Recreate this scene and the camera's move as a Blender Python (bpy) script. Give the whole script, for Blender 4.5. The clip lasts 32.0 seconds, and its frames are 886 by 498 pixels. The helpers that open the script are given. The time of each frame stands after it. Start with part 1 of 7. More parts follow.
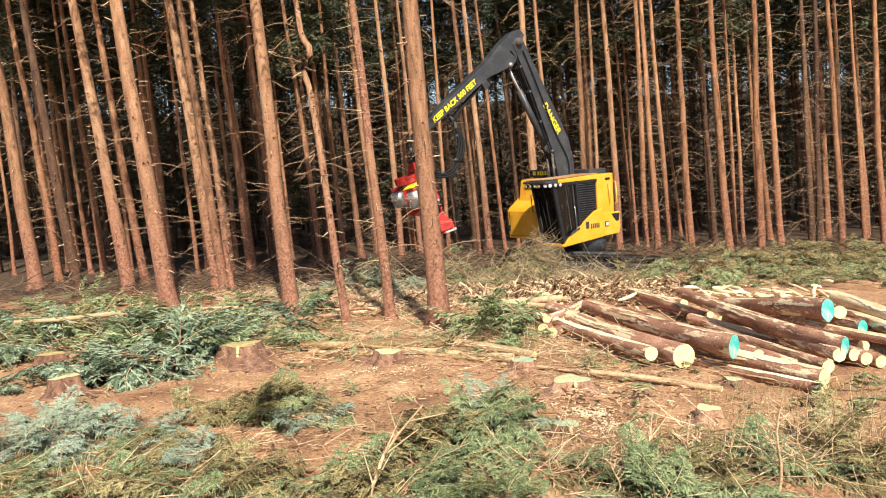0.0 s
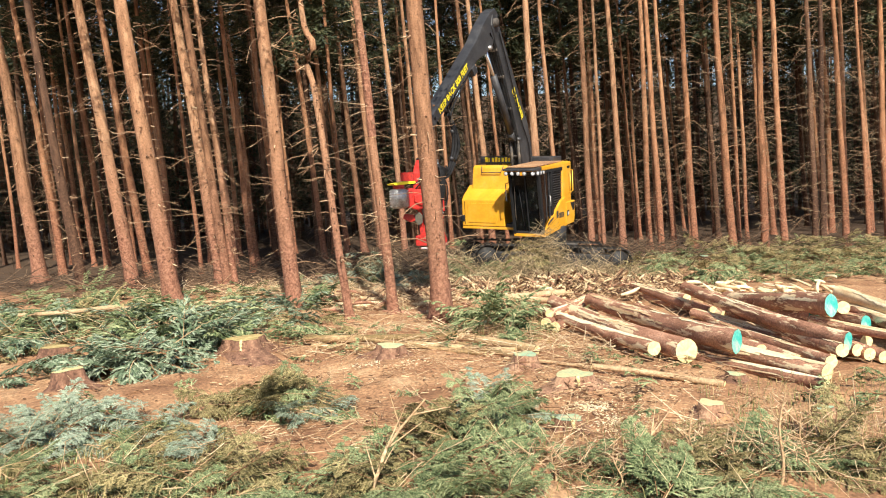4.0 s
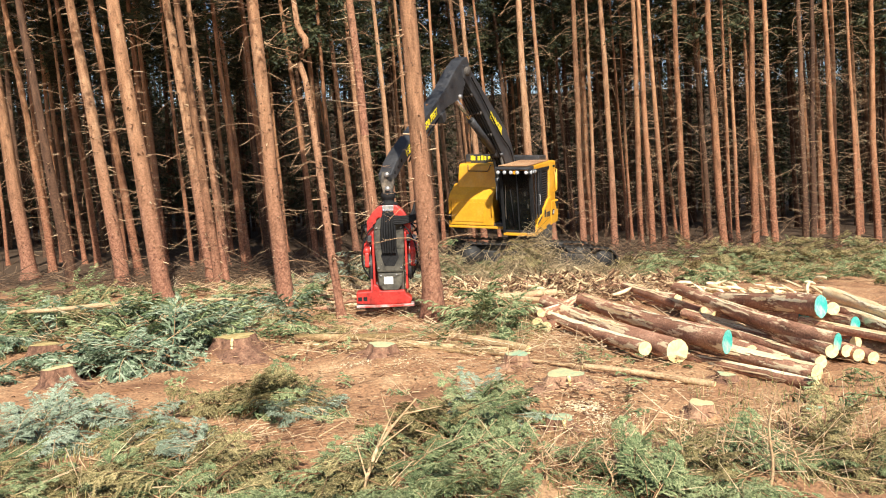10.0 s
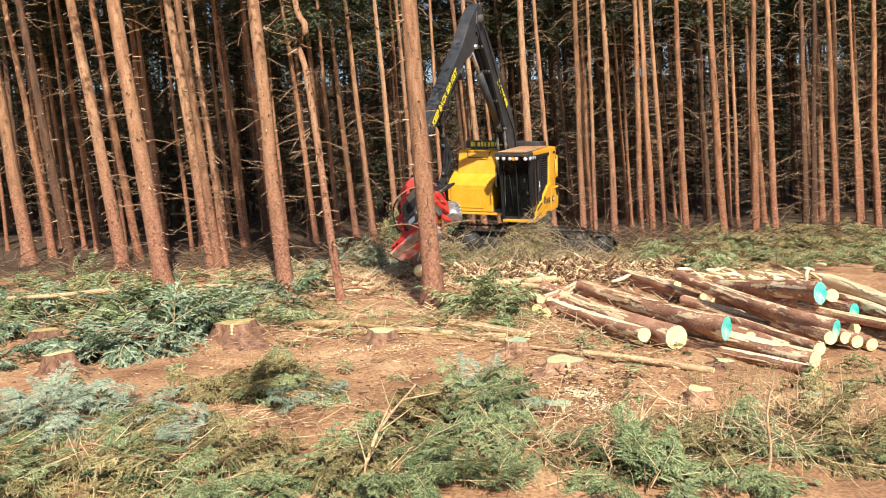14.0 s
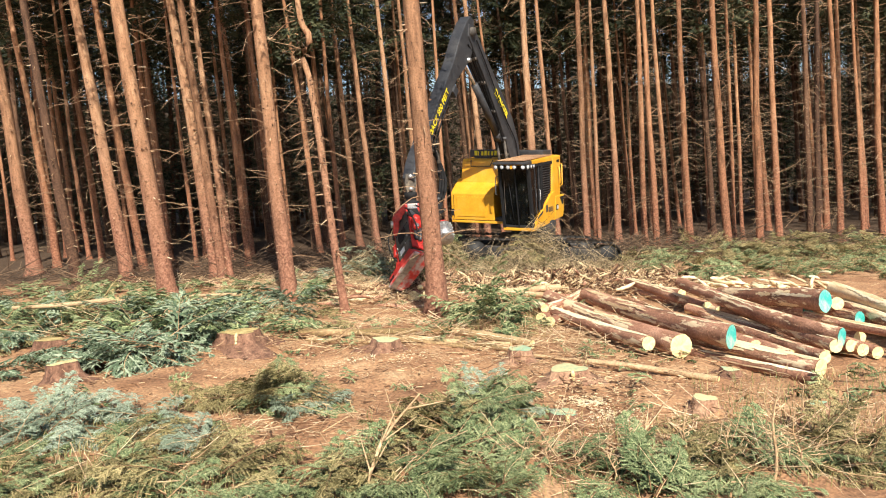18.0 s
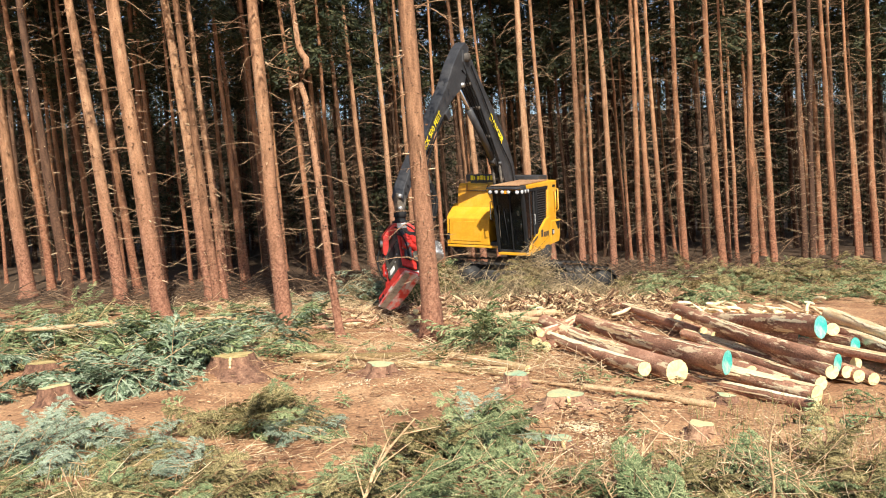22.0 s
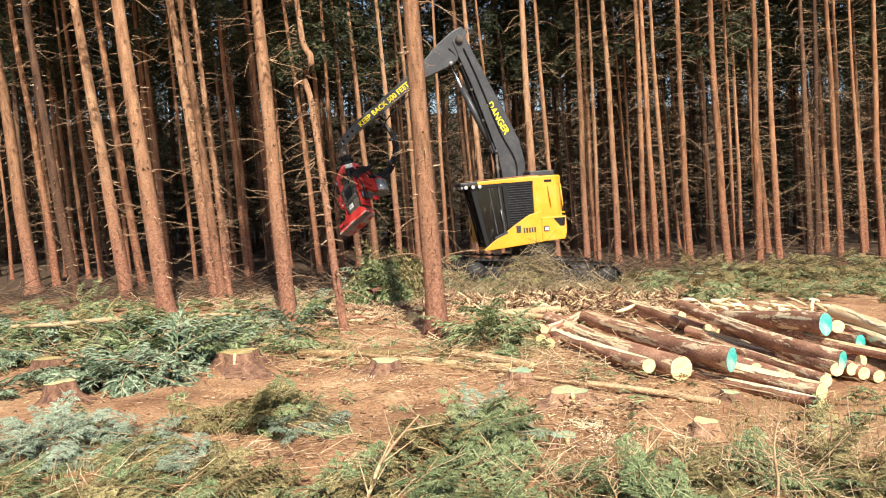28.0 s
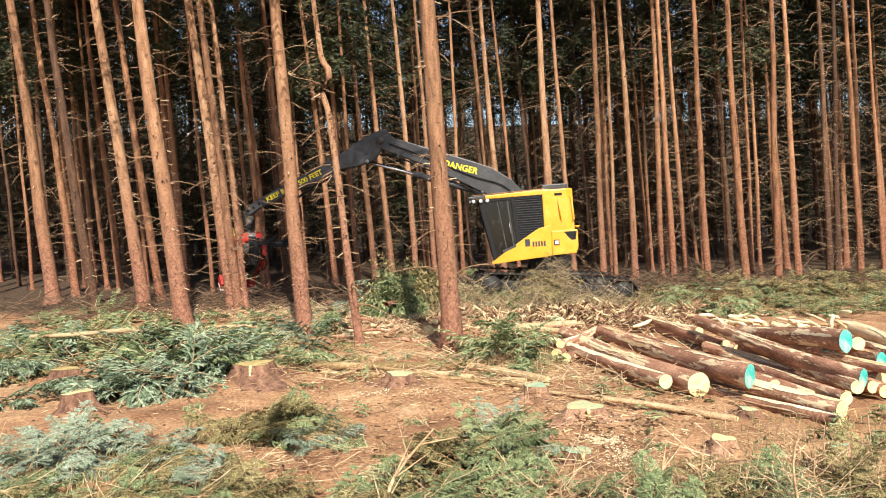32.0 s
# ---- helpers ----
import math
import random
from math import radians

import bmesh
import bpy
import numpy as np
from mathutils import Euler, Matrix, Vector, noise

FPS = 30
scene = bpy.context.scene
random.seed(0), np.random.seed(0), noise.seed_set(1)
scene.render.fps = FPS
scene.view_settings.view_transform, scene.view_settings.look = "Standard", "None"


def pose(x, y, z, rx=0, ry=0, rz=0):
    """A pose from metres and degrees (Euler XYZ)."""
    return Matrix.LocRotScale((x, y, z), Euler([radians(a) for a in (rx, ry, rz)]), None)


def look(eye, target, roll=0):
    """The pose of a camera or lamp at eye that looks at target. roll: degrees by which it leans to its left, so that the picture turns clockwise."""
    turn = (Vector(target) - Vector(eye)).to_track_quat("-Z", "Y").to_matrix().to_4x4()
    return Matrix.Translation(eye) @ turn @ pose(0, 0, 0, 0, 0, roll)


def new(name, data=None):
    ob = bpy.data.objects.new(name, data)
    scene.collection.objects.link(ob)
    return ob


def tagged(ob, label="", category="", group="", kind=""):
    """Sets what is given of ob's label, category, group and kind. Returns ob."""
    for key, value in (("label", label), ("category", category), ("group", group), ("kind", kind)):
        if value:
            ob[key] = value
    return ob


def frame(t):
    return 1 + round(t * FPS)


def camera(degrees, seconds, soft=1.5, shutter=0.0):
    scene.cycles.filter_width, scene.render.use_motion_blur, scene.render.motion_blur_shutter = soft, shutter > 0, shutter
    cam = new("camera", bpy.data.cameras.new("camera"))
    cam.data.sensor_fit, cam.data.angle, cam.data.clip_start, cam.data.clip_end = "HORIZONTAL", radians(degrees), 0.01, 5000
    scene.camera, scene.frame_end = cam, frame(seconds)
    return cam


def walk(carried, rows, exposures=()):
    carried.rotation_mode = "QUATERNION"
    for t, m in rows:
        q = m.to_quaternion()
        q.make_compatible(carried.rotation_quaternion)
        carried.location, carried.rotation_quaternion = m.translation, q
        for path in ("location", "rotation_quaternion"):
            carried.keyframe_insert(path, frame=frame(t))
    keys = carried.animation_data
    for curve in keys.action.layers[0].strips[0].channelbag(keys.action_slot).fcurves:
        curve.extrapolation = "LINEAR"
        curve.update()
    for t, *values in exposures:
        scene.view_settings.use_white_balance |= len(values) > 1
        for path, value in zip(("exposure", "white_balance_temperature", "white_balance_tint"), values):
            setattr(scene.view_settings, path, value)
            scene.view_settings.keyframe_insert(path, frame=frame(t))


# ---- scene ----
cam = camera(60, 32.0, soft=1.1)
EYE = (0.0, 0.0, 3.0)
walk(cam, [(t, pose(*EYE, rx, ry, rz)) for t, rx, ry, rz in (
    (0, 85.746, 2.506, -0.186),
    (0.5, 85.670, 2.409, -0.125),
    (1, 85.779, 2.312, -0.029),
    (1.5, 85.683, 2.452, 0.042),
    (2, 85.525, 2.643, 0.037),
    (2.5, 85.444, 2.670, 0.001),
    (3, 85.363, 2.501, 0.007),
    (3.5, 85.404, 2.384, 0.025),
    (5.5, 84.881, 2.427, 0.103),
    (6, 85.513, 1.982, 0.091),
    (6.5, 86.437, 1.507, 0.200),
    (7, 86.775, 1.306, 0.436),
    (7.5, 86.631, 1.306, 0.294),
    (8, 86.479, 1.403, -0.177),
    (8.5, 86.389, 1.570, -0.560),
    (9, 86.109, 1.805, -0.258),
    (9.5, 85.650, 1.953, -0.317),
    (10, 85.244, 2.029, -0.518),
    (10.5, 85.076, 1.914, -0.530),
    (11, 84.982, 1.694, -0.391),
    (11.5, 84.591, 1.738, -0.493),
    (12, 84.191, 1.951, -0.625),
    (12.5, 83.828, 2.014, -0.764),
    (13, 83.788, 1.829, -0.692),
    (13.5, 84.078, 1.703, -0.494),
    (14, 84.222, 1.945, -0.528),
    (14.5, 84.261, 2.157, -0.580),
    (16.5, 84.764, 2.232, -0.446),
    (17, 84.726, 2.411, -0.507),
    (17.5, 84.782, 2.360, -0.417),
    (18, 84.889, 2.106, -0.261),
    (18.5, 85.056, 2.184, -0.228),
    (19, 85.398, 2.338, -0.196),
    (19.5, 85.559, 2.388, -0.182),
    (20, 85.547, 2.236, -0.233),
    (20.5, 85.857, 1.996, -0.332),
    (21, 86.198, 1.866, -0.502),
    (21.5, 86.496, 1.798, -0.640),
    (22, 86.688, 1.842, -0.559),
    (22.5, 86.639, 1.872, -0.454),
    (23, 86.490, 1.892, -0.545),
    (23.5, 86.489, 1.953, -0.502),
    (24, 86.686, 1.911, -0.451),
    (24.5, 86.944, 1.682, -0.434),
    (25, 87.148, 1.457, -0.374),
    (25.5, 87.107, 1.407, -0.310),
    (27.5, 86.212, 1.808, -0.191),
    (28, 86.447, 1.805, -0.240),
    (28.5, 86.539, 1.938, 0.072),
    (29, 86.447, 2.052, 0.162),
    (29.5, 86.375, 2.030, 0.196),
    (30, 86.351, 1.903, 0.305),
    (30.5, 86.464, 1.865, 0.473),
    (31, 86.982, 1.816, 0.776),
    (31.5, 87.318, 1.679, 0.934),
    (32, 87.476, 1.499, 0.958),)])

# ---- light ----
SUN_ELEV, SUN_AZ = 42.0, 168.0     # degrees; azimuth of the sun seen from the place, from +y clockwise
world = bpy.data.worlds.new("sky")
scene.world = world
world.use_nodes = True
_nt = world.node_tree
_sky = _nt.nodes.new("ShaderNodeTexSky")
_sky.sky_type, _sky.sun_disc = "NISHITA", False
_sky.sun_elevation, _sky.sun_rotation = radians(SUN_ELEV), radians(SUN_AZ)
_nt.nodes["Background"].inputs["Strength"].default_value = 0.082
_nt.links.new(_sky.outputs["Color"], _nt.nodes["Background"].inputs["Color"])
sun_data = bpy.data.lights.new("sun", "SUN")
sun_data.energy, sun_data.angle, sun_data.color = 4.5, radians(0.6), (1.0, 0.93, 0.805)
sun = new("sun", sun_data)
_sd = Vector((math.sin(radians(SUN_AZ)) * math.cos(radians(SUN_ELEV)), math.cos(radians(SUN_AZ)) * math.cos(radians(SUN_ELEV)), math.sin(radians(SUN_ELEV))))
sun.matrix_world = look(_sd * 60, (0, 0, 0))
scene.view_settings.exposure = 0.9


# ---- materials ----
def mat(name, colors, scale=(6, 6, 6), rough=0.85, bump=0.3, metal=0.0, island=False, obj_random=0.0, fine=30.0, spec=0.35, detail_mix=0.35, sheen=0.0):
    """A noise-driven surface: a ramp over colors by a coarse noise, darkened and lightened by a fine one."""
    m = bpy.data.materials.new(name)
    m.use_nodes = True
    nt = m.node_tree
    n, l = nt.nodes, nt.links
    b = n["Principled BSDF"]
    b.inputs["Roughness"].default_value, b.inputs["Metallic"].default_value = rough, metal
    b.inputs["Specular IOR Level"].default_value = spec
    tc = n.new("ShaderNodeTexCoord")
    mp = n.new("ShaderNodeMapping")
    mp.inputs["Scale"].default_value = scale
    l.new(tc.outputs["Object"], mp.inputs["Vector"])
    vec = mp.outputs["Vector"]
    if obj_random:
        oi = n.new("ShaderNodeObjectInfo")
        add = n.new("ShaderNodeVectorMath")
        mul = n.new("ShaderNodeMath")
        mul.operation = "MULTIPLY"
        mul.inputs[1].default_value = 37.0
        l.new(oi.outputs["Random"], mul.inputs[0])
        l.new(vec, add.inputs[0])
        l.new(mul.outputs[0], add.inputs[1])
        vec = add.outputs["Vector"]
    nz = n.new("ShaderNodeTexNoise")
    nz.inputs["Scale"].default_value, nz.inputs["Detail"].default_value, nz.inputs["Roughness"].default_value = 1.0, 6.0, 0.62
    l.new(vec, nz.inputs["Vector"])
    fac = nz.outputs["Fac"]
    if island or obj_random:
        src = n.new("ShaderNodeNewGeometry").outputs["Random Per Island"] if island else oi.outputs["Random"]
        w = 0.75 if island else obj_random
        ma = n.new("ShaderNodeMath")
        ma.operation = "MULTIPLY_ADD"
        ma.inputs[1].default_value, ma.inputs[2].default_value = w, -w / 2
        l.new(src, ma.inputs[0])
        ad = n.new("ShaderNodeMath")
        l.new(fac, ad.inputs[0])
        l.new(ma.outputs[0], ad.inputs[1])
        fac = ad.outputs[0]
    cr = n.new("ShaderNodeValToRGB")
    e = cr.color_ramp.elements
    k = len(colors)
    while len(e) < k:
        e.new(0.5)
    for i, c in enumerate(colors):
        e[i].position = 0.5 if k == 1 else 0.28 + 0.44 * i / (k - 1)
        e[i].color = (*c, 1)
    l.new(fac, cr.inputs["Fac"])
    f2 = n.new("ShaderNodeTexNoise")
    f2.inputs["Scale"].default_value, f2.inputs["Detail"].default_value = fine, 4.0
    l.new(tc.outputs["Object"], f2.inputs["Vector"])
    mr = n.new("ShaderNodeMapRange")
    mr.inputs["From Min"].default_value, mr.inputs["From Max"].default_value = 0.3, 0.7
    mr.inputs["To Min"].default_value, mr.inputs["To Max"].default_value = 1 - detail_mix, 1 + detail_mix
    l.new(f2.outputs["Fac"], mr.inputs["Value"])
    mx = n.new("ShaderNodeVectorMath")
    mx.operation = "SCALE"
    l.new(cr.outputs["Color"], mx.inputs[0])
    l.new(mr.outputs["Result"], mx.inputs["Scale"])
    l.new(mx.outputs["Vector"], b.inputs["Base Color"])
    if bump:
        bp = n.new("ShaderNodeBump")
        bp.inputs["Strength"].default_value, bp.inputs["Distance"].default_value = bump, 0.03
        sm = n.new("ShaderNodeMath")
        l.new(nz.outputs["Fac"], sm.inputs[0])
        l.new(f2.outputs["Fac"], sm.inputs[1])
        l.new(sm.outputs[0], bp.inputs["Height"])
        l.new(bp.outputs["Normal"], b.inputs["Normal"])
    return m


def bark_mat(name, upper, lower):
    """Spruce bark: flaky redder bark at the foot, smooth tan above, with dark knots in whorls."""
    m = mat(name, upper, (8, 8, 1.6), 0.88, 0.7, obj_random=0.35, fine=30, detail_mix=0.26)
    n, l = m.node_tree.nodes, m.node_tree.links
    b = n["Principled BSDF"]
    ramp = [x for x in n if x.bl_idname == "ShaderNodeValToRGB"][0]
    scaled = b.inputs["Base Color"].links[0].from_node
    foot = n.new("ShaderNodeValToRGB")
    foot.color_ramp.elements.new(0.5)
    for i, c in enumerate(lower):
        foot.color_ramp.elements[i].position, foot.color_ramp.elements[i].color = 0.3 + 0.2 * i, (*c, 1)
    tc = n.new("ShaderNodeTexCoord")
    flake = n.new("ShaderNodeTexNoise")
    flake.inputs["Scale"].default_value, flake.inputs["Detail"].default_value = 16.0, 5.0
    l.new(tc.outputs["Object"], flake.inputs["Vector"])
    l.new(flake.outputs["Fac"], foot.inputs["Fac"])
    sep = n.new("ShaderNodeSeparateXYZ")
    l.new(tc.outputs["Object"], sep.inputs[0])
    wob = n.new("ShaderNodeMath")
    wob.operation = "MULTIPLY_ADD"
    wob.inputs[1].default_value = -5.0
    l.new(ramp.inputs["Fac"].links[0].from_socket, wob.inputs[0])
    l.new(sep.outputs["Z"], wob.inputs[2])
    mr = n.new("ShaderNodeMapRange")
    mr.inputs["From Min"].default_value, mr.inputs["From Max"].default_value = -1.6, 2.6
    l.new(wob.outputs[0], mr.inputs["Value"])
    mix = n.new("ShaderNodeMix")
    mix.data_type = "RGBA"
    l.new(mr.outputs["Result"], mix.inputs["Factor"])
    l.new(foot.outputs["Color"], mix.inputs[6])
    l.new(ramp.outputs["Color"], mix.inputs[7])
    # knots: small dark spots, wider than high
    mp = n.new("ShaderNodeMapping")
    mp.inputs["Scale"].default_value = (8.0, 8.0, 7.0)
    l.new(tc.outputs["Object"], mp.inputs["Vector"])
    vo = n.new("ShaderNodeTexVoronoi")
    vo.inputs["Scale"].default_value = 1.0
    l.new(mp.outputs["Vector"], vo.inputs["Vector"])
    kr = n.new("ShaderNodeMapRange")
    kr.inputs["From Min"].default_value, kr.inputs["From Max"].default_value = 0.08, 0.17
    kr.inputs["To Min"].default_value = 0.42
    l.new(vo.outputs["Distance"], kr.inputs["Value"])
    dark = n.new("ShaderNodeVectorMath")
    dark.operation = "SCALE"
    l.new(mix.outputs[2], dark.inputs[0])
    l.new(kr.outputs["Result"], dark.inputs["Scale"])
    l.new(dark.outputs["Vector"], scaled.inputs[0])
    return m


def soil_mat():
    """Scraped red-brown soil in the clearing; dull needle litter and humus from the stand's edge inwards, darkened to
    paint in the stand's shade.
    """
    m = mat("soil_litter", [(0.185, 0.09, 0.046), (0.305, 0.16, 0.082), (0.40, 0.23, 0.12), (0.52, 0.36, 0.205)], (0.8, 0.8, 0.8), 0.95, 0.9, fine=22, detail_mix=0.42)
    n, l = m.node_tree.nodes, m.node_tree.links
    b = n["Principled BSDF"]
    base = b.inputs["Base Color"].links[0].from_socket
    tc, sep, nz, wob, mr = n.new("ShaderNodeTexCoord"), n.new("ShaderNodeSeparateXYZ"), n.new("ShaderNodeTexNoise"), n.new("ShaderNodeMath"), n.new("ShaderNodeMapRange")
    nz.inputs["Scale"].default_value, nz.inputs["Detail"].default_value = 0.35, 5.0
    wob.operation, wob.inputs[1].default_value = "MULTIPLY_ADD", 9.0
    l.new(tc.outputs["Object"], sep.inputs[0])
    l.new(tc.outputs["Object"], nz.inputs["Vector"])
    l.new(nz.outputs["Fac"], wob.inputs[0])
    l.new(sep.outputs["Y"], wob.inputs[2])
    # litter tone beyond this edge also carries the shade under the trees
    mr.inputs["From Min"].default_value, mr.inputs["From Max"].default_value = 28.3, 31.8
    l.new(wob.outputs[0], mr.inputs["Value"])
    shaded_litter = n.new("ShaderNodeValToRGB")
    for e, c in zip(shaded_litter.color_ramp.elements, ((0.03, 0.019, 0.012), (0.13, 0.08, 0.046))):
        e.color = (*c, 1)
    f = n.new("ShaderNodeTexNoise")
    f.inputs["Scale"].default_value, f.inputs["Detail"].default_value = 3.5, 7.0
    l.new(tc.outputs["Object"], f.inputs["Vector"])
    l.new(f.outputs["Fac"], shaded_litter.inputs["Fac"])
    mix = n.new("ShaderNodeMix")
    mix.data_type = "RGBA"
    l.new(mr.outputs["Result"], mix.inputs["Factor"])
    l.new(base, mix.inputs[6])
    l.new(shaded_litter.outputs["Color"], mix.inputs[7])
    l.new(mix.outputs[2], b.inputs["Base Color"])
    return m


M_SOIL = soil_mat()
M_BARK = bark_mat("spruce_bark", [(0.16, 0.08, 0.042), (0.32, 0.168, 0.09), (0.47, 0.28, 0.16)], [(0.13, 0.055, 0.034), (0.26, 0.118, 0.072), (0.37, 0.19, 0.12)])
# darker bark copy: shade of the stand put into the colour; also knots
M_BARKD = bark_mat("shaded_bark_and_knots", [(0.05, 0.026, 0.015), (0.105, 0.055, 0.032), (0.19, 0.105, 0.06)], [(0.045, 0.021, 0.013), (0.09, 0.045, 0.026), (0.16, 0.085, 0.05)])
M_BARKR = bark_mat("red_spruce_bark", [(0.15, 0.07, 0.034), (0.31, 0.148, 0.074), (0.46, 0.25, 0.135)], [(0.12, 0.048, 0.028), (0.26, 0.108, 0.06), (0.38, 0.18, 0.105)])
M_PALE = mat("bleached_dead_wood", [(0.42, 0.28, 0.155), (0.58, 0.42, 0.25), (0.72, 0.56, 0.36)], (3, 3, 3), 0.85, 0.0, island=True)
M_TRACK = mat("dark_track_steel", [(0.012, 0.012, 0.013), (0.03, 0.029, 0.028), (0.09, 0.075, 0.06)], (3, 3, 3), 0.6, 0.2, metal=0.3, fine=20)
def torn_bark():
    """Red-brown log bark, torn away in ragged lengthwise patches that show the cream wood."""
    m = mat("log_bark", [(0.16, 0.074, 0.045), (0.30, 0.145, 0.088), (0.41, 0.21, 0.132), (0.50, 0.285, 0.185)], (4.5, 4.5, 1.6), 0.85, 0.6, obj_random=0.1, fine=30)
    n, l = m.node_tree.nodes, m.node_tree.links
    b = n["Principled BSDF"]
    bark = b.inputs["Base Color"].links[0].from_socket
    tc, oi, mp, add = n.new("ShaderNodeTexCoord"), n.new("ShaderNodeObjectInfo"), n.new("ShaderNodeMapping"), n.new("ShaderNodeVectorMath")
    mp.inputs["Scale"].default_value = (6.5, 6.5, 1.5)
    mul = n.new("ShaderNodeMath")
    mul.operation = "MULTIPLY"
    mul.inputs[1].default_value = 51.0
    l.new(tc.outputs["Object"], mp.inputs["Vector"])
    l.new(oi.outputs["Random"], mul.inputs[0])
    l.new(mp.outputs["Vector"], add.inputs[0])
    l.new(mul.outputs[0], add.inputs[1])
    nz = n.new("ShaderNodeTexNoise")
    nz.inputs["Scale"].default_value, nz.inputs["Detail"].default_value, nz.inputs["Roughness"].default_value = 1.0, 7.0, 0.68
    l.new(add.outputs["Vector"], nz.inputs["Vector"])
    mr = n.new("ShaderNodeMapRange")
    mr.inputs["From Min"].default_value, mr.inputs["From Max"].default_value = 0.55, 0.585
    l.new(nz.outputs["Fac"], mr.inputs["Value"])
    mix = n.new("ShaderNodeMix")
    mix.data_type = "RGBA"
    mix.inputs[7].default_value = (0.78, 0.61, 0.39, 1)
    l.new(mr.outputs["Result"], mix.inputs["Factor"])
    l.new(bark, mix.inputs[6])
    l.new(mix.outputs[2], b.inputs["Base Color"])
    return m


M_LOGBARK = torn_bark()
M_PEELED = mat("peeled_wood", [(0.55, 0.36, 0.19), (0.78, 0.62, 0.38), (0.86, 0.74, 0.52)], (8, 8, 1.2), 0.7, 0.2, obj_random=0.3, fine=30, detail_mix=0.15)
M_CUT = mat("cut_wood", [(0.62, 0.44, 0.18), (0.76, 0.62, 0.31), (0.82, 0.71, 0.43)], (7, 7, 7), 0.75, 0.15, fine=22, detail_mix=0.14)
M_TEAL = mat("teal_stump_dye", [(0.015, 0.31, 0.28), (0.04, 0.43, 0.38), (0.34, 0.60, 0.46), (0.78, 0.72, 0.48)], (4, 4, 4), 0.6, 0.1, fine=30, detail_mix=0.15)
M_STUMPTOP = mat("stained_stump_top", [(0.28, 0.43, 0.29), (0.47, 0.48, 0.27), (0.62, 0.53, 0.28)], (7, 7, 7), 0.7, 0.15, obj_random=0.4, fine=24, detail_mix=0.15)
# sawn stump faces, a tone darker than the log ends
M_STUMPCUT = mat("stump_cut_wood", [(0.36, 0.27, 0.11), (0.56, 0.43, 0.19), (0.64, 0.53, 0.28)], (7, 7, 7), 0.8, 0.15, obj_random=0.3, fine=24, detail_mix=0.15)
M_POLE = mat("mossy_tan_pole", [(0.19, 0.13, 0.055), (0.36, 0.24, 0.12), (0.50, 0.36, 0.20)], (5, 5, 2), 0.9, 0.3, obj_random=0.3, fine=24)
M_TWIG = mat("dead_twig", [(0.24, 0.14, 0.08), (0.45, 0.29, 0.17), (0.62, 0.46, 0.29)], (3, 3, 3), 0.9, 0.0, island=True)
# shaded and sunlit copies of dead_twig: shade and light put into the colour
M_TWIGD = mat("shaded_dead_twig", [(0.05, 0.031, 0.02), (0.125, 0.077, 0.047), (0.22, 0.145, 0.09)], (3, 3, 3), 0.92, 0.0, island=True)
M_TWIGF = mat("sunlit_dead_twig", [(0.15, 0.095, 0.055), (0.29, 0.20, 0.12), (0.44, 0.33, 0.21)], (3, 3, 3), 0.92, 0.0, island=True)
M_STRAW = mat("dry_stick", [(0.16, 0.08, 0.04), (0.34, 0.19, 0.095), (0.52, 0.36, 0.20)], (3, 3, 3), 0.85, 0.0, island=True)
M_CHIP = mat("splintered_wood", [(0.09, 0.045, 0.024), (0.18, 0.095, 0.052), (0.29, 0.17, 0.092), (0.43, 0.285, 0.16), (0.66, 0.49, 0.29)], (5, 5, 5), 0.85, 0.0, island=True)
M_NEEDLE = mat("spruce_needles", [(0.075, 0.11, 0.046), (0.165, 0.205, 0.09), (0.31, 0.335, 0.17)], (1.1, 1.1, 1.1), 0.7, 0.0, island=True, fine=14, spec=0.2)
M_NEEDLEB = mat("blue_spruce_needles", [(0.08, 0.12, 0.068), (0.165, 0.21, 0.125), (0.30, 0.35, 0.24)], (1.3, 1.3, 1.3), 0.7, 0.0, island=True, fine=14, spec=0.2)
M_NEEDLEP = mat("pale_spruce_needles", [(0.135, 0.175, 0.11), (0.24, 0.29, 0.20), (0.36, 0.41, 0.31)], (1.3, 1.3, 1.3), 0.75, 0.0, island=True, fine=14, spec=0.2)
M_NEEDLEBR = mat("olive_brown_needles", [(0.10, 0.085, 0.035), (0.21, 0.18, 0.075), (0.36, 0.29, 0.14)], (1.6, 1.6, 1.6), 0.8, 0.0, island=True, fine=14, spec=0.2)
M_BRUSH = mat("olive_grey_brushwood", [(0.13, 0.10, 0.055), (0.31, 0.23, 0.13), (0.52, 0.40, 0.24)], (3, 3, 3), 0.9, 0.0, island=True)
M_STUMPBARK = mat("stump_bark", [(0.10, 0.05, 0.032), (0.23, 0.12, 0.075), (0.38, 0.23, 0.14)], (8, 8, 5), 0.92, 0.8, obj_random=0.3, fine=30)
# kept near black-green: shade within the crowns is put into this colour
M_CROWN = mat("crown_needles", [(0.018, 0.028, 0.012), (0.04, 0.05, 0.02), (0.075, 0.075, 0.032)], (0.8, 0.8, 0.8), 0.7, 0.0, island=True, fine=4)
M_YELLOW = mat("yellow_paint", [(0.60, 0.275, 0.018), (0.70, 0.34, 0.02), (0.70, 0.385, 0.06)], (1.6, 1.6, 1.6), 0.42, 0.05, fine=14, spec=0.5, detail_mix=0.07)
M_BLACK = mat("black_paint", [(0.022, 0.023, 0.026), (0.035, 0.036, 0.04), (0.06, 0.06, 0.062)], (2.4, 2.4, 2.4), 0.45, 0.06, fine=18, spec=0.5, detail_mix=0.25)
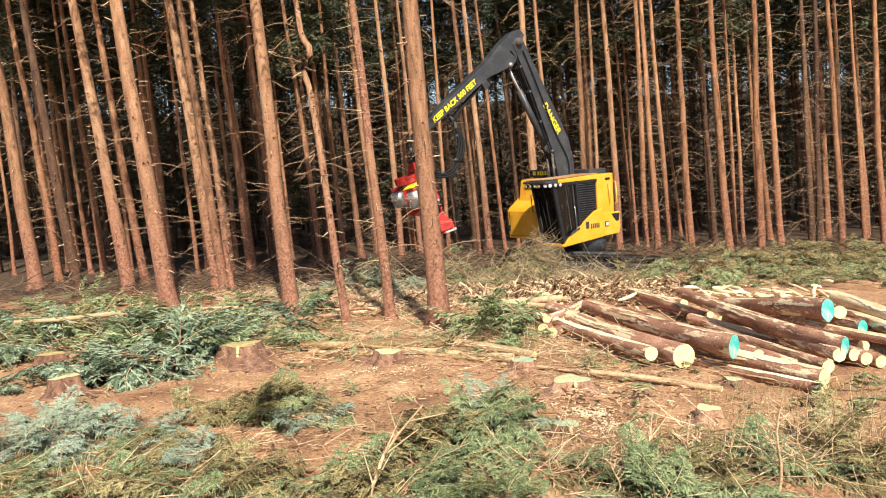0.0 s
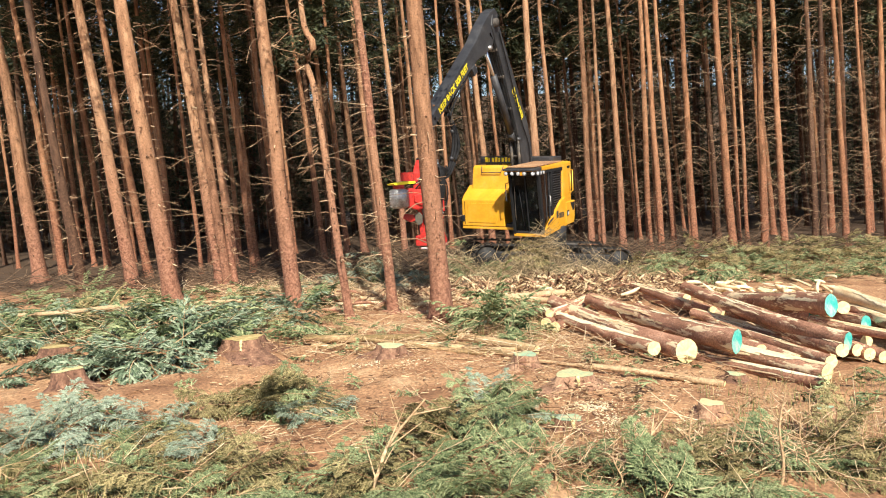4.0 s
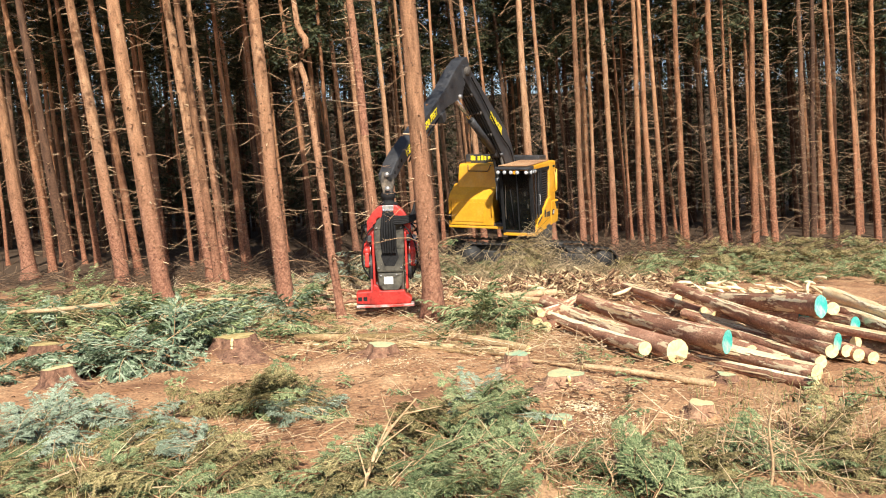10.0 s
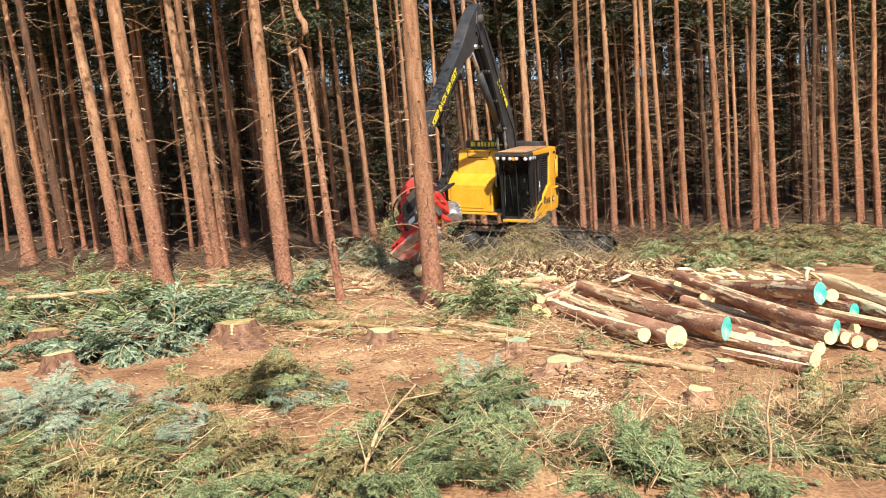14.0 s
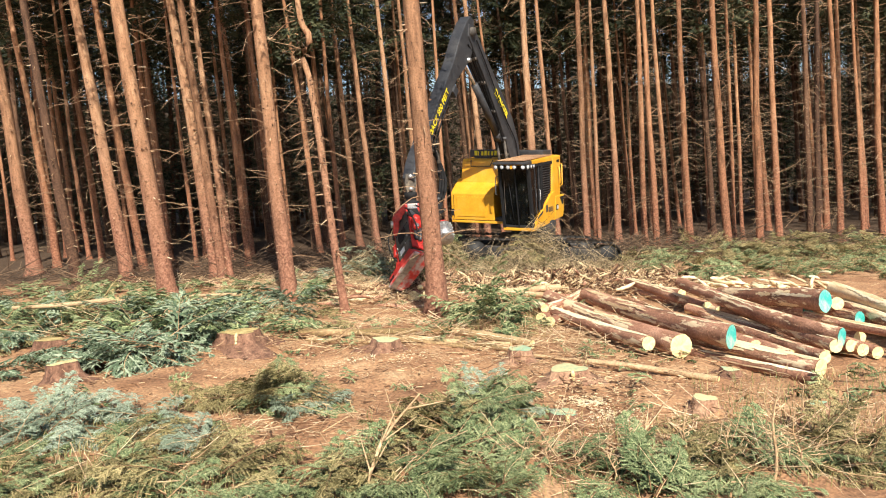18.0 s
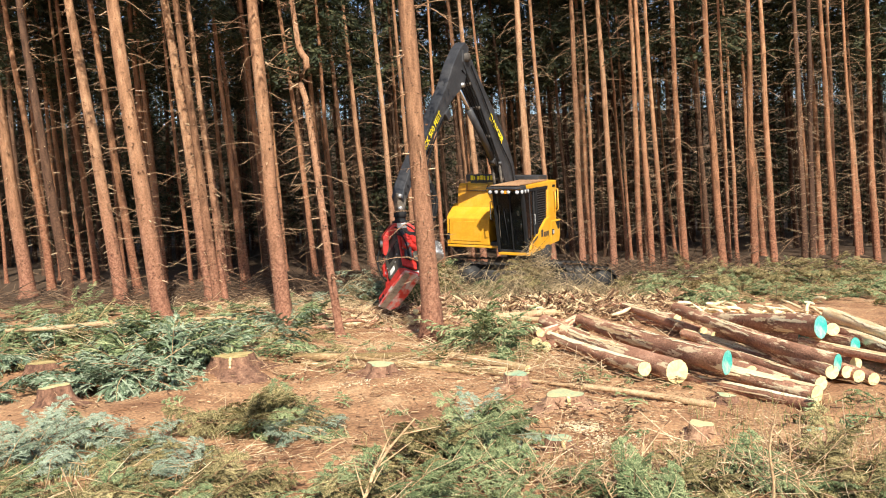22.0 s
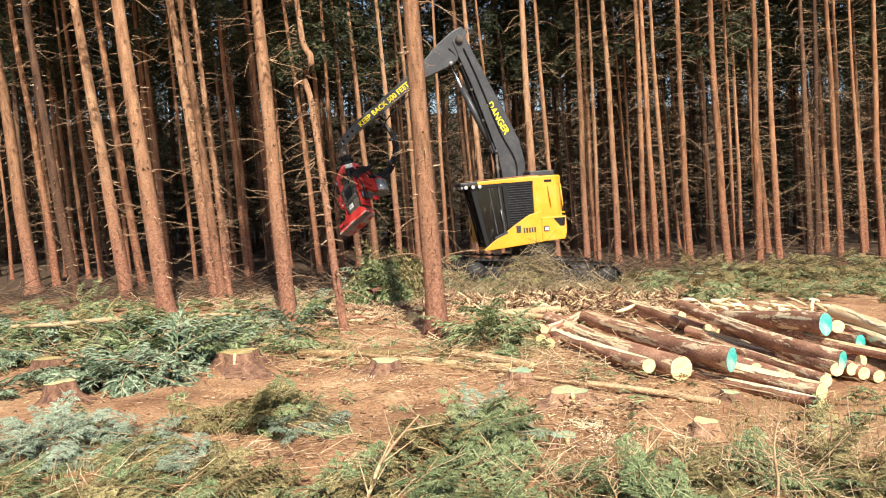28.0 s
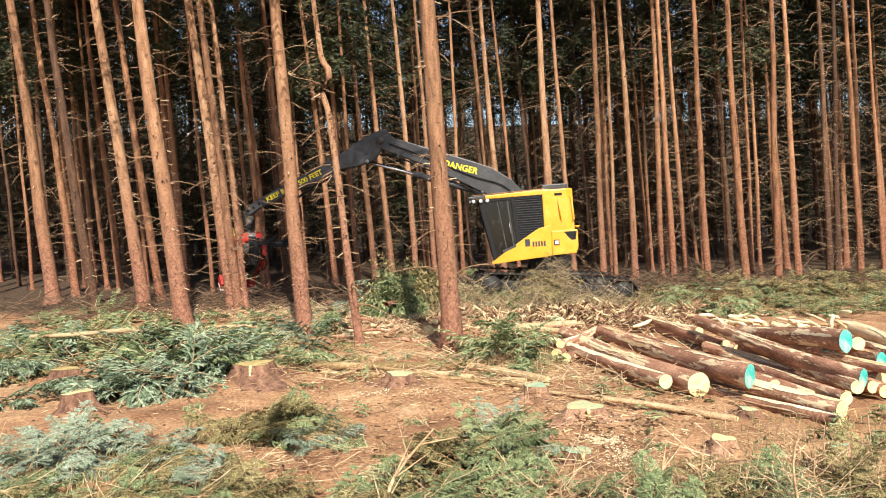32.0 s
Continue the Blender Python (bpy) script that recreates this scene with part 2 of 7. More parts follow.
M_RUBBER = mat("black_rubber", [(0.010, 0.010, 0.011), (0.02, 0.02, 0.021)], (8, 8, 8), 0.75, 0.1, fine=40, spec=0.2)
M_RED = mat("red_paint", [(0.24, 0.018, 0.014), (0.47, 0.027, 0.02), (0.56, 0.05, 0.036)], (4, 4, 4), 0.45, 0.05, fine=18, spec=0.5, detail_mix=0.3)
M_SCUFF = mat("scuffed_red_paint", [(0.50, 0.03, 0.022), (0.60, 0.06, 0.045), (0.50, 0.40, 0.37), (0.62, 0.60, 0.58)], (5, 3, 5), 0.45, 0.05, fine=18, spec=0.5, detail_mix=0.14)
M_STEEL = mat("worn_steel", [(0.22, 0.21, 0.20), (0.42, 0.41, 0.40), (0.55, 0.54, 0.53)], (8, 8, 8), 0.4, 0.1, metal=0.8, fine=50, detail_mix=0.2)
M_DUSTY = mat("dusty_track_steel", [(0.03, 0.03, 0.032), (0.09, 0.08, 0.07), (0.20, 0.16, 0.12)], (3, 3, 3), 0.75, 0.2, metal=0.3, fine=20)
M_CHROME = mat("chrome_rod", [(0.7, 0.7, 0.7), (0.8, 0.8, 0.8)], (2, 2, 2), 0.12, 0.0, metal=1.0, detail_mix=0.03)
M_DECAL = mat("yellow_lettering", [(0.85, 0.68, 0.02), (0.92, 0.76, 0.04)], (5, 5, 5), 0.5, 0.0, detail_mix=0.06)
M_WHITE = mat("white_panel", [(0.7, 0.7, 0.68), (0.8, 0.8, 0.78)], (5, 5, 5), 0.5, 0.0, detail_mix=0.1)
M_LENS = mat("lamp_lens", [(0.45, 0.46, 0.47), (0.6, 0.61, 0.62)], (9, 9, 9), 0.15, 0.0, spec=0.8, detail_mix=0.05)
M_ORANGE = mat("orange_lens", [(0.8, 0.3, 0.02), (0.85, 0.36, 0.03)], (9, 9, 9), 0.2, 0.0, spec=0.7, detail_mix=0.05)
M_COVER = mat("dusty_dark_cover", [(0.030, 0.028, 0.024), (0.065, 0.06, 0.048), (0.14, 0.125, 0.095)], (3, 3, 3), 0.6, 0.08, fine=18, spec=0.4, detail_mix=0.2)
M_GRASS = mat("dry_grass", [(0.10, 0.14, 0.04), (0.28, 0.24, 0.09), (0.48, 0.37, 0.19)], (2, 2, 2), 0.85, 0.0, island=True)


def glass_mat():
    m = bpy.data.materials.new("dirty_cab_glass")
    m.use_nodes = True
    nt = m.node_tree
    b = nt.nodes["Principled BSDF"]
    b.inputs["Roughness"].default_value = 0.08
    b.inputs["Transmission Weight"].default_value = 0.6
    b.inputs["Base Color"].default_value = (0.012, 0.013, 0.014, 1)
    b.inputs["Specular IOR Level"].default_value = 0.22
    nz = nt.nodes.new("ShaderNodeTexNoise")
    nz.inputs["Scale"].default_value, nz.inputs["Detail"].default_value, nz.inputs["Roughness"].default_value = 4.0, 9.0, 0.7
    tc = nt.nodes.new("ShaderNodeTexCoord")
    mp = nt.nodes.new("ShaderNodeMapping")
    mp.inputs["Scale"].default_value = (2.2, 2.2, 0.7)
    nt.links.new(tc.outputs["Object"], mp.inputs["Vector"])
    nt.links.new(mp.outputs["Vector"], nz.inputs["Vector"])
    cr = nt.nodes.new("ShaderNodeValToRGB")
    cr.color_ramp.elements[0].position, cr.color_ramp.elements[1].position = 0.57, 0.72
    cr.color_ramp.elements[0].color, cr.color_ramp.elements[1].color = (0.010, 0.011, 0.012, 1), (0.19, 0.185, 0.165, 1)
    nt.links.new(nz.outputs["Fac"], cr.inputs["Fac"])
    nt.links.new(cr.outputs["Color"], b.inputs["Base Color"])
    return m


M_GLASS = glass_mat()


# ---- mesh helpers ----
class Buf:
    """Collects vertices with quads and triangles as arrays."""

    def __init__(self):
        self.v, self.q, self.t, self.n = [], [], [], 0

    def add(self, v, q=None, t=None):
        v = np.asarray(v, float).reshape(-1, 3)
        self.v.append(v)
        if q is not None and len(q):
            self.q.append(np.asarray(q, int).reshape(-1, 4) + self.n)
        if t is not None and len(t):
            self.t.append(np.asarray(t, int).reshape(-1, 3) + self.n)
        self.n += len(v)
        return self

    def tubes(self, paths, radii, n=5, cap=False):
        """paths (N, K, 3), radii (N, K): N tapered tubes with n sides."""
        p, r = np.asarray(paths, float), np.asarray(radii, float)
        if p.ndim == 2:
            p, r = p[None], r[None]
        N, K = p.shape[:2]
        d = np.gradient(p, axis=1)
        d /= np.linalg.norm(d, axis=2, keepdims=True) + 1e-9
        up = np.where(np.abs(d[..., 2:3]) > 0.9, np.array([1.0, 0, 0]), np.array([0, 0, 1.0]))
        a = np.cross(d, up)
        a /= np.linalg.norm(a, axis=2, keepdims=True) + 1e-9
        b = np.cross(a, d)
        th = np.arange(n) * 2 * np.pi / n
        ring = p[:, :, None] + r[:, :, None, None] * (a[:, :, None] * np.cos(th)[:, None] + b[:, :, None] * np.sin(th)[:, None])
        i = np.arange(N)[:, None, None] * K * n
        k = np.arange(K - 1)[None, :, None] * n
        s = np.arange(n)[None, None, :]
        s2 = (s + 1) % n
        q = np.stack([i + k + s2, i + k + s, i + k + n + s, i + k + n + s2], -1)
        t = None
        v = ring.reshape(-1, 3)
        if cap:
            base = len(v)
            v = np.vstack([v, p[:, 0], p[:, -1]])
            s1, s21 = np.arange(n), (np.arange(n) + 1) % n
            t = []
            for j in range(N):
                t += [(base + j, j * K * n + x, j * K * n + y) for x, y in zip(s1, s21)]
                t += [(base + N + j, j * K * n + (K - 1) * n + y, j * K * n + (K - 1) * n + x) for x, y in zip(s1, s21)]
        return self.add(v, q, t)

    def merge(self, other, m=None):
        v = np.vstack(other.v)
        if m is not None:
            a = np.array(m)
            v = v @ a[:3, :3].T + a[:3, 3]
        return self.add(v, np.vstack(other.q) if other.q else None, np.vstack(other.t) if other.t else None)

    def mesh(self, name, smooth=True):
        me = bpy.data.meshes.new(name)
        v = np.vstack(self.v)
        q = np.vstack(self.q) if self.q else np.zeros((0, 4), int)
        t = np.vstack(self.t) if self.t else np.zeros((0, 3), int)
        me.vertices.add(len(v))
        me.vertices.foreach_set("co", v.astype(np.float32).ravel())
        me.loops.add(q.size + t.size)
        me.loops.foreach_set("vertex_index", np.concatenate([q.ravel(), t.ravel()]).astype(np.int32))
        me.polygons.add(len(q) + len(t))
        me.polygons.foreach_set("loop_start", np.concatenate([np.arange(len(q)) * 4, q.size + np.arange(len(t)) * 3]).astype(np.int32))
        me.polygons.foreach_set("use_smooth", np.full(len(q) + len(t), smooth))
        me.update(calc_edges=True)
        me.validate()
        return me


def part(name, shape, material, parent=None, label="", smooth=True, m=None):
    """Links a Buf, bmesh or mesh as one object under parent."""
    if isinstance(shape, Buf):
        me = shape.mesh(name, smooth)
    elif isinstance(shape, bmesh.types.BMesh):
        me = bpy.data.meshes.new(name)
        shape.to_mesh(me)
        shape.free()
        for p in me.polygons:
            p.use_smooth = False
    else:
        me = shape
    if material and not me.materials:
        me.materials.append(material)
    ob = new(name, me)
    if parent:
        ob.parent = parent
    if m is not None:
        ob.matrix_basis = m
    if label:
        tagged(ob, label)
    return ob


def prism(poly, a, b, axis="y", bevel=0.02, taper=1.0):
    """A bevelled slab: the outline poly in the plane across the axis, from a to b along it."""
    bm = bmesh.new()

    def place(u, w, h):
        return {"y": (u, h, w), "x": (h, u, w), "z": (u, w, h)}[axis]
    cu, cw = sum(p[0] for p in poly) / len(poly), sum(p[1] for p in poly) / len(poly)
    lo = [bm.verts.new(place(u, w, a)) for u, w in poly]
    hi = [bm.verts.new(place(cu + (u - cu) * taper, cw + (w - cw) * taper, b)) for u, w in poly]
    bm.faces.new(lo)
    bm.faces.new(hi[::-1])
    for i in range(len(poly)):
        j = (i + 1) % len(poly)
        bm.faces.new((lo[j], lo[i], hi[i], hi[j]))
    bmesh.ops.recalc_face_normals(bm, faces=bm.faces)
    if bevel:
        bmesh.ops.bevel(bm, geom=bm.edges[:], offset=bevel, segments=2, affect="EDGES", profile=0.6)
    return bm


def box(x0, x1, y0, y1, z0, z1, bevel=0.02):
    return prism([(x0, z0), (x1, z0), (x1, z1), (x0, z1)], y0, y1, "y", bevel)


def rod(p, q, r, n=12, r2=None):
    p, q = np.array(p, float), np.array(q, float)
    return Buf().tubes(np.array([p, p + (q - p) * 0.5, q]), np.array([r, r if r2 is None else (r + r2) / 2, r if r2 is None else r2]), n, cap=True)


def lathe(profile, n=24):
    """A turned shape about z from (radius, z) pairs."""
    K = len(profile)
    th = np.arange(n) * 2 * np.pi / n
    v = np.array([[(r * math.cos(a), r * math.sin(a), z) for a in th] for r, z in profile]).reshape(-1, 3)
    q = [(k * n + s, k * n + (s + 1) % n, (k + 1) * n + (s + 1) % n, (k + 1) * n + s) for k in range(K - 1) for s in range(n)]
    return Buf().add(v, q)


def curved(points, n=7):
    """Points along a smooth curve through the given ones."""
    p = np.array(points, float)
    out = []
    ext = np.vstack([2 * p[0] - p[1], p, 2 * p[-1] - p[-2]])
    for i in range(len(p) - 1):
        a, b, c, d = ext[i:i + 4]
        for u in np.linspace(0, 1, n, endpoint=False):
            out.append(0.5 * (2 * b + (c - a) * u + (2 * a - 5 * b + 4 * c - d) * u * u + (3 * b - a - 3 * c + d) * u ** 3))
    out.append(p[-1])
    return np.array(out)


def lettering(text, size, material, parent, m, label):
    cu = bpy.data.curves.new("lettering", "FONT")
    cu.body, cu.size, cu.extrude, cu.align_x, cu.align_y = text, size, 0.003, "CENTER", "CENTER"
    cu.offset = 0.006
    tmp = bpy.data.objects.new("lettering", cu)
    me = bpy.data.meshes.new_from_object(tmp)
    bpy.data.objects.remove(tmp)
    return part("lettering", me, material, parent, label, m=m)


# ---- ground ----
def gz(x, y):
    """Height of the ground."""
    x, y = np.asarray(x, float), np.asarray(y, float)
    near = np.clip((60 - y) / 20, 0, 1)
    z = 0.05 * np.sin(0.9 * x + 0.6 * y) * np.sin(0.55 * y - 0.35 * x + 1.0) + 0.03 * np.sin(2.3 * x + 1.1) * np.sin(1.9 * y + 0.4) + 0.015 * np.sin(5.1 * x + 2.0 * y) * np.sin(4.3 * y - 1.2 * x)
    z = z * near * (1 - 0.85 * np.exp(-((x - 5) ** 2 + (y - 14) ** 2) / 18))
    for cx, cy, r, h in ((-3.8, 13.6, 0.9, 0.10), (1.8, 10.9, 0.9, 0.06), (-1.0, 13.1, 0.8, 0.05), (-5.0, 11.0, 2.0, 0.12), (-1.6, 9.2, 1.6, 0.10), (3.0, 23.6, 2.2, 0.25), (-6.0, 15.5, 2.5, 0.15)):
        z = z + h * np.exp(-((x - cx) ** 2 + (y - cy) ** 2) / (r * r))
    rise = np.clip((y - 75) / 70, 0, 1)
    return z + 20 * rise * rise * (3 - 2 * rise)


def axis_steps(lo, hi, fine_lo, fine_hi, step):
    c = list(np.arange(fine_lo, fine_hi, step))
    s, v = step, fine_hi
    while v < hi:
        c.append(v)
        s *= 1.22
        v += s
    s, v, left = step, fine_lo, []
    while v > lo:
        s *= 1.22
        v -= s
        left.append(v)
    return np.array(left[::-1] + c + [hi + 200])


def make_ground():
    xs, ys = axis_steps(-500, 500, -12, 12, 0.11), axis_steps(-300, 900, 6, 24, 0.11)
    X, Y = np.meshgrid(xs, ys)
    Z = gz(X, Y)
    rng = np.random.default_rng(5)
    fine = ((X > -16) & (X < 18) & (Y > 3) & (Y < 34))
    Z = Z + (rng.normal(0, 0.014, Z.shape) + 0.05 * np.clip(np.sin(3.1 * X + 1.7 * np.sin(2.3 * Y)) * np.sin(2.7 * Y + 1.3 * np.sin(1.9 * X)) - 0.35, 0, 1)) * fine
    W, Hn = len(xs), len(ys)
    i = (np.arange(Hn - 1)[:, None] * W + np.arange(W - 1)[None]).ravel()
    b = Buf().add(np.stack([X, Y, Z], -1).reshape(-1, 3), np.stack([i, i + 1, i + W + 1, i + W], -1))
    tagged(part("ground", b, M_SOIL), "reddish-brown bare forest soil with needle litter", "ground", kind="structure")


make_ground()


# ---- trees ----
def trunk_buf(rng, r, h, n=12, rings=16, flare=1.0, crook=None):
    """A tapered, slightly swaying trunk with a root flare, up from z = 0."""
    z = np.concatenate([[-0.25, 0.0, 0.12, 0.35, 0.8], np.linspace(1.6, h, rings)])
    rad = r * np.clip(1.06 - 0.055 * np.maximum(z, 0) * 18 / h, 0.08, None)
    rad = rad * (1 + flare * 0.42 * np.exp(-np.maximum(z, 0) / 0.22))
    ph = rng.uniform(0, 6.3, 4)
    sx = 0.03 * np.sin(z * 0.4 + ph[0]) + 0.010 * np.sin(z * 1.3 + ph[1])
    sy = 0.05 * np.sin(z * 0.45 + ph[2]) + 0.025 * np.sin(z * 1.2 + ph[3])
    sx, sy = sx - sx[1], sy - sy[1]
    if crook:
        zc, dx = crook
        sx = sx + dx * np.exp(-((z - zc) / 0.35) ** 2)
        z2 = np.linspace(zc - 1.2, zc + 1.2, 14)
        keep = np.abs(z - zc) > 1.2
        zz = np.concatenate([z[keep], z2])
        o = np.argsort(zz)
        zi = zz[o]
        base = np.interp(zi, z, sx - dx * np.exp(-((z - zc) / 0.35) ** 2)) + dx * np.exp(-((zi - zc) / 0.22) ** 2) - 0.5 * dx * np.exp(-((zi - zc + 0.45) / 0.25) ** 2)
        sy, rad, sx, z = np.interp(zi, z, sy), np.interp(zi, z, rad) * (1 + 0.25 * np.exp(-((zi - zc) / 0.25) ** 2)), base, zi
    b = Buf().tubes(np.stack([sx, sy, z], -1), rad, n)
    v = b.v[0].reshape(-1, n, 3)
    c = np.stack([sx, sy, z], -1)[:, None]
    lob = 1 + 0.05 * rng.normal(size=(len(z), n))
    low = np.exp(-np.maximum(z, 0) / 0.3)[:, None]
    lob = lob + flare * 0.22 * low * np.sin(np.arange(n)[None] * 2 * np.pi / n * 4 + ph[0])
    b.v[0] = (c + (v - c) * lob[..., None]).reshape(-1, 3)
    return b


def twig_buf(rng, count, z0, z1, l0, l1, r0=0.011, forks=2, r_trunk=0.12, droop=0.25):
    """Bare dead branches standing out from a trunk on the z axis."""
    b = Buf()
    z = rng.uniform(z0, z1, count)
    a = rng.uniform(0, 2 * np.pi, count)
    L = rng.uniform(l0, l1, count) * rng.uniform(0.4, 1.0, count)
    u = np.linspace(0, 1, 4)
    up = rng.normal(0.05, 0.28, count)
    dr = rng.uniform(-droop, droop * 1.6, count)
    bend = rng.normal(0, 0.25, count)
    ax = np.stack([np.cos(a), np.sin(a)], -1)
    side = np.stack([-np.sin(a), np.cos(a)], -1)
    xy = ax[:, None] * (r_trunk * 0.6 + L[:, None] * u)[..., None] + side[:, None] * (bend[:, None] * L[:, None] * u ** 2)[..., None]
    zz = z[:, None] + L[:, None] * (up[:, None] * u - dr[:, None] * u ** 2)
    p = np.concatenate([xy, zz[..., None]], -1)
    rr = r0 * (0.6 + 0.5 * L / l1)[:, None] * (1 - 0.75 * u)
    b.tubes(p, rr, 3)
    for _ in range(forks):
        k = rng.uniform(0.3, 0.8, count)
        s = np.stack([np.array([np.interp(kk, u, p[i, :, c]) for i, kk in enumerate(k)]) for c in range(3)], -1)
        d = np.concatenate([ax, np.zeros((count, 1))], -1) + np.concatenate([side, np.zeros((count, 1))], -1) * rng.choice([-1, 1], count)[:, None] * rng.uniform(0.5, 1.2, count)[:, None] + np.array([0, 0, 1]) * rng.normal(-0.1, 0.3, count)[:, None]
        l2 = (L * rng.uniform(0.2, 0.5, count))[:, None]
        e = s + d * l2
        m = (s + e) / 2 + rng.normal(0, 0.03, s.shape)
        b.tubes(np.stack([s, m, e], 1), np.outer(rr[:, 2], [0.8, 0.55, 0.3]), 3)
    return b


def spray(rng, starts, dirs, length, width, n, droop=0.3, blade=0.10, bw=0.03):
    """Needle sprays: for each start and direction, n thin triangles to both sides of a drooping stem."""
    N = len(starts)
    u = np.linspace(0.08, 1, n)[None, :] + rng.normal(0, 0.02, (N, n))
    L = np.asarray(length).reshape(-1, 1)
    d = dirs / (np.linalg.norm(dirs, axis=1, keepdims=True) + 1e-9)
    upv = np.array([0, 0, 1.0])
    sd = np.cross(d, upv)
    sd /= np.linalg.norm(sd, axis=1, keepdims=True) + 1e-9
    p = starts[:, None] + d[:, None] * (L * u)[..., None]
    p[..., 2] -= droop * (L * u ** 2)
    s = np.where(np.arange(n)[None] % 2 == 0, 1.0, -1.0) * np.ones((N, 1))
    w = width * (1.05 - 0.8 * u) * rng.uniform(0.6, 1.2, (N, n))
    tip = p + sd[:, None] * (s * w)[..., None] + d[:, None] * (w * rng.uniform(0.3, 0.9, (N, n)))[..., None]
    tip[..., 2] += rng.normal(-0.25, 0.35, (N, n)) * w
    q = p + d[:, None] * bw + upv * rng.normal(0, bw, (N, n))[..., None]
    v = np.stack([p, q, tip], 2).reshape(-1, 3)
    return v, np.arange(len(v)).reshape(-1, 3)


def crown_buf(rng, z0, z1, rad, count, n=16):
    """A conical crown of drooping needle boughs."""
    b = Buf()
    f = rng.uniform(0, 1, count) ** 1.15
    z = z0 + (z1 - z0) * f
    a = rng.uniform(0, 2 * np.pi, count)
    L = rad * (1.04 - f) * rng.uniform(0.55, 1.1, count) + 0.2
    d = np.stack([np.cos(a), np.sin(a), rng.normal(-0.12, 0.2, count)], -1)
    st = np.stack([np.zeros(count), np.zeros(count), z], -1)
    v, t = spray(rng, st, d, L, 0.42, n, 0.3, bw=0.06)
    b.add(v, t=t)
    for k in (0.35, 0.6, 0.85):
        s2 = st + d / np.linalg.norm(d, axis=1, keepdims=True) * (L * k)[:, None]
        s2[:, 2] -= 0.3 * L * k * k
        d2 = d + np.stack([-np.sin(a), np.cos(a), np.full(count, -0.8)], -1) * rng.choice([-1, 1], count)[:, None] * [1, 1, 0] + [0, 0, -0.5]
        v, t = spray(rng, s2, d2, L * 0.45, 0.26, n // 2, 0.4, bw=0.05)
        b.add(v, t=t)
    return b


_rt = np.random.default_rng(11)


def stub_buf(rng, count, z0, z1, r, l0=0.012, l1=0.05, thick=1.0):
    """Snapped-off branch stubs, in loose whorls."""
    z, a = np.round(rng.uniform(z0, z1, count) / 0.45) * 0.45 + rng.normal(0, 0.08, count), rng.uniform(0, 2 * np.pi, count)
    L = rng.uniform(l0, l1, count)
    d = np.stack([np.cos(a), np.sin(a), rng.normal(-0.25, 0.3, count)], -1)
    st = np.stack([r * 0.9 * np.cos(a), r * 0.9 * np.sin(a), z], -1)
    return Buf().tubes(np.stack([st, st + d * (L * 0.6)[:, None], st + d * L[:, None]], 1), np.outer(rng.uniform(0.012, 0.02, count) * thick, [1.3, 1.0, 0.7]), 5)


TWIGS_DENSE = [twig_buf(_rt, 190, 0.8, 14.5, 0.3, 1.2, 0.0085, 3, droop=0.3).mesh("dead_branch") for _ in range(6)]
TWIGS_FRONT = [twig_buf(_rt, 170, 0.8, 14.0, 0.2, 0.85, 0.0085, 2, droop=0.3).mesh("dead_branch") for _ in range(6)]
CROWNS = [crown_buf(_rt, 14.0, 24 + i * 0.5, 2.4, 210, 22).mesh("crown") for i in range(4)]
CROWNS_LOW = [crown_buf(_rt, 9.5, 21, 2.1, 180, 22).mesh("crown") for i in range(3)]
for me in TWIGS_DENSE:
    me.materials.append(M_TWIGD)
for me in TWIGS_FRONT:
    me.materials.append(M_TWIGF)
for me in CROWNS + CROWNS_LOW:
    me.materials.append(M_CROWN)


def branch_mesh(rng, L, forks):
    """One bare dead branch along +x, forked."""
    u = np.linspace(0, 1, 5)
    dr, bend = rng.uniform(-0.15, 0.4), rng.normal(0, 0.2)
    p = np.stack([L * u, bend * L * u ** 2, -dr * L * u ** 2 + 0.03 * L * np.sin(u * 6)], -1)
    b = Buf().tubes(p, 0.0125 * (0.7 + 0.4 * L) * (1 - 0.78 * u), 4)
    for _ in range(forks):
        k = rng.uniform(0.25, 0.85)
        s = np.array([np.interp(k, u, p[:, c]) for c in range(3)])
        e = s + np.array([rng.uniform(0.3, 0.8), rng.choice([-1, 1]) * rng.uniform(0.3, 0.8), rng.normal(-0.1, 0.25)]) * L * rng.uniform(0.2, 0.45)
        b.tubes(np.stack([s, (s + e) / 2 + rng.normal(0, 0.015, 3), e]), np.array([0.005, 0.004, 0.002]), 3)
    me = b.mesh("dead_branch")
    me.materials.append(M_TWIG)
    return me


BRANCHES = [branch_mesh(_rt, l, f) for l, f in ((0.35, 1), (0.5, 2), (0.7, 2), (0.85, 3), (1.0, 3), (1.1, 4), (1.25, 4), (1.4, 5), (1.5, 5), (1.7, 6))]


def add_branches(rng, tree, r, count, z0, z1, lo, hi):
    for _ in range(count):
        z, a = rng.uniform(z0, z1), rng.uniform(0, 360)
        rr = r * 0.8
        part("dead_branch", BRANCHES[rng.integers(lo, hi)], None, tree, m=pose(rr * math.cos(radians(a)), rr * math.sin(radians(a)), z, 0, rng.normal(0, 16), a) @ Matrix.Scale(rng.uniform(0.6, 1.15), 4))


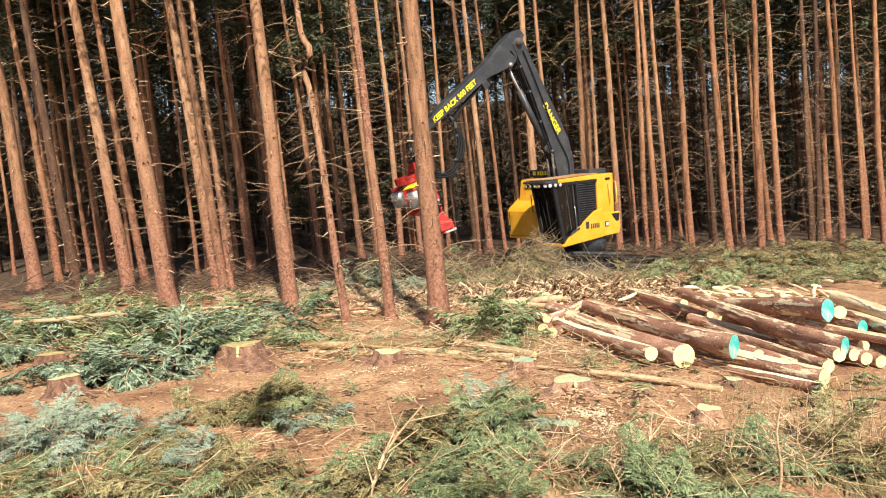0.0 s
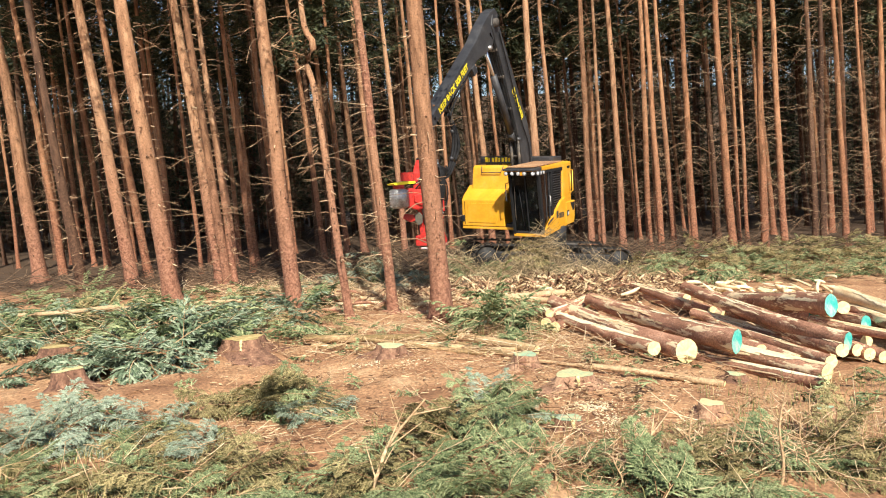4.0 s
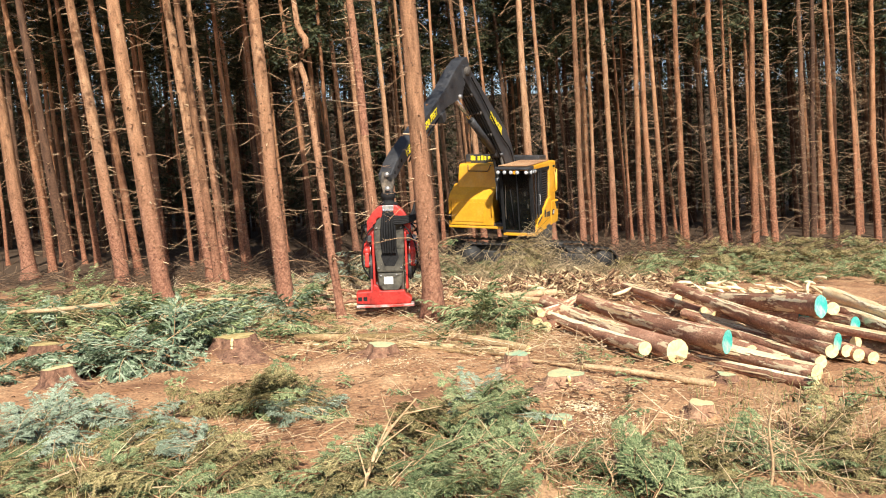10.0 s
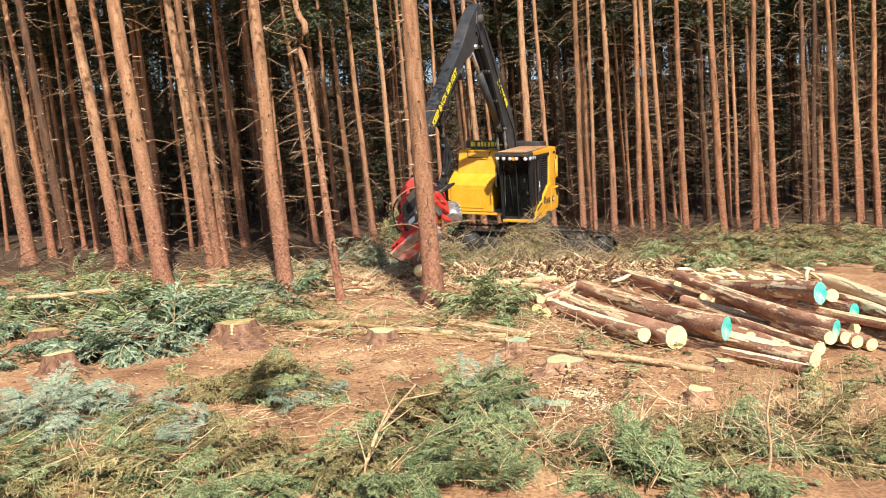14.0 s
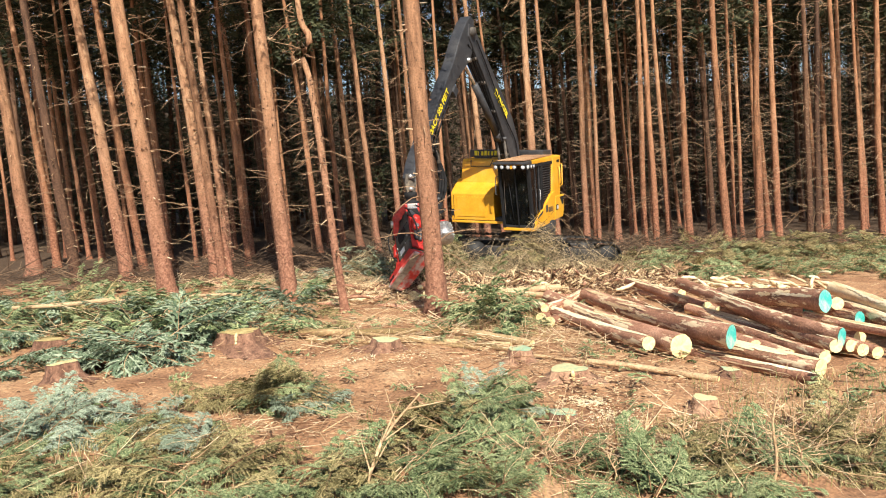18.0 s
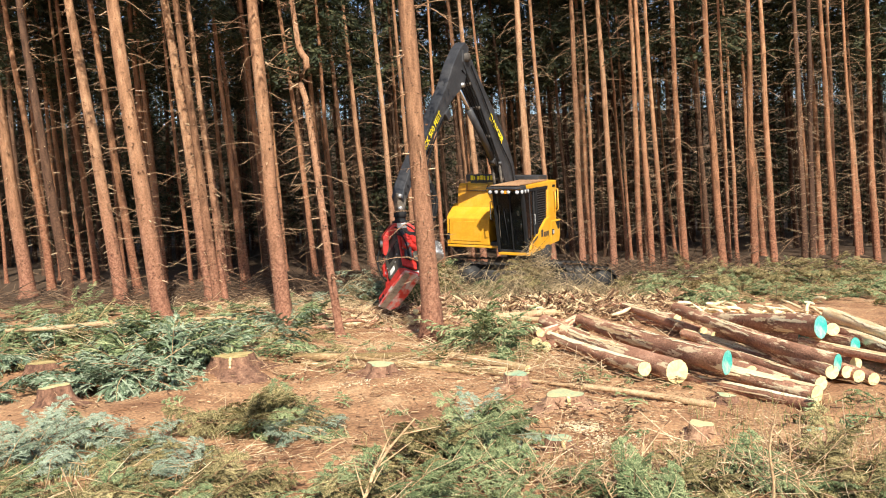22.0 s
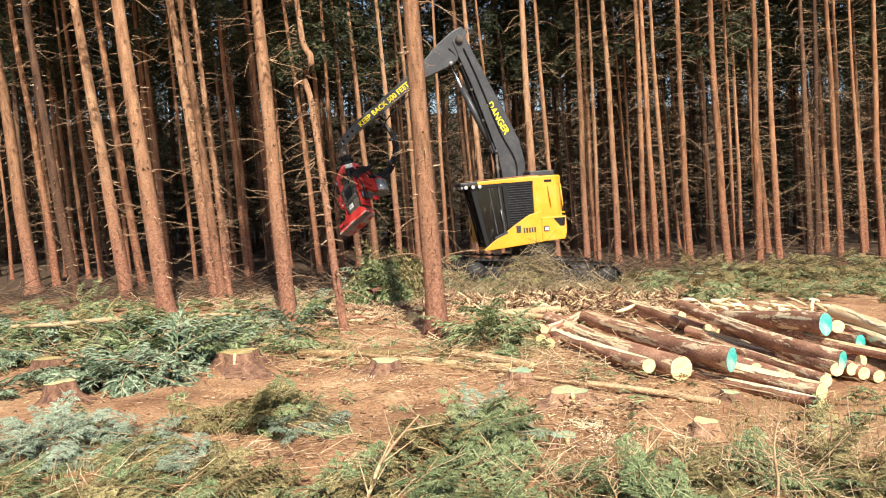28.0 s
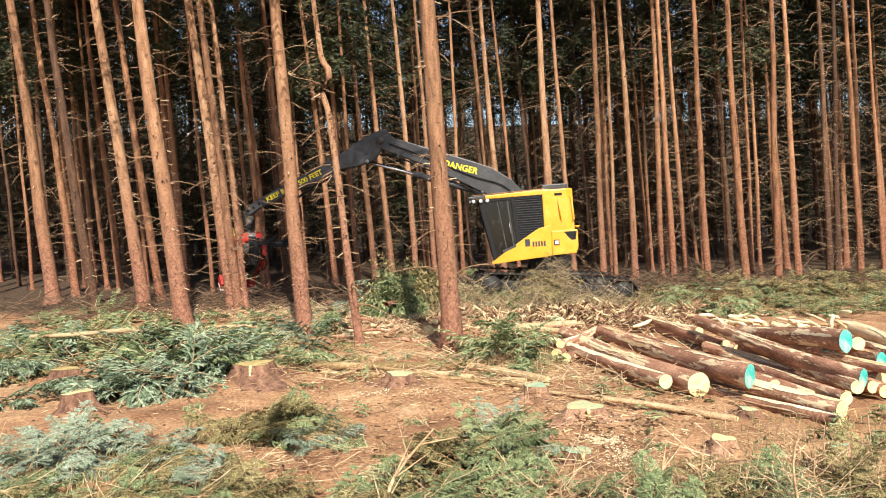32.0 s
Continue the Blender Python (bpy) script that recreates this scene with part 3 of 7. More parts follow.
def make_tree(rng, x, y, lean, r, h, label, group, dense=True, low=False, bark=None, crook=None, n=12, pitch=0.0, crown=True):
    tree = new("spruce_tree")
    tree.matrix_basis = pose(x, y, float(gz(x, y)), pitch, lean, rng.uniform(-4, 4))
    trunk = part("trunk", trunk_buf(rng, r, h, n, crook=crook), bark or M_BARK, tree)
    if n == 12:
        add_branches(rng, trunk, r, 40 if dense else 52, 1.0, 11.5, 0, 6 if dense else 5)
    if dense:
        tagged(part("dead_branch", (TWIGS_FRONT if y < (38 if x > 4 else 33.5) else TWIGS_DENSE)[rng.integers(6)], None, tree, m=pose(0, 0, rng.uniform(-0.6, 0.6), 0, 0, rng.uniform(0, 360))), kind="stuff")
    if not dense:
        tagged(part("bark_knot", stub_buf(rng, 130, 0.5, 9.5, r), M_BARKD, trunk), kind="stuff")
        tagged(part("branch_stub", stub_buf(rng, 60, 0.9, 10.5, r, 0.06, 0.24, 0.62), M_TWIG, trunk, "pale snapped branch stubs"), kind="stuff")
    if crown:
        # all but low crowns sit above the view, height set to steer shade
        lift = rng.uniform(-0.4, 0.6) if low else (6.8 if x > 5 and y < 40 else 5.9 if dense else 5.5) + 0.277 * y - 14.0 + rng.uniform(0, 0.6)
        part("crown", CROWNS_LOW[rng.integers(3)] if low else CROWNS[rng.integers(4)], None, tree, m=pose(0, 0, lift, 0, 0, rng.uniform(0, 360)))
    return tagged(tree, label, "tree", group)


# x, y, lean in degrees, radius
EDGE = [(-15.43, 28.95, -5.9, 0.30), (-12.23, 25.58, -6.4, 0.20), (-10.63, 25.77, -6.6, 0.26), (-7.50, 20.81, -5.9, 0.275), (-7.30, 24.68, -6.3, 0.225),
        (-7.0, 24.35, -5.2, 0.17), (-6.80, 24.45, -4.2, 0.13), (-8.94, 32.39, -5.2, 0.15), (-3.93, 19.46, -3.4, 0.215), (-0.15, 16.74, -2.4, 0.228)]
BACK_LEFT = [(-15.74, 31.25, -5.6, 0.18), (-11.20, 28.66, -6.3, 0.185), (-14.85, 33.45, -4.6, 0.17), (-8.18, 33.01, -4.2, 0.145), (-5.37, 33.76, -5.3, 0.15)]
MIDDLE = [(-3.90, 36.48, -3.9, 0.17), (-2.81, 34.0, -4.5, 0.15), (-1.95, 36.43, -3.5, 0.17), (-1.09, 37.63, -2.8, 0.15), (1.83, 36.71, -4.3, 0.17), (2.21, 35.83, -3.6, 0.18), (4.31, 34.07, -2.1, 0.22),
          (5.24, 34.19, -4.0, 0.135), (6.39, 33.57, -1.6, 0.17), (6.99, 33.86, -1.4, 0.11), (7.62, 32.90, -2.5, 0.168)]
RIGHT = [(8.48, 31.85, -1.5, 0.14), (8.64, 30.66, -2.8, 0.145), (9.36, 31.38, -3.2, 0.126), (9.80, 30.06, -2.5, 0.155), (10.88, 29.00, -3.3, 0.18), (11.75, 30.66, -1.8, 0.09),
         (12.06, 28.90, -1.4, 0.158), (13.05, 29.41, -3.2, 0.15), (14.37, 29.78, -2.3, 0.13), (14.61, 29.65, -1.0, 0.13), (15.65, 29.91, -3.2, 0.142), (16.32, 29.53, -2.9, 0.085),
         (17.26, 29.86, -2.7, 0.153), (18.9, 30.3, -2.4, 0.14), (20.6, 29.6, -2.0, 0.15)]


def make_forest():
    rng = np.random.default_rng(21)
    placed = []
    for rows, label, group, dense in ((EDGE, "tall bare orange-brown spruce trunk at the felling edge", "spruces at the felling edge", False),
                                      (BACK_LEFT, "slender brown spruce trunk standing in the shaded stand", "spruces in the stand", True),
                                      (MIDDLE, "slender sunlit spruce trunk with dead side branches", "spruces behind the harvester", True),
                                      (RIGHT, "slender straight spruce trunk with bare dead branches", "row of spruces beyond the log pile", True)):
        for x, y, lean, r in rows:
            # these trunks carry shade in their bark colour
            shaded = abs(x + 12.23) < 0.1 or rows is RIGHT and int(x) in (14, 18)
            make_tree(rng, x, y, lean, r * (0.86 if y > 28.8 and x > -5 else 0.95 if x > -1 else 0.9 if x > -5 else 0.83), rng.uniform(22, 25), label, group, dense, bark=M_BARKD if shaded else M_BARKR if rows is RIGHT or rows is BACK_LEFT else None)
            placed.append((x, y))
    make_tree(rng, -2.29, 17.63, -6.4, 0.095, 16.0, "thin crooked spruce with a bend high in its trunk", "spruces at the felling edge", False, crook=(6.35, 0.16))
    placed.append((-2.29, 17.63))
    # filler stand behind, on a jittered grid
    far = []
    for gy in np.arange(29, 74, 2.1):
        for gx in np.arange(-48, 56, 2.1):
            x, y = gx + rng.uniform(-0.9, 0.9), gy + rng.uniform(-0.9, 0.9)
            edge = 29.5 if x < -4 else 34.5 if x < 3 else 33.0 if x < 8 else 31.5
            if x < -12:
                edge = 32.0
            if y < edge or abs(x) > 0.72 * y + 4 or any((x - a) ** 2 + (y - b) ** 2 < 1.6 for a, b in placed):
                continue
            if y < 44:
                # share of trunks with shade in their bark colour grows inwards
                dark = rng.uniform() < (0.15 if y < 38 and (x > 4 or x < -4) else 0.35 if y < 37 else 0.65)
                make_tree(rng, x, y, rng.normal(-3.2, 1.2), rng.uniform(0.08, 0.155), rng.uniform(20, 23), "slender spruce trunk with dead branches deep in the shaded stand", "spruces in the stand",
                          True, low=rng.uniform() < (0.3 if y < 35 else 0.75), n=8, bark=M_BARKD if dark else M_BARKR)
            elif rng.uniform() < (0.92 if x < -2 else 0.72):
                far.append((x, y))
            placed.append((x, y))
    trunks, crowns = Buf(), Buf()
    lows = [crown_buf(rng, 2.0, 19, 2.4, 120, 9) for _ in range(3)]
    sticks = [twig_buf(rng, 22, 1, 10, 0.6, 1.6, 0.013, 1) for _ in range(3)]
    for x, y in far:
        m = np.array(pose(x, y, float(gz(x, y)), 0, rng.normal(-3, 1.5), rng.uniform(0, 360)))
        h = rng.uniform(17, 22)
        trunks.merge(Buf().tubes(np.array([(0, 0, 0), (0, 0, h / 2), (0, 0, h)]), np.array([0.15, 0.11, 0.03]), 6), m)
        trunks.merge(sticks[rng.integers(3)], m)
        crowns.merge(lows[rng.integers(3)], m)
    wood = new("far_stand")
    tagged(wood, "dense dark spruce wood receding behind the clearing", "woods", kind="stuff")
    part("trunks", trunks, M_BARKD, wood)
    part("crowns", crowns, M_CROWN, wood)


make_forest()


# ---- brash, sticks and litter ----
# stumps: x, y, radius, height, 1 for a dyed face
STUMPS = [(-6.0, 11.85, 0.22, 0.30, 0), (-7.35, 14.1, 0.24, 0.28, 0), (-3.70, 13.7, 0.33, 0.27, 0), (-1.06, 13.23, 0.215, 0.20, 1), (1.21, 12.15, 0.19, 0.22, 1),
          (1.78, 11.01, 0.27, 0.15, 1), (1.41, 9.06, 0.155, 0.14, 1), (3.26, 9.55, 0.155, 0.15, 1), (4.12, 10.97, 0.12, 0.10, 1), (-2.82, 12.03, 0.11, 0.06, 0),
          (4.43, 9.01, 0.115, 0.15, 1), (0.88, 22.3, 0.3, 0.3, 1), (8.9, 26.6, 0.2, 0.2, 1), (-2.3, 24.0, 0.2, 0.2, 1), (-4.4, 25.6, 0.18, 0.2, 0)]


def fingers(rng, st, dr, ln, rad, fuzz):
    """Needle-covered shoots: flattened spindles that droop, ragged with single needles along their sides."""
    b = Buf()
    u = np.array([0.0, 0.25, 0.7, 1.0])
    p = st[:, None] + dr[:, None] * (ln[:, None] * u)[..., None]
    p[..., 2] -= 0.22 * ln[:, None] * u ** 2
    b.tubes(p, rad[:, None] * np.array([0.35, 1.0, 0.85, 0.12]), 4)
    v = b.v[0].reshape(len(st), 4, 4, 3)
    c = p[:, :, None]
    b.v[0] = (c + (v - c) * (np.array([1, 1, 0.55]) * rng.uniform(0.75, 1.25, v.shape[:3] + (1,)))).reshape(-1, 3)
    a = np.cross(dr, [0, 0, 1.0])
    a /= np.linalg.norm(a, axis=1, keepdims=True) + 1e-9
    k = np.linspace(0.05, 0.95, fuzz)[None] + rng.normal(0, 0.03, (len(st), fuzz))
    q = st[:, None] + dr[:, None] * (ln[:, None] * k)[..., None]
    q[..., 2] -= 0.22 * ln[:, None] * k ** 2
    side = np.where(np.arange(fuzz)[None] % 2, 1.0, -1.0) * np.ones((len(st), 1))
    w = dr[:, None] * 0.008
    reach = np.maximum(rad * 1.6, 0.024)[:, None]
    tip = q + a[:, None] * (side * reach * rng.uniform(0.8, 1.2, k.shape))[..., None] + dr[:, None] * (reach * rng.uniform(0.5, 1.1, k.shape))[..., None]
    tip[..., 2] += rng.normal(0, 0.4, k.shape) * reach
    vv = np.stack([q - w, q + w, tip], 2).reshape(-1, 3)
    return b.add(vv, None, np.arange(len(vv)).reshape(-1, 3))


def bough_buf(rng, L=1.1, n_br=9, shoots=4, width=0.36, curl=0.25, fuzz=10, thick=0.019):
    """One cut spruce bough along +x: a stem, and flat pinnate branchlets of thick needle fingers."""
    stem = Buf()
    u = np.linspace(0, 1, 5)
    p = np.stack([u * L, 0.07 * np.sin(u * 3 + rng.uniform(0, 6)), 0.05 + curl * L * (u - u ** 2) * rng.uniform(0.2, 1)], -1)
    stem.tubes(p, 0.011 * (1 - 0.8 * u), 3)
    st, dr, ln, rad = [], [], [], []
    for i, k in enumerate(np.linspace(0.14, 1.0, n_br)):
        s = np.array([np.interp(k, u, p[:, c]) for c in range(3)])
        sg = 1.0 if i % 2 else -1.0
        d = np.array([0.8, sg * rng.uniform(0.5, 0.95), rng.normal(-0.12, 0.12)]) if i < n_br - 1 else np.array([1, 0, -0.1])
        d /= np.linalg.norm(d)
        bl = width * (1.15 - 0.65 * k) * rng.uniform(0.7, 1.2)
        st.append(s)
        dr.append(d)
        ln.append(bl)
        rad.append(thick * rng.uniform(0.85, 1.25))
        for j, f in enumerate(np.linspace(0.2, 0.75, shoots)):
            q = s + d * bl * f
            q[2] -= 0.22 * bl * f * f
            w = np.array([-d[1], d[0], 0]) * (1 if j % 2 else -1)
            st.append(q)
            dr.append(d * 0.8 + w * rng.uniform(0.5, 0.9) + [0, 0, rng.normal(-0.15, 0.15)])
            ln.append(bl * (0.75 - 0.45 * f) * rng.uniform(0.7, 1.2))
            rad.append(thick * rng.uniform(0.7, 1.05))
    st, dr, ln, rad = np.array(st), np.array(dr), np.array(ln), np.array(rad)
    dr /= np.linalg.norm(dr, axis=1, keepdims=True)
    return stem, fingers(rng, st, dr, ln, rad, fuzz)


_rb = np.random.default_rng(31)
BOUGHS = [bough_buf(_rb, _rb.uniform(0.6, 1.15)) for _ in range(12)]
BOUGHS_NEAR = [bough_buf(_rb, _rb.uniform(0.6, 1.1), 11, 6, fuzz=20, thick=0.0075) for _ in range(10)]
BOUGHS_FAR = [bough_buf(_rb, _rb.uniform(0.4, 0.8), 8, 4, 0.26, fuzz=6, thick=0.0125) for _ in range(8)]
BOUGHS_SMALL = [bough_buf(_rb, _rb.uniform(0.25, 0.5), 6, 3, 0.17, fuzz=8, thick=0.013) for _ in range(6)]


_bough_meshes = {}


def bough_mesh(pick, k, leafy, material):
    """The stem or the needles of a bough, shared by alike boughs."""
    key = (pick is BOUGHS, int(k), leafy, material.name)
    if key not in _bough_meshes:
        me = pick[k][leafy].mesh("foliage" if leafy else "stem", not leafy)
        me.materials.append(material)
        _bough_meshes[key] = me
    return _bough_meshes[key]


def heap(name, label, spots, leaf_mat, seed, small=False, tilt=28, stem_mat=None, category="brash", size=1.0, single=""):
    """Boughs thrown over each other: spots are (x, y, spread x, spread y, height, count)."""
    rng = np.random.default_rng(seed)
    stems, leaves = Buf(), Buf()
    src = BOUGHS_SMALL if small else BOUGHS
    for cx, cy, sx, sy, h, n in spots:
        fan = 1 if small else 6
        for i in range(n):
            if i % fan == 0:
                ea, er, yaw = rng.uniform(0, 2 * math.pi), math.sqrt(rng.uniform(0, 1)), rng.uniform(0, 360)
                hz, slope = rng.uniform(0.15, 1), rng.normal(6, 16)
            e = (er * math.cos(ea) + rng.normal(0, 0.16) / sx * (fan > 1), er * math.sin(ea) + rng.normal(0, 0.16) / sy * (fan > 1))
            x, y = cx + sx * e[0], cy + sy * e[1]
            if any((x - a) ** 2 + (y - b + 0.4) ** 2 < (r + 0.68) ** 2 for a, b, r, _, _ in STUMPS[:11]):
                continue
            z = float(gz(x, y)) + 0.02 + h * math.exp(-(e[0] ** 2 + e[1] ** 2) * 1.3) * hz + rng.uniform(0, 0.06)
            m = np.array(pose(x, y, z, rng.normal(0, tilt * 0.7), slope + rng.normal(-4, tilt * 0.4), yaw + rng.normal(0, 28)) @ Matrix.Scale(size * rng.uniform(0.65, 1.1), 4))
            pick = BOUGHS_FAR if y > 19.5 else BOUGHS_NEAR if y < 11.2 and not small else src
            k = rng.integers(len(pick))
            if single and i % fan == 0 and y < 17:
                one = new("spruce_bough")
                one.matrix_basis = Matrix(m)
                part("stem", bough_mesh(pick, k, 0, M_STRAW), None, one)
                part("foliage", bough_mesh(pick, k, 1, leaf_mat), None, one, smooth=False)
                tagged(one, single, "bough", "cut spruce boughs on the ground")
                continue
            st, lf = pick[k]
            stems.merge(st, m)
            leaves.merge(lf, m)
    ob = new(name)
    tagged(ob, label, category, kind="stuff")
    part("stems", stems, stem_mat or M_STRAW, ob)
    part("needles", leaves, leaf_mat, ob, smooth=False)
    return ob


def sticks(name, label, spots, material, seed, l0, l1, r0, r1, rise=0.15, lift=0.1, category="sticks", k=4):
    rng = np.random.default_rng(seed)
    b = Buf()
    for cx, cy, sx, sy, h, n in spots:
        e = rng.normal(size=(n, 2)) * 0.5
        x, y = cx + sx * e[:, 0], cy + sy * e[:, 1]
        z = gz(x, y) + 0.01 + h * np.exp(-(e ** 2).sum(1) * 1.3) * rng.uniform(0, 1, n) + rng.uniform(0, lift, n)
        a = rng.uniform(0, 2 * np.pi, n)
        L = rng.uniform(l0, l1, n)
        up = rng.normal(0, rise, n)
        u = np.linspace(-0.5, 0.5, 4)
        d = np.stack([np.cos(a), np.sin(a), up], -1)
        sd = np.stack([-np.sin(a), np.cos(a), np.zeros(n)], -1)
        p = np.stack([x, y, z + np.abs(up) * L * 0.5], -1)[:, None] + d[:, None] * (L[:, None] * u)[..., None] + sd[:, None] * (rng.normal(0, 0.15, n)[:, None] * L[:, None] * u ** 2)[..., None]
        b.tubes(p, rng.uniform(r0, r1, n)[:, None] * np.array([1, 0.95, 0.8, 0.5]), k)
    return tagged(part(name, b, material), label, category, kind="stuff")


def blades(name, label, spots, material, seed, h0, h1, w=0.006):
    """Thin upright grass and fern blades."""
    rng = np.random.default_rng(seed)
    b = Buf()
    for cx, cy, sx, sy, n in spots:
        x, y = cx + sx * rng.uniform(-1, 1, n), cy + sy * rng.uniform(-1, 1, n)
        z = gz(x, y) - 0.01
        a = rng.uniform(0, 2 * np.pi, n)
        hh = rng.uniform(h0, h1, n)
        lx, ly = np.cos(a) * hh * rng.uniform(0.2, 0.9, n), np.sin(a) * hh * rng.uniform(0.2, 0.9, n)
        p0 = np.stack([x, y, z], -1)
        sd = np.stack([-np.sin(a), np.cos(a), 0 * a], -1) * w
        p1 = p0 + np.stack([lx * 0.4, ly * 0.4, hh * 0.7], -1)
        p2 = p0 + np.stack([lx, ly, hh], -1)
        v = np.stack([p0 - sd, p0 + sd, p1 + sd * 0.7, p1 - sd * 0.7, p2], 1).reshape(-1, 3)
        i = np.arange(n) * 5
        b.add(v, np.stack([i, i + 1, i + 2, i + 3], -1), np.stack([i + 3, i + 2, i + 4], -1))
    return tagged(part(name, b, material, smooth=False), label, "grass", kind="stuff")


heap("brash_pile", "heap of fresh blue-green cut spruce boughs on the soil", [
    (-5.9, 14.9, 1.6, 1.3, 0.6, 84), (-8.6, 15.4, 1.2, 1.4, 0.3, 40), (-4.9, 13.95, 0.75, 0.8, 0.65, 70), (-6.3, 13.2, 0.6, 0.5, 0.3, 30), (-8.2, 17.6, 2.2, 1.8, 0.4, 70), (-10.8, 20.4, 1.9, 1.6, 0.4, 36), (-4.2, 17.4, 1.0, 1.2, 0.45, 36), (-7.8, 12.5, 0.45, 0.5, 0.2, 14), (-5.0, 12.75, 0.7, 0.35, 0.55, 60), (-4.5, 13.3, 0.5, 0.4, 0.7, 36), (-4.3, 19.2, 0.7, 0.7, 0.6, 20)], M_NEEDLEB, 41, single="blue-green cut spruce bough on the brash heap")
heap("brash_pile", "heap of dark green cut spruce boughs on the soil", [
    (-6.3, 16.4, 2.4, 1.8, 0.4, 96), (-5.4, 14.4, 1.2, 0.9, 0.6, 80), (-9.3, 17.6, 2.6, 2.4, 0.4, 110), (-3.6, 18.0, 1.4, 1.4, 0.25, 24), (-9.8, 14.6, 1.4, 1.4, 0.25, 30), (-11.5, 21.5, 2.5, 1.8, 0.3, 30), (-8.8, 20.6, 2.4, 1.4, 0.3, 34), (-7.0, 22.2, 3.4, 1.0, 0.35, 80), (-11.5, 23.6, 2.4, 1.0, 0.35, 50), (-3.2, 15.6, 0.9, 0.8, 0.2, 22)], M_NEEDLE, 42)
heap("brash_pile", "dry olive-brown spruce twigs among the fresh boughs", [
    (-7.0, 16.6, 3.2, 2.6, 0.3, 120), (-5.0, 20.0, 3.0, 1.2, 0.2, 50), (-8.6, 13.6, 1.6, 1.0, 0.2, 24), (-3.0, 16.6, 1.6, 1.6, 0.15, 30), (-2.4, 10.3, 0.8, 0.45, 0.18, 52), (-3.6, 7.8, 1.8, 0.6, 0.12, 84), (3.2, 7.5, 1.0, 0.5, 0.14, 40), (0.4, 8.5, 0.8, 0.9, 0.2, 50), (2.4, 8.0, 1.3, 0.8, 0.12, 34), (4.4, 8.4, 0.9, 0.9, 0.12, 20), (-1.0, 7.4, 0.9, 0.3, 0.08, 20), (2.5, 22.9, 0.9, 0.6, 1.2, 60), (1.6, 22.6, 1.6, 0.7, 0.4, 30), (-2.1, 23.2, 1.0, 0.6, 0.9, 60), (0.35, 22.4, 0.5, 0.4, 0.9, 20), (12.5, 25.2, 5.0, 1.8, 0.5, 420), (9.6, 28.6, 2.2, 1.2, 0.5, 110), (14.5, 28.4, 4.0, 1.0, 0.5, 200), (6.4, 26.2, 1.2, 1.6, 0.3, 70), (11.0, 22.4, 3.6, 1.4, 0.2, 160)], M_NEEDLEBR, 40, size=0.8)
heap("brash_pile", "pale blue-green spruce boughs lying in the foreground", [
    (-4.8, 9.0, 1.3, 0.7, 0.25, 96), (-3.0, 8.6, 0.45, 0.35, 0.2, 30), (4.5, 8.0, 0.35, 0.3, 0.2, 16), (-2.05, 9.75, 0.4, 0.15, 0.14, 14), (0.6, 9.2, 0.2, 0.5, 0.38, 26), (1.0, 8.3, 0.3, 0.3, 0.15, 8), (4.5, 8.6, 0.3, 0.4, 0.16, 10), (-1.45, 9.75, 0.25, 0.12, 0.1, 6)], M_NEEDLEP, 43, size=0.62, single="pale blue-green cut spruce bough lying on the soil")
heap("brash_pile", "green spruce boughs lying in the foreground", [
    (-0.2, 6.9, 1.0, 0.35, 0.12, 34), (1.5, 6.8, 1.0, 0.35, 0.12, 34), (3.1, 6.9, 0.9, 0.35, 0.14, 18), (-2.4, 6.9, 1.0, 0.3, 0.1, 30), (-4.2, 7.0, 0.8, 0.3, 0.1, 24), (-4.4, 8.6, 0.8, 0.5, 0.12, 12),
        (-3.9, 7.6, 1.4, 0.3, 0.10, 26), (-1.5, 7.25, 0.8, 0.15, 0.10, 24), (-2.4, 10.4, 0.8, 0.45, 0.2, 26), (-1.5, 10.1, 0.5, 0.4, 0.1, 14), (0.45, 9.0, 0.5, 0.8, 0.42, 60), (0.2, 7.75, 0.5, 0.4, 0.14, 20), (-0.4, 7.4, 0.5, 0.2, 0.08, 12),
    (1.7, 7.45, 0.7, 0.3, 0.16, 28), (3.2, 7.6, 0.5, 0.35, 0.2, 16), (2.4, 7.4, 0.4, 0.3, 0.1, 10), (4.2, 7.9, 0.5, 0.35, 0.18, 24), (0.9, 8.3, 0.4, 0.3, 0.12, 14), (2.9, 8.4, 0.3, 0.2, 0.14, 8)], M_NEEDLE, 44, size=0.72, single="green cut spruce bough lying among dry twigs")
heap("brash_pile", "scattered small green spruce sprigs on bare soil", [
    (-0.5, 9.5, 5.0, 2.2, 0.03, 36), (3.4, 9.0, 2.0, 1.4, 0.03, 34), (-1.0, 16.0, 5, 3, 0.06, 90), (6.4, 9.6, 1.4, 1.4, 0.08, 18), (3.2, 12.4, 1.4, 1.0, 0.05, 24), (4.9, 9.9, 0.9, 0.5, 0.1, 9)], M_NEEDLE, 45, small=True)
heap("brash_pile", "clump of green boughs lying beside the log ends", [(1.2, 15.6, 0.75, 1.1, 0.6, 60)], M_NEEDLE, 46)
heap("brash_pile", "bank of green and brown brash in front of the harvester", [
    (0.8, 23.2, 0.9, 0.9, 0.6, 36), (0.3, 22.6, 0.45, 0.4, 1.25, 40), (3.2, 23.1, 0.7, 0.5, 0.9, 30), (7.2, 24.4, 0.8, 0.8, 0.7, 36), (5.4, 22.4, 1.2, 0.6, 0.2, 24), (-1.6, 23.6, 1.4, 1.0, 0.6, 44), (7.0, 20.6, 0.7, 0.5, 0.5, 24)], M_NEEDLE, 47)
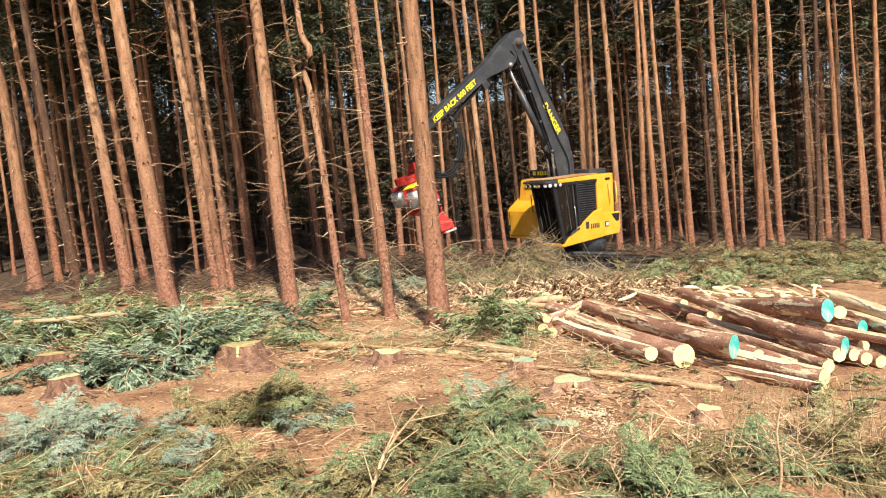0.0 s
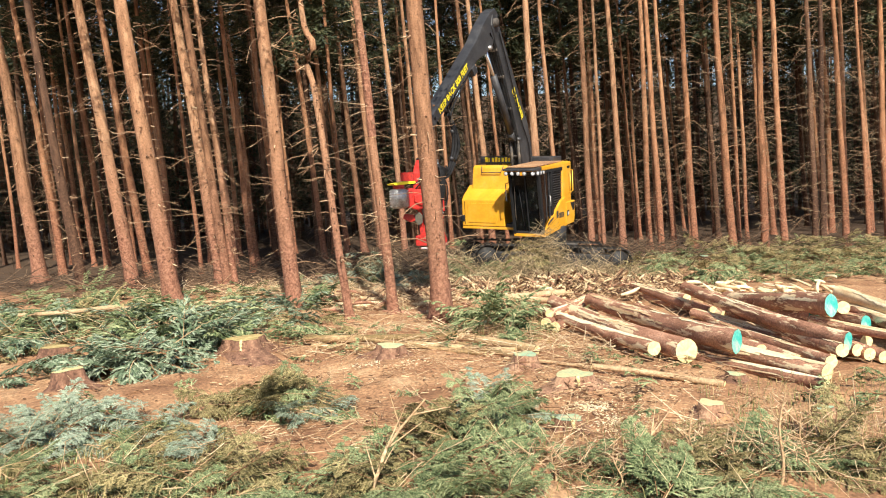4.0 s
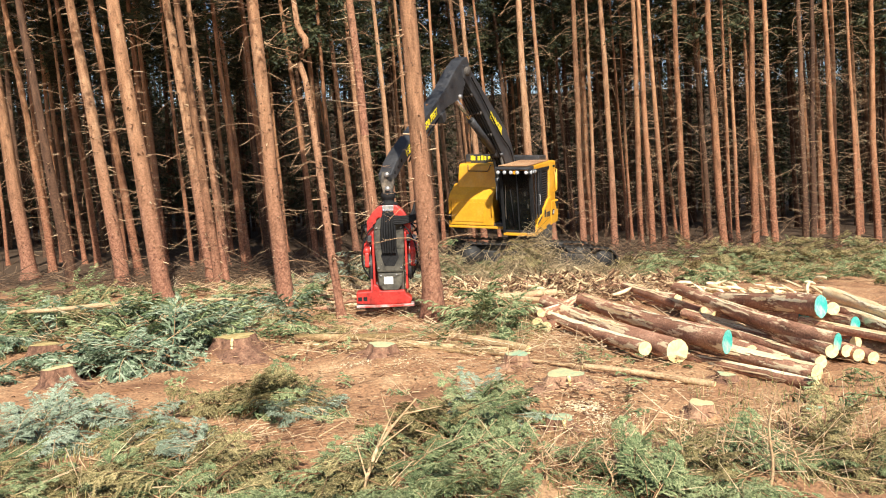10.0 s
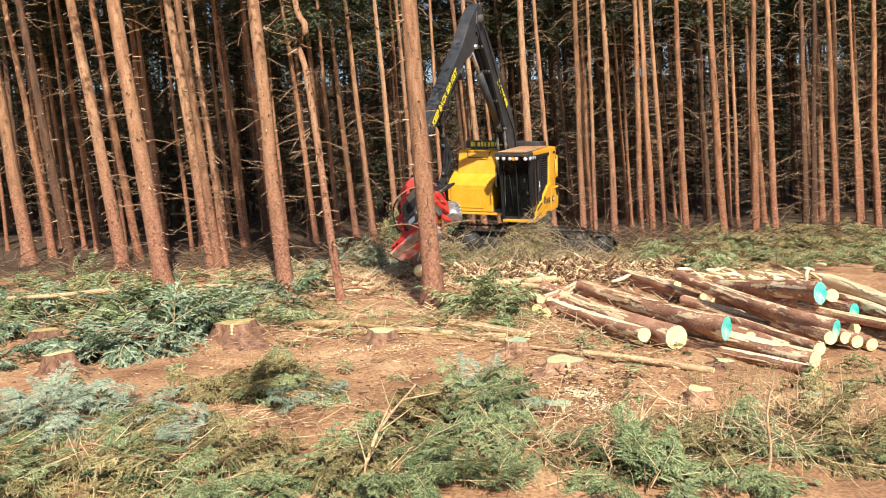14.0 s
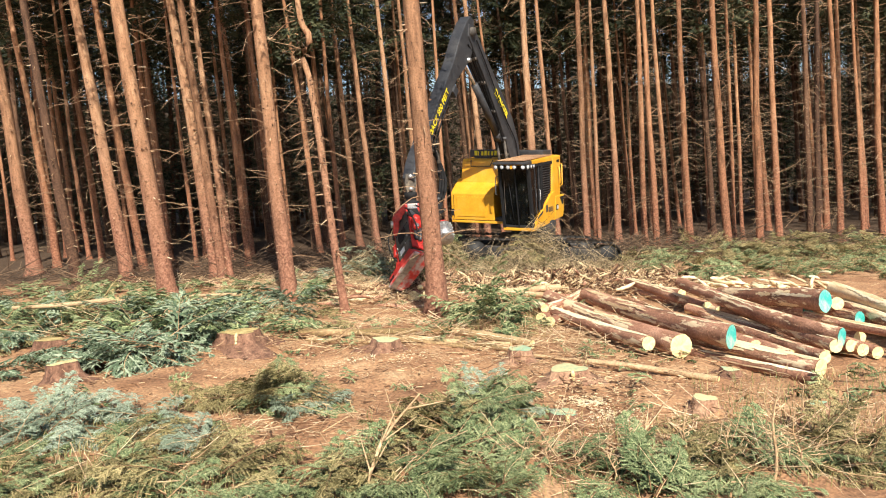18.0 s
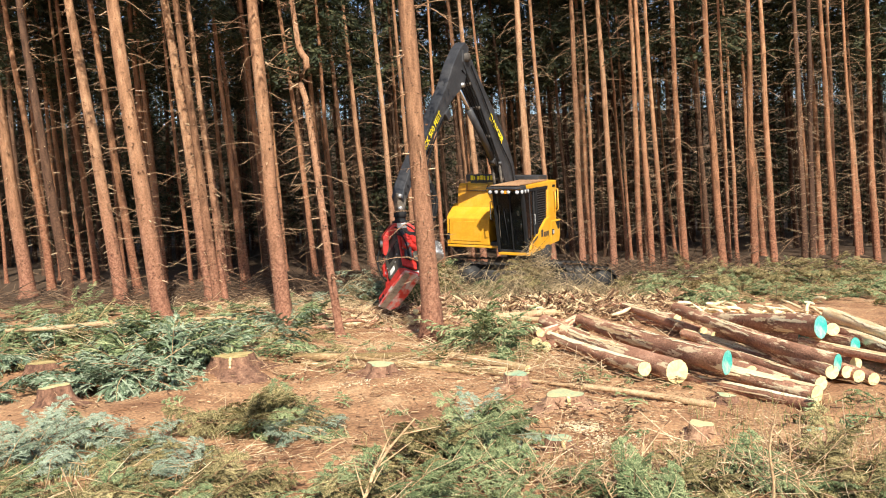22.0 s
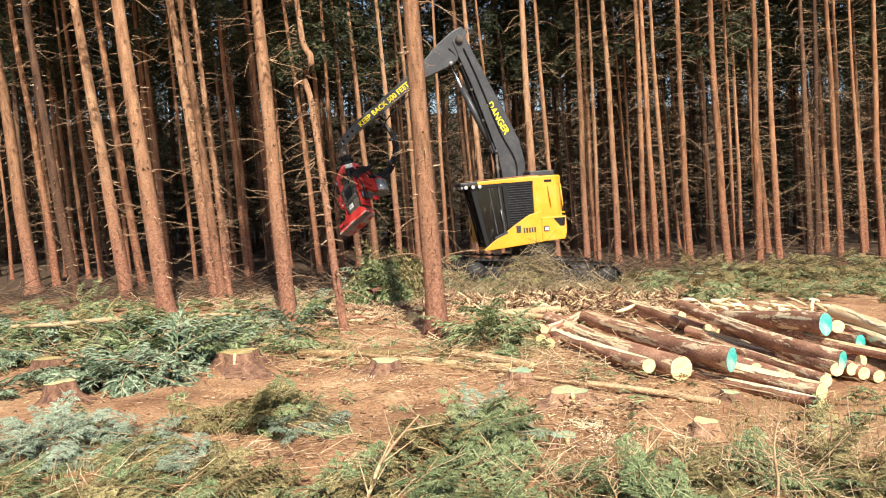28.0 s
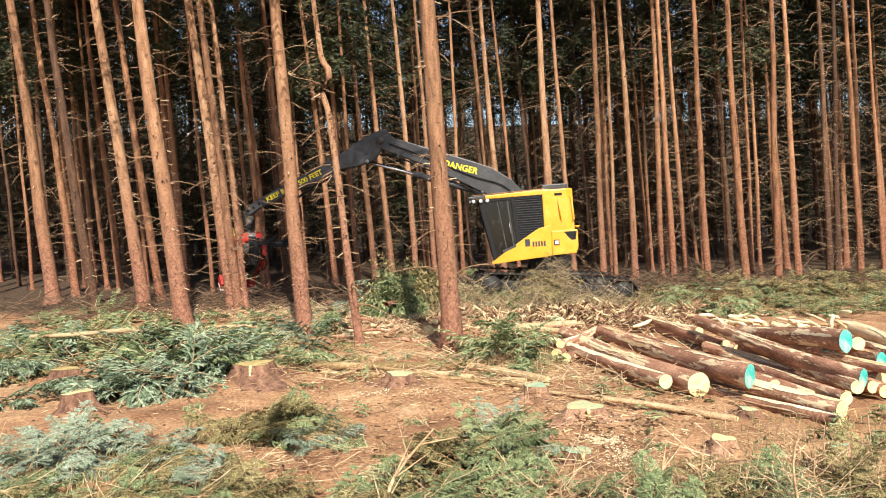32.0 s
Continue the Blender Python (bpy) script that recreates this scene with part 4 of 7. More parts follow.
heap("brash_pile", "low green brash strip along the foot of the standing trees", [
    (9.2, 26.0, 2.0, 1.6, 0.4, 90), (12.5, 25.6, 2.4, 2.0, 0.4, 120), (16.8, 25.6, 2.6, 2.2, 0.4, 110), (9.4, 23.0, 1.8, 1.0, 0.3, 80), (13.4, 22.6, 2.4, 1.4, 0.3, 130), (8.8, 20.4, 2.0, 1.2, 0.2, 36), (12.5, 20.0, 2.0, 1.4, 0.2, 40), (9.4, 28.4, 2.4, 1.0, 0.5, 70), (14.5, 28.6, 4.0, 1.0, 0.5, 120), (7.6, 11.0, 1.0, 1.0, 0.08, 12)], M_NEEDLE, 48, size=0.85)
heap("brash_pile", "blue-green boughs among the roots of the edge trees", [(-2.4, 23.3, 1.1, 0.6, 1.2, 100), (-1.2, 22.8, 0.8, 0.6, 0.7, 36), (-3.6, 23.4, 0.7, 0.5, 0.5, 24)], M_NEEDLEP, 49)

sticks("dead_sticks", "dry brown twigs strewn over the felled ground", [
    (0, 11, 10, 4, 0.02, 240), (-0.8, 14.2, 4, 1.0, 0.10, 420), (-4, 19, 9, 6, 0.15, 1000), (2.6, 16, 5, 5, 0.06, 700), (2.0, 8.2, 4, 1.6, 0.1, 380), (-3, 8, 4, 1.6, 0.1, 160), (8, 20, 9, 6, 0.2, 600), (2.6, 11.8, 3, 1.4, 0.04, 170)], M_STRAW, 51, 0.08, 0.45, 0.003, 0.008)
sticks("brush_twigs", "tangle of bare brown brushwood before the harvester", [(-2.1, 23.0, 1.2, 0.6, 0.9, 300), (0.4, 22.4, 0.7, 0.5, 1.1, 180), (2.9, 22.9, 0.8, 0.6, 1.25, 520), (0.9, 22.4, 1.8, 1.0, 0.35, 420), (4.8, 22.2, 2.0, 0.7, 0.10, 500), (1.8, 21.6, 2.4, 0.8, 0.3, 600)], M_BRUSH, 52, 0.3, 1.1, 0.003, 0.007, 0.45)
sticks("splintered_wood", "pile of broken pale branch wood and bark strips", [
    (1.2, 20.6, 2.0, 1.4, 0.35, 420), (3.2, 20.8, 2.4, 1.3, 0.35, 520), (4.8, 20.0, 1.6, 1.2, 0.2, 260), (-0.9, 20.4, 1.6, 1.2, 0.2, 160), (7.0, 21.6, 2.0, 1.0, 0.2, 150)], M_CHIP, 53, 0.06, 0.30, 0.010, 0.034, 0.4, k=5)
sticks("splintered_wood", "shredded bark and broken twigs before the harvester", [(1.2, 20.4, 2.2, 1.5, 0.3, 1400), (3.4, 20.7, 2.4, 1.3, 0.3, 1600), (5.0, 19.6, 1.8, 1.3, 0.2, 800), (-1.0, 20.2, 1.8, 1.3, 0.2, 500)], M_CHIP, 58, 0.04, 0.22, 0.004, 0.012, 0.5)
sticks("dead_sticks", "bleached straw-coloured twigs lying across the soil", [(-0.8, 14.0, 3.4, 0.7, 0.10, 120), (-0.8, 15.5, 3.6, 0.8, 0.12, 160), (2.6, 14.0, 1.5, 1.5, 0.05, 180), (1.6, 12.6, 1.6, 1.0, 0.06, 60), (3.0, 8.2, 3.0, 1.2, 0.12, 130), (-2.5, 8.3, 3.0, 1.2, 0.08, 120), (-4.0, 17.5, 4.0, 3.0, 0.25, 260), (-6.4, 15.6, 2.6, 2.2, 0.75, 130), (-0.9, 19.2, 1.8, 1.2, 0.12, 260), (-1.6, 21.2, 2.0, 1.0, 0.2, 460), (-2.6, 22.3, 1.8, 0.8, 0.3, 300), (-4.4, 22.4, 2.2, 1.0, 0.4, 700), (-7.5, 23.0, 2.6, 0.9, 0.25, 300)], M_PALE, 59, 0.1, 0.6, 0.003, 0.008, 0.3)
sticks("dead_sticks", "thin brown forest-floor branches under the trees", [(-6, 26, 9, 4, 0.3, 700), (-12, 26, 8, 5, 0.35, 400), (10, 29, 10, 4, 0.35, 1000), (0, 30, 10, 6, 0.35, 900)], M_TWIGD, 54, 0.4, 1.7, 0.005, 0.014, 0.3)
sticks("wood_chips", "saw chips and splinters scattered on the soil", [(1.9, 10.4, 1.2, 0.8, 0.02, 350), (0, 12, 9, 5, 0.02, 1200), (2.6, 19.5, 3, 2, 0.1, 500)], M_CHIP, 55, 0.03, 0.12, 0.004, 0.012)
sticks("dead_sticks", "arching tan dead twigs in the foreground brush", [(3.0, 7.5, 1.8, 0.9, 0.3, 200), (1.4, 7.6, 1.2, 0.8, 0.25, 100), (4.6, 8.0, 1.0, 0.8, 0.3, 60), (0.2, 7.5, 0.9, 0.5, 0.2, 40), (-3.6, 7.5, 1.6, 0.4, 0.15, 40)], M_TWIG, 60, 0.15, 0.5, 0.002, 0.005, 0.7)
sticks("sawdust", "pale spray of sawdust and chips beside a stump", [(1.88, 9.95, 0.35, 0.22, 0.01, 420), (2.1, 9.3, 0.4, 0.5, 0.01, 420), (-1.0, 12.7, 0.9, 0.3, 0.01, 260)], M_PEELED, 62, 0.012, 0.05, 0.003, 0.008, 0.2, 0.01, "sawdust", 3)
sticks("needle_litter", "short straw-coloured needle and twig litter on the soil", [(-0.5, 12.6, 4.5, 1.6, 0.01, 1500), (2.4, 10.6, 2.6, 1.2, 0.01, 700), (-2.6, 9.2, 2.4, 0.9, 0.01, 700), (0.6, 17.4, 4.0, 2.0, 0.02, 1600), (2.2, 14.6, 1.6, 1.6, 0.02, 800)], M_PALE, 61, 0.03, 0.14, 0.0015, 0.004, 0.2, 0.02, "litter", 3)
blades("dry_grass", "thin dry grass and green shoots in the foreground", [(2.8, 7.8, 2.6, 0.9, 700), (0.6, 8.0, 1.6, 1.2, 350), (-3.8, 7.6, 2.2, 0.6, 1300), (-4.6, 8.8, 1.3, 0.7, 700), (-2.2, 10.2, 0.8, 0.5, 300), (5.0, 9.2, 1.6, 1.6, 900), (3.6, 8.4, 1.4, 0.8, 600), (10.5, 25, 7, 2.4, 3500), (1.3, 15.4, 0.8, 1.2, 900)], M_GRASS, 56, 0.06, 0.26, 0.004)


def chunk_mesh(rng, L, r, material):
    """A short broken length of branch wood along x, bent and split at its ends."""
    u = np.linspace(0, 1, 5)
    p = np.stack([(u - 0.5) * L, 0.08 * L * np.sin(u * rng.uniform(1, 4)), 0.05 * L * np.sin(u * rng.uniform(1, 5))], -1)
    b = Buf().tubes(p, r * np.array([0.55, 1.0, 0.9, 1.0, 0.45]), 6, cap=True)
    b.v[0] = b.v[0] + rng.normal(0, r * 0.12, b.v[0].shape)
    me = b.mesh("broken_branch")
    me.materials.append(material)
    return me


def scatter_chunks():
    rng = np.random.default_rng(63)
    brown = [chunk_mesh(rng, l, r, M_LOGBARK) for l, r in ((0.35, 0.03), (0.5, 0.04), (0.65, 0.035), (0.8, 0.05), (1.1, 0.045))]
    pale = [chunk_mesh(rng, l, r, M_PEELED) for l, r in ((0.3, 0.035), (0.45, 0.045), (0.6, 0.05), (0.85, 0.035))]
    for i in range(170):
        x, y = 2.6 + 2.7 * rng.normal() * 0.8, 20.5 + rng.normal() * 0.75
        light = rng.uniform() < 0.5
        me = pale[rng.integers(4)] if light else brown[rng.integers(5)]
        z = float(gz(x, y)) + 0.04 + 0.28 * math.exp(-((x - 2.4) / 2.4) ** 2 - ((y - 20.7) / 1.1) ** 2) * rng.uniform(0.4, 1)
        ob = part("broken_branch", me, None, m=pose(x, y, z, rng.uniform(0, 360), rng.normal(0, 14), rng.uniform(0, 360)))
        tagged(ob, "short broken pale piece of peeled branch wood" if light else "short broken brown piece of branch with bark", "branch", "broken branches before the harvester")
    for i in range(80):
        x, y = -1.8 + 1.9 * rng.normal(), 20.6 + 0.9 * rng.normal()
        light = rng.uniform() < 0.55
        ob = part("broken_branch", pale[rng.integers(4)] if light else brown[rng.integers(5)], None, m=pose(x, y, float(gz(x, y)) + 0.04 + 0.12 * rng.uniform(), rng.uniform(0, 360), rng.normal(0, 12), rng.uniform(0, 360)))
        tagged(ob, "short broken pale piece of peeled branch wood" if light else "short broken brown piece of branch with bark", "branch", "broken branches beside the edge trees")
    for i in range(60):
        x, y = 7.0 + 1.2 * rng.normal(), 18.9 + 0.5 * rng.normal()
        ob = part("broken_branch", pale[rng.integers(4)], None, m=pose(x, y, float(gz(x, y)) + 0.05 + 0.2 * rng.uniform(), rng.uniform(0, 360), rng.normal(0, 14), rng.uniform(0, 360)))
        tagged(ob, "splintered cream piece of wood behind the log pile", "branch", "splintered wood behind the log pile")
    for i in range(34):
        x, y = rng.uniform(-5.5, 5.0), rng.uniform(8.6, 15.5)
        ob = part("dead_branch", BRANCHES[rng.integers(1, 7)], None, m=pose(x, y, float(gz(x, y)) + 0.03, rng.uniform(0, 360), rng.normal(-3, 4), rng.uniform(0, 360)))
        tagged(ob, "thin forked dry branch lying on the soil", "branch", "dry branches on the soil")


scatter_chunks()


def sapling(x, y, h, seed, label):
    """A bare, branched dead sapling."""
    rng = np.random.default_rng(seed)
    b = Buf()
    u = np.linspace(0, 1, 7)
    lean = rng.normal(0, 0.12, 2)
    p = np.stack([lean[0] * h * u + 0.03 * np.sin(u * 7), lean[1] * h * u, h * u], -1)
    ob = new("dead_sapling")
    ob.matrix_basis = pose(x, y, float(gz(x, y)) - 0.02)
    stem = part("stem", b.tubes(p, 0.019 * h * (1 - 0.8 * u) + 0.002, 5), M_PALE, ob)
    for k in np.linspace(0.25, 0.97, 13):
        s = np.array([np.interp(k, u, p[:, c]) for c in range(3)])
        a = rng.uniform(0, 6.3)
        L = h * 0.38 * (1.15 - k) * rng.uniform(0.5, 1.2)
        e = s + np.array([math.cos(a) * L, math.sin(a) * L, L * rng.uniform(0.3, 0.9)])
        mid = (s + e) / 2 + [0, 0, -0.04 * L]
        b = Buf().tubes(np.stack([s, mid, e]), np.array([0.0065, 0.005, 0.002]), 4)
        f = s + (e - s) * 0.5
        g = f + np.array([math.cos(a + 0.9) * L, math.sin(a + 0.9) * L, L * rng.uniform(0.2, 0.8)]) * 0.45
        part("branch", b.tubes(np.stack([f, (f + g) / 2, g]), np.array([0.004, 0.003, 0.0015]), 3), M_PALE, stem)
    return tagged(ob, label, "sapling", "bare saplings in the foreground")


for i, (x, y, h) in enumerate(((3.08, 7.1, 1.0), (2.28, 7.15, 0.8), (3.45, 7.3, 0.7), (1.6, 7.2, 0.5), (2.75, 7.35, 0.55), (2.5, 7.9, 0.6), (3.9, 8.0, 0.7), (0.95, 7.3, 0.5), (3.7, 8.6, 0.6), (2.6, 7.7, 0.42), (1.9, 7.5, 0.4), (4.1, 7.5, 0.6), (1.25, 7.9, 0.35), (4.4, 8.3, 0.5))):
    sapling(x, y, h, 70 + i, "bare dead straw-coloured sapling with fine upright twigs")


def make_snag(pts, r, forks, seed, label):
    """A bent dead branch standing out of the ground, with side twigs."""
    rng = np.random.default_rng(seed)
    ob = new("dead_branch")
    p = np.array(pts, float)
    part("stem", Buf().tubes(p, r * np.linspace(1, 0.35, len(p)), 7, cap=True), M_PALE, ob)
    for _ in range(forks):
        i = rng.integers(1, len(p) - 1)
        d = p[i + 1] - p[i]
        e = p[i] + d * rng.uniform(0.3, 0.8) + rng.normal(0, 0.20, 3) * [1, 0.6, 0.5] + [0, 0, 0.12]
        part("twig", Buf().tubes(np.stack([p[i], (p[i] + e) / 2, e]), np.array([r * 0.45, r * 0.35, r * 0.15]), 5), M_PALE, ob)
    return tagged(ob, label, "branch", "bare branches in the foreground")


make_snag([(-0.82, 7.0, -0.02), (-0.76, 7.1, 0.25), (-0.66, 7.24, 0.49), (-0.52, 7.3, 0.67), (-0.40, 7.3, 0.80), (-0.26, 7.24, 0.97)], 0.022, 7, 81, "pale forked dead branch standing up from the brash")
make_snag([(-3.6, 9.6, 0.02), (-3.3, 9.9, 0.1), (-2.95, 10.3, 0.16), (-2.6, 10.8, 0.3)], 0.012, 3, 82, "thin pale dead branch lying on the soil")
make_snag([(1.5, 7.3, 0.0), (1.75, 7.5, 0.25), (2.0, 7.6, 0.4), (2.3, 7.8, 0.65)], 0.013, 5, 83, "thin pale dead branch leaning in the brash")
make_snag([(-5.2, 7.9, 0.0), (-5.15, 8.2, 0.3), (-5.2, 8.4, 0.55), (-5.15, 8.5, 0.8)], 0.01, 3, 84, "thin upright dead twig among pale boughs")
make_snag([(0.9, 14.2, 0.0), (1.15, 14.4, 0.3), (1.35, 14.5, 0.65)], 0.014, 3, 85, "thin dead branch standing beside the bough clump")


# ---- stumps ----
def make_stump(x, y, r, h, seed, dyed, drip=False):
    rng = np.random.default_rng(seed)
    n = 20
    ang = np.arange(n) * 2 * np.pi / n
    lob = 1 + 0.10 * np.sin(ang * 3 + rng.uniform(0, 6)) + 0.06 * np.sin(ang * 5 + rng.uniform(0, 6)) + rng.normal(0, 0.02, n)
    st = new("tree_stump")
    st.matrix_basis = pose(x, y, float(gz(x, y)), rng.normal(0, 2), rng.normal(0, 2), rng.uniform(0, 360))
    b = Buf()
    prof = ((2.5, -0.12), (1.7, 0.05), (1.28, 0.28), (1.08, 0.6), (1.0, 0.98), (0.965, 1.0))
    v = [(r * f * (1 + (lob[i] - 1) * (0.6 + f)) * math.cos(ang[i]), r * f * (1 + (lob[i] - 1) * (0.6 + f)) * math.sin(ang[i]), z * h if z > 0 else z) for f, z in prof for i in range(n)]
    q = [(k * n + s, k * n + (s + 1) % n, (k + 1) * n + (s + 1) % n, (k + 1) * n + s) for k in range(len(prof) - 1) for s in range(n)]
    part("bark", b.add(v, q), M_STUMPBARK, st)
    rim = [(r * 0.967 * (1 + (lob[i] - 1) * 1.57) * math.cos(ang[i]), r * 0.967 * (1 + (lob[i] - 1) * 1.57) * math.sin(ang[i]), h + 0.004) for i in range(n)]
    top = Buf().add([(0, 0, h + 0.012)] + rim, t=[(0, 1 + i, 1 + (i + 1) % n) for i in range(n)])
    part("cut_face", top, M_STUMPTOP if dyed else M_STUMPCUT, st, "cut face stained with pale green dye" if dyed else "pale yellow sawn face", smooth=False)
    if drip:
        a = math.atan2(-1, 0) - st.matrix_basis.to_euler().z
        p = [(r * f * math.cos(a + 0.05), r * f * math.sin(a + 0.05), h * z) for f, z in ((0.98, 1.0), (1.13, 0.85), (1.18, 0.6), (1.30, 0.4))]
        part("dye_drip", Buf().tubes(curved(p, 4), np.linspace(0.03, 0.02, 13), 6), M_CUT, st, "run of dye down the bark")
    return tagged(st, "low brown spruce stump with a green-stained cut face" if dyed else "low brown spruce stump with a pale yellow cut face", "stump", "stumps in the clearing")


for i, (x, y, r, h, dyed) in enumerate(STUMPS):
    make_stump(x, y, r, h, 90 + i, dyed, i in (2, 5, 6))


# ---- logs ----
def log_buf(rng, L, r, n=14, rings=9):
    """A log along +z from 0 to L, thicker at 0."""
    z = np.linspace(0, L, rings)
    rad = r * (1 - 0.16 * z / L)
    sx, sy = 0.012 * L * np.sin(z / L * 3 + rng.uniform(0, 6)), 0.012 * L * np.sin(z / L * 3 + rng.uniform(0, 6))
    sx, sy = sx - sx[0], sy - sy[0]
    b = Buf().tubes(np.stack([sx, sy, z], -1), rad, n)
    c = np.stack([sx, sy, z], -1)[:, None]
    v = b.v[0].reshape(rings, n, 3)
    b.v[0] = (c + (v - c) * (1 + rng.normal(0, 0.022, (rings, n, 1)))).reshape(-1, 3)
    return b, b.v[0].reshape(rings, n, 3), c


def make_log(p, q, r, seed, end, bark, label, name="log", group="logs in the pile", long_strip=False):
    """A log from p, its thick near end, to q."""
    rng = np.random.default_rng(seed)
    p, q = Vector(p), Vector(q)
    L = (q - p).length
    ob = new(name)
    ob.matrix_basis = Matrix.Translation(p) @ (q - p).to_track_quat("Z", "Y").to_matrix().to_4x4()
    b, v, c = log_buf(rng, L, r)
    n = v.shape[1]
    if end is M_TEAL:
        side = ob.matrix_basis.to_3x3().inverted() @ Vector((1, 0.3, 0))
        v[0, :, 2] += 0.75 * ((v[0, :, 0] - c[0, 0, 0]) * side.x + (v[0, :, 1] - c[0, 0, 1]) * side.y)
    for k, mt in ((0, end), (-1, M_CUT)):
        s = -1 if k == 0 else 1
        ring = c[k] + (v[k] - c[k]) * 0.985 + [0, 0, s * 0.006]
        mid = c[k][0] + [0, 0, s * 0.010]
        t = [(0, 1 + (i + 1) % n, 1 + i) if k == 0 else (0, 1 + i, 1 + (i + 1) % n) for i in range(n)]
        part("cut_end", Buf().add(np.vstack([[mid], ring]), t=t), mt, ob, "teal dyed cut end" if mt is M_TEAL else "", smooth=False)
    part("bark", b, bark, ob)
    up_l = ob.matrix_basis.to_3x3().inverted() @ Vector((-0.1, -0.5, 1))
    # strips of bare wood where the bark was torn off
    for k in range(rng.integers(6, 13) if name == "log" else 1):
        a0, wd, z0, ln = math.atan2(up_l.y, up_l.x) + rng.normal(0, 0.6), rng.uniform(0.12, 0.5), rng.uniform(0, L * 0.8), rng.uniform(0.2, 1.6)
        if long_strip and k == 0:
            a0, wd, z0, ln = math.atan2(up_l.y, up_l.x) + 0.15, 1.1, 0.0, L
        zs = np.linspace(z0, min(L - 0.02, z0 + ln), 13)
        vv = []
        for j, zz in enumerate(zs):
            f = zz / L
            cc = np.array([np.interp(zz, c[:, 0, 2], c[:, 0, 0]), np.interp(zz, c[:, 0, 2], c[:, 0, 1])])
            ww = wd * (0.35 + 0.65 * math.sin(math.pi * (j + 0.5) / 13)) * rng.uniform(0.55, 1.3)
            am = a0 + rng.normal(0, 0.05)
            for m in range(4):
                a = am + ww * (m / 3 - 0.5)
                rr = r * (1 - 0.16 * f) * 1.035 + 0.004
                vv.append((cc[0] + rr * math.cos(a), cc[1] + rr * math.sin(a), zz))
        qq = [(j * 4 + m, j * 4 + m + 1, j * 4 + m + 5, j * 4 + m + 4) for j in range(12) for m in range(3)]
        part("peeled_strip", Buf().add(vv, qq), M_PEELED, ob)
    return tagged(ob, label, "log", group)


# near end, far end, radius, end (0 pale, 1 teal), peeled
LOGS_NEAR = [(3.306, 12.3, 0.235, 1.95, 16.95, 0.13, 0.122, 0, 2), (3.77, 12.09, 0.22, 2.49, 17.60, 0.22, 0.20, 0, 0), (4.40, 11.63, 0.44, 3.07, 17.03, 0.39, 0.19, 1, 0), (5.26, 11.48, 0.11, 4.60, 17.9, 0.12, 0.12, 0, 0),
             (5.30, 10.66, 0.15, 4.1, 12.8, 0.15, 0.13, 0, 2), (5.07, 10.24, 0.09, 4.05, 12.5, 0.09, 0.09, 0, 2), (5.45, 10.84, 0.26, 5.2, 15.6, 0.24, 0.095, 0, 0), (5.66, 10.94, 0.40, 5.51, 15.87, 0.40, 0.10, 0, 2),
             (5.80, 11.05, 0.50, 5.21, 16.5, 0.50, 0.14, 1, 0), (6.27, 11.67, 0.22, 5.4, 15.9, 0.22, 0.10, 0, 0)]
LOGS_FAR = [(6.43, 11.62, 0.16, 5.9, 15.8, 0.16, 0.10, 0, 0), (6.38, 13.30, 0.46, 6.27, 16.0, 0.15, 0.155, 1, 0), (6.38, 12.69, 0.75, 6.16, 16.8, 0.37, 0.195, 1, 0), (7.19, 13.11, 0.34, 7.26, 16.2, 0.15, 0.14, 1, 0),
            (7.62, 14.85, 0.62, 7.68, 11.6, 0.55, 0.135, 0, 1), (7.55, 14.5, 0.36, 7.30, 11.4, 0.33, 0.115, 0, 2), (6.3, 13.2, 0.42, 7.15, 10.6, 0.36, 0.085, 0, 2), (7.21, 13.49, 0.31, 7.5, 16.2, 0.12, 0.11, 0, 0), (7.11, 13.71, 0.52, 7.86, 17.3, 0.14, 0.12, 0, 0), (6.75, 12.3, 0.2, 6.5, 16.0, 0.2, 0.11, 0, 0),
            (5.0, 12.2, 0.13, 4.0, 16.6, 0.13, 0.12, 0, 0), (6.0, 13.4, 0.14, 5.3, 17.2, 0.14, 0.13, 0, 0)]
LOGS_LOW = [(6.1, 12.0, 0.15, 5.0, 15.5, 0.15, 0.12, 0, 2), (5.9, 14.2, 0.14, 5.0, 18.2, 0.14, 0.13, 0, 0), (6.9, 14.4, 0.2, 6.3, 18.4, 0.2, 0.14, 0, 2), (7.9, 13.4, 0.3, 8.2, 17.4, 0.2, 0.12, 0, 0)]
LOGS_BACK = [(5.37, 15.48, 0.22, 4.63, 19.4, 0.20, 0.12, 0, 0), (5.55, 15.26, 0.17, 4.86, 19.1, 0.17, 0.11, 0, 0), (5.20, 17.52, 0.17, 4.13, 20.9, 0.17, 0.09, 0, 0), (5.54, 17.68, 0.18, 4.3, 21.0, 0.18, 0.11, 0, 0),
             (1.98, 15.51, 0.12, 3.3, 17.8, 0.12, 0.12, 0, 0), (2.07, 15.63, 0.30, 3.2, 17.9, 0.27, 0.09, 0, 0), (2.10, 15.06, 0.12, 3.4, 17.3, 0.12, 0.11, 0, 0), (6.67, 11.64, 0.10, 6.1, 15.9, 0.10, 0.10, 0, 0),
             (7.9, 12.5, 0.14, 7.2, 16.6, 0.14, 0.14, 1, 0), (8.4, 13.0, 0.15, 7.8, 17.0, 0.15, 0.13, 0, 0)]
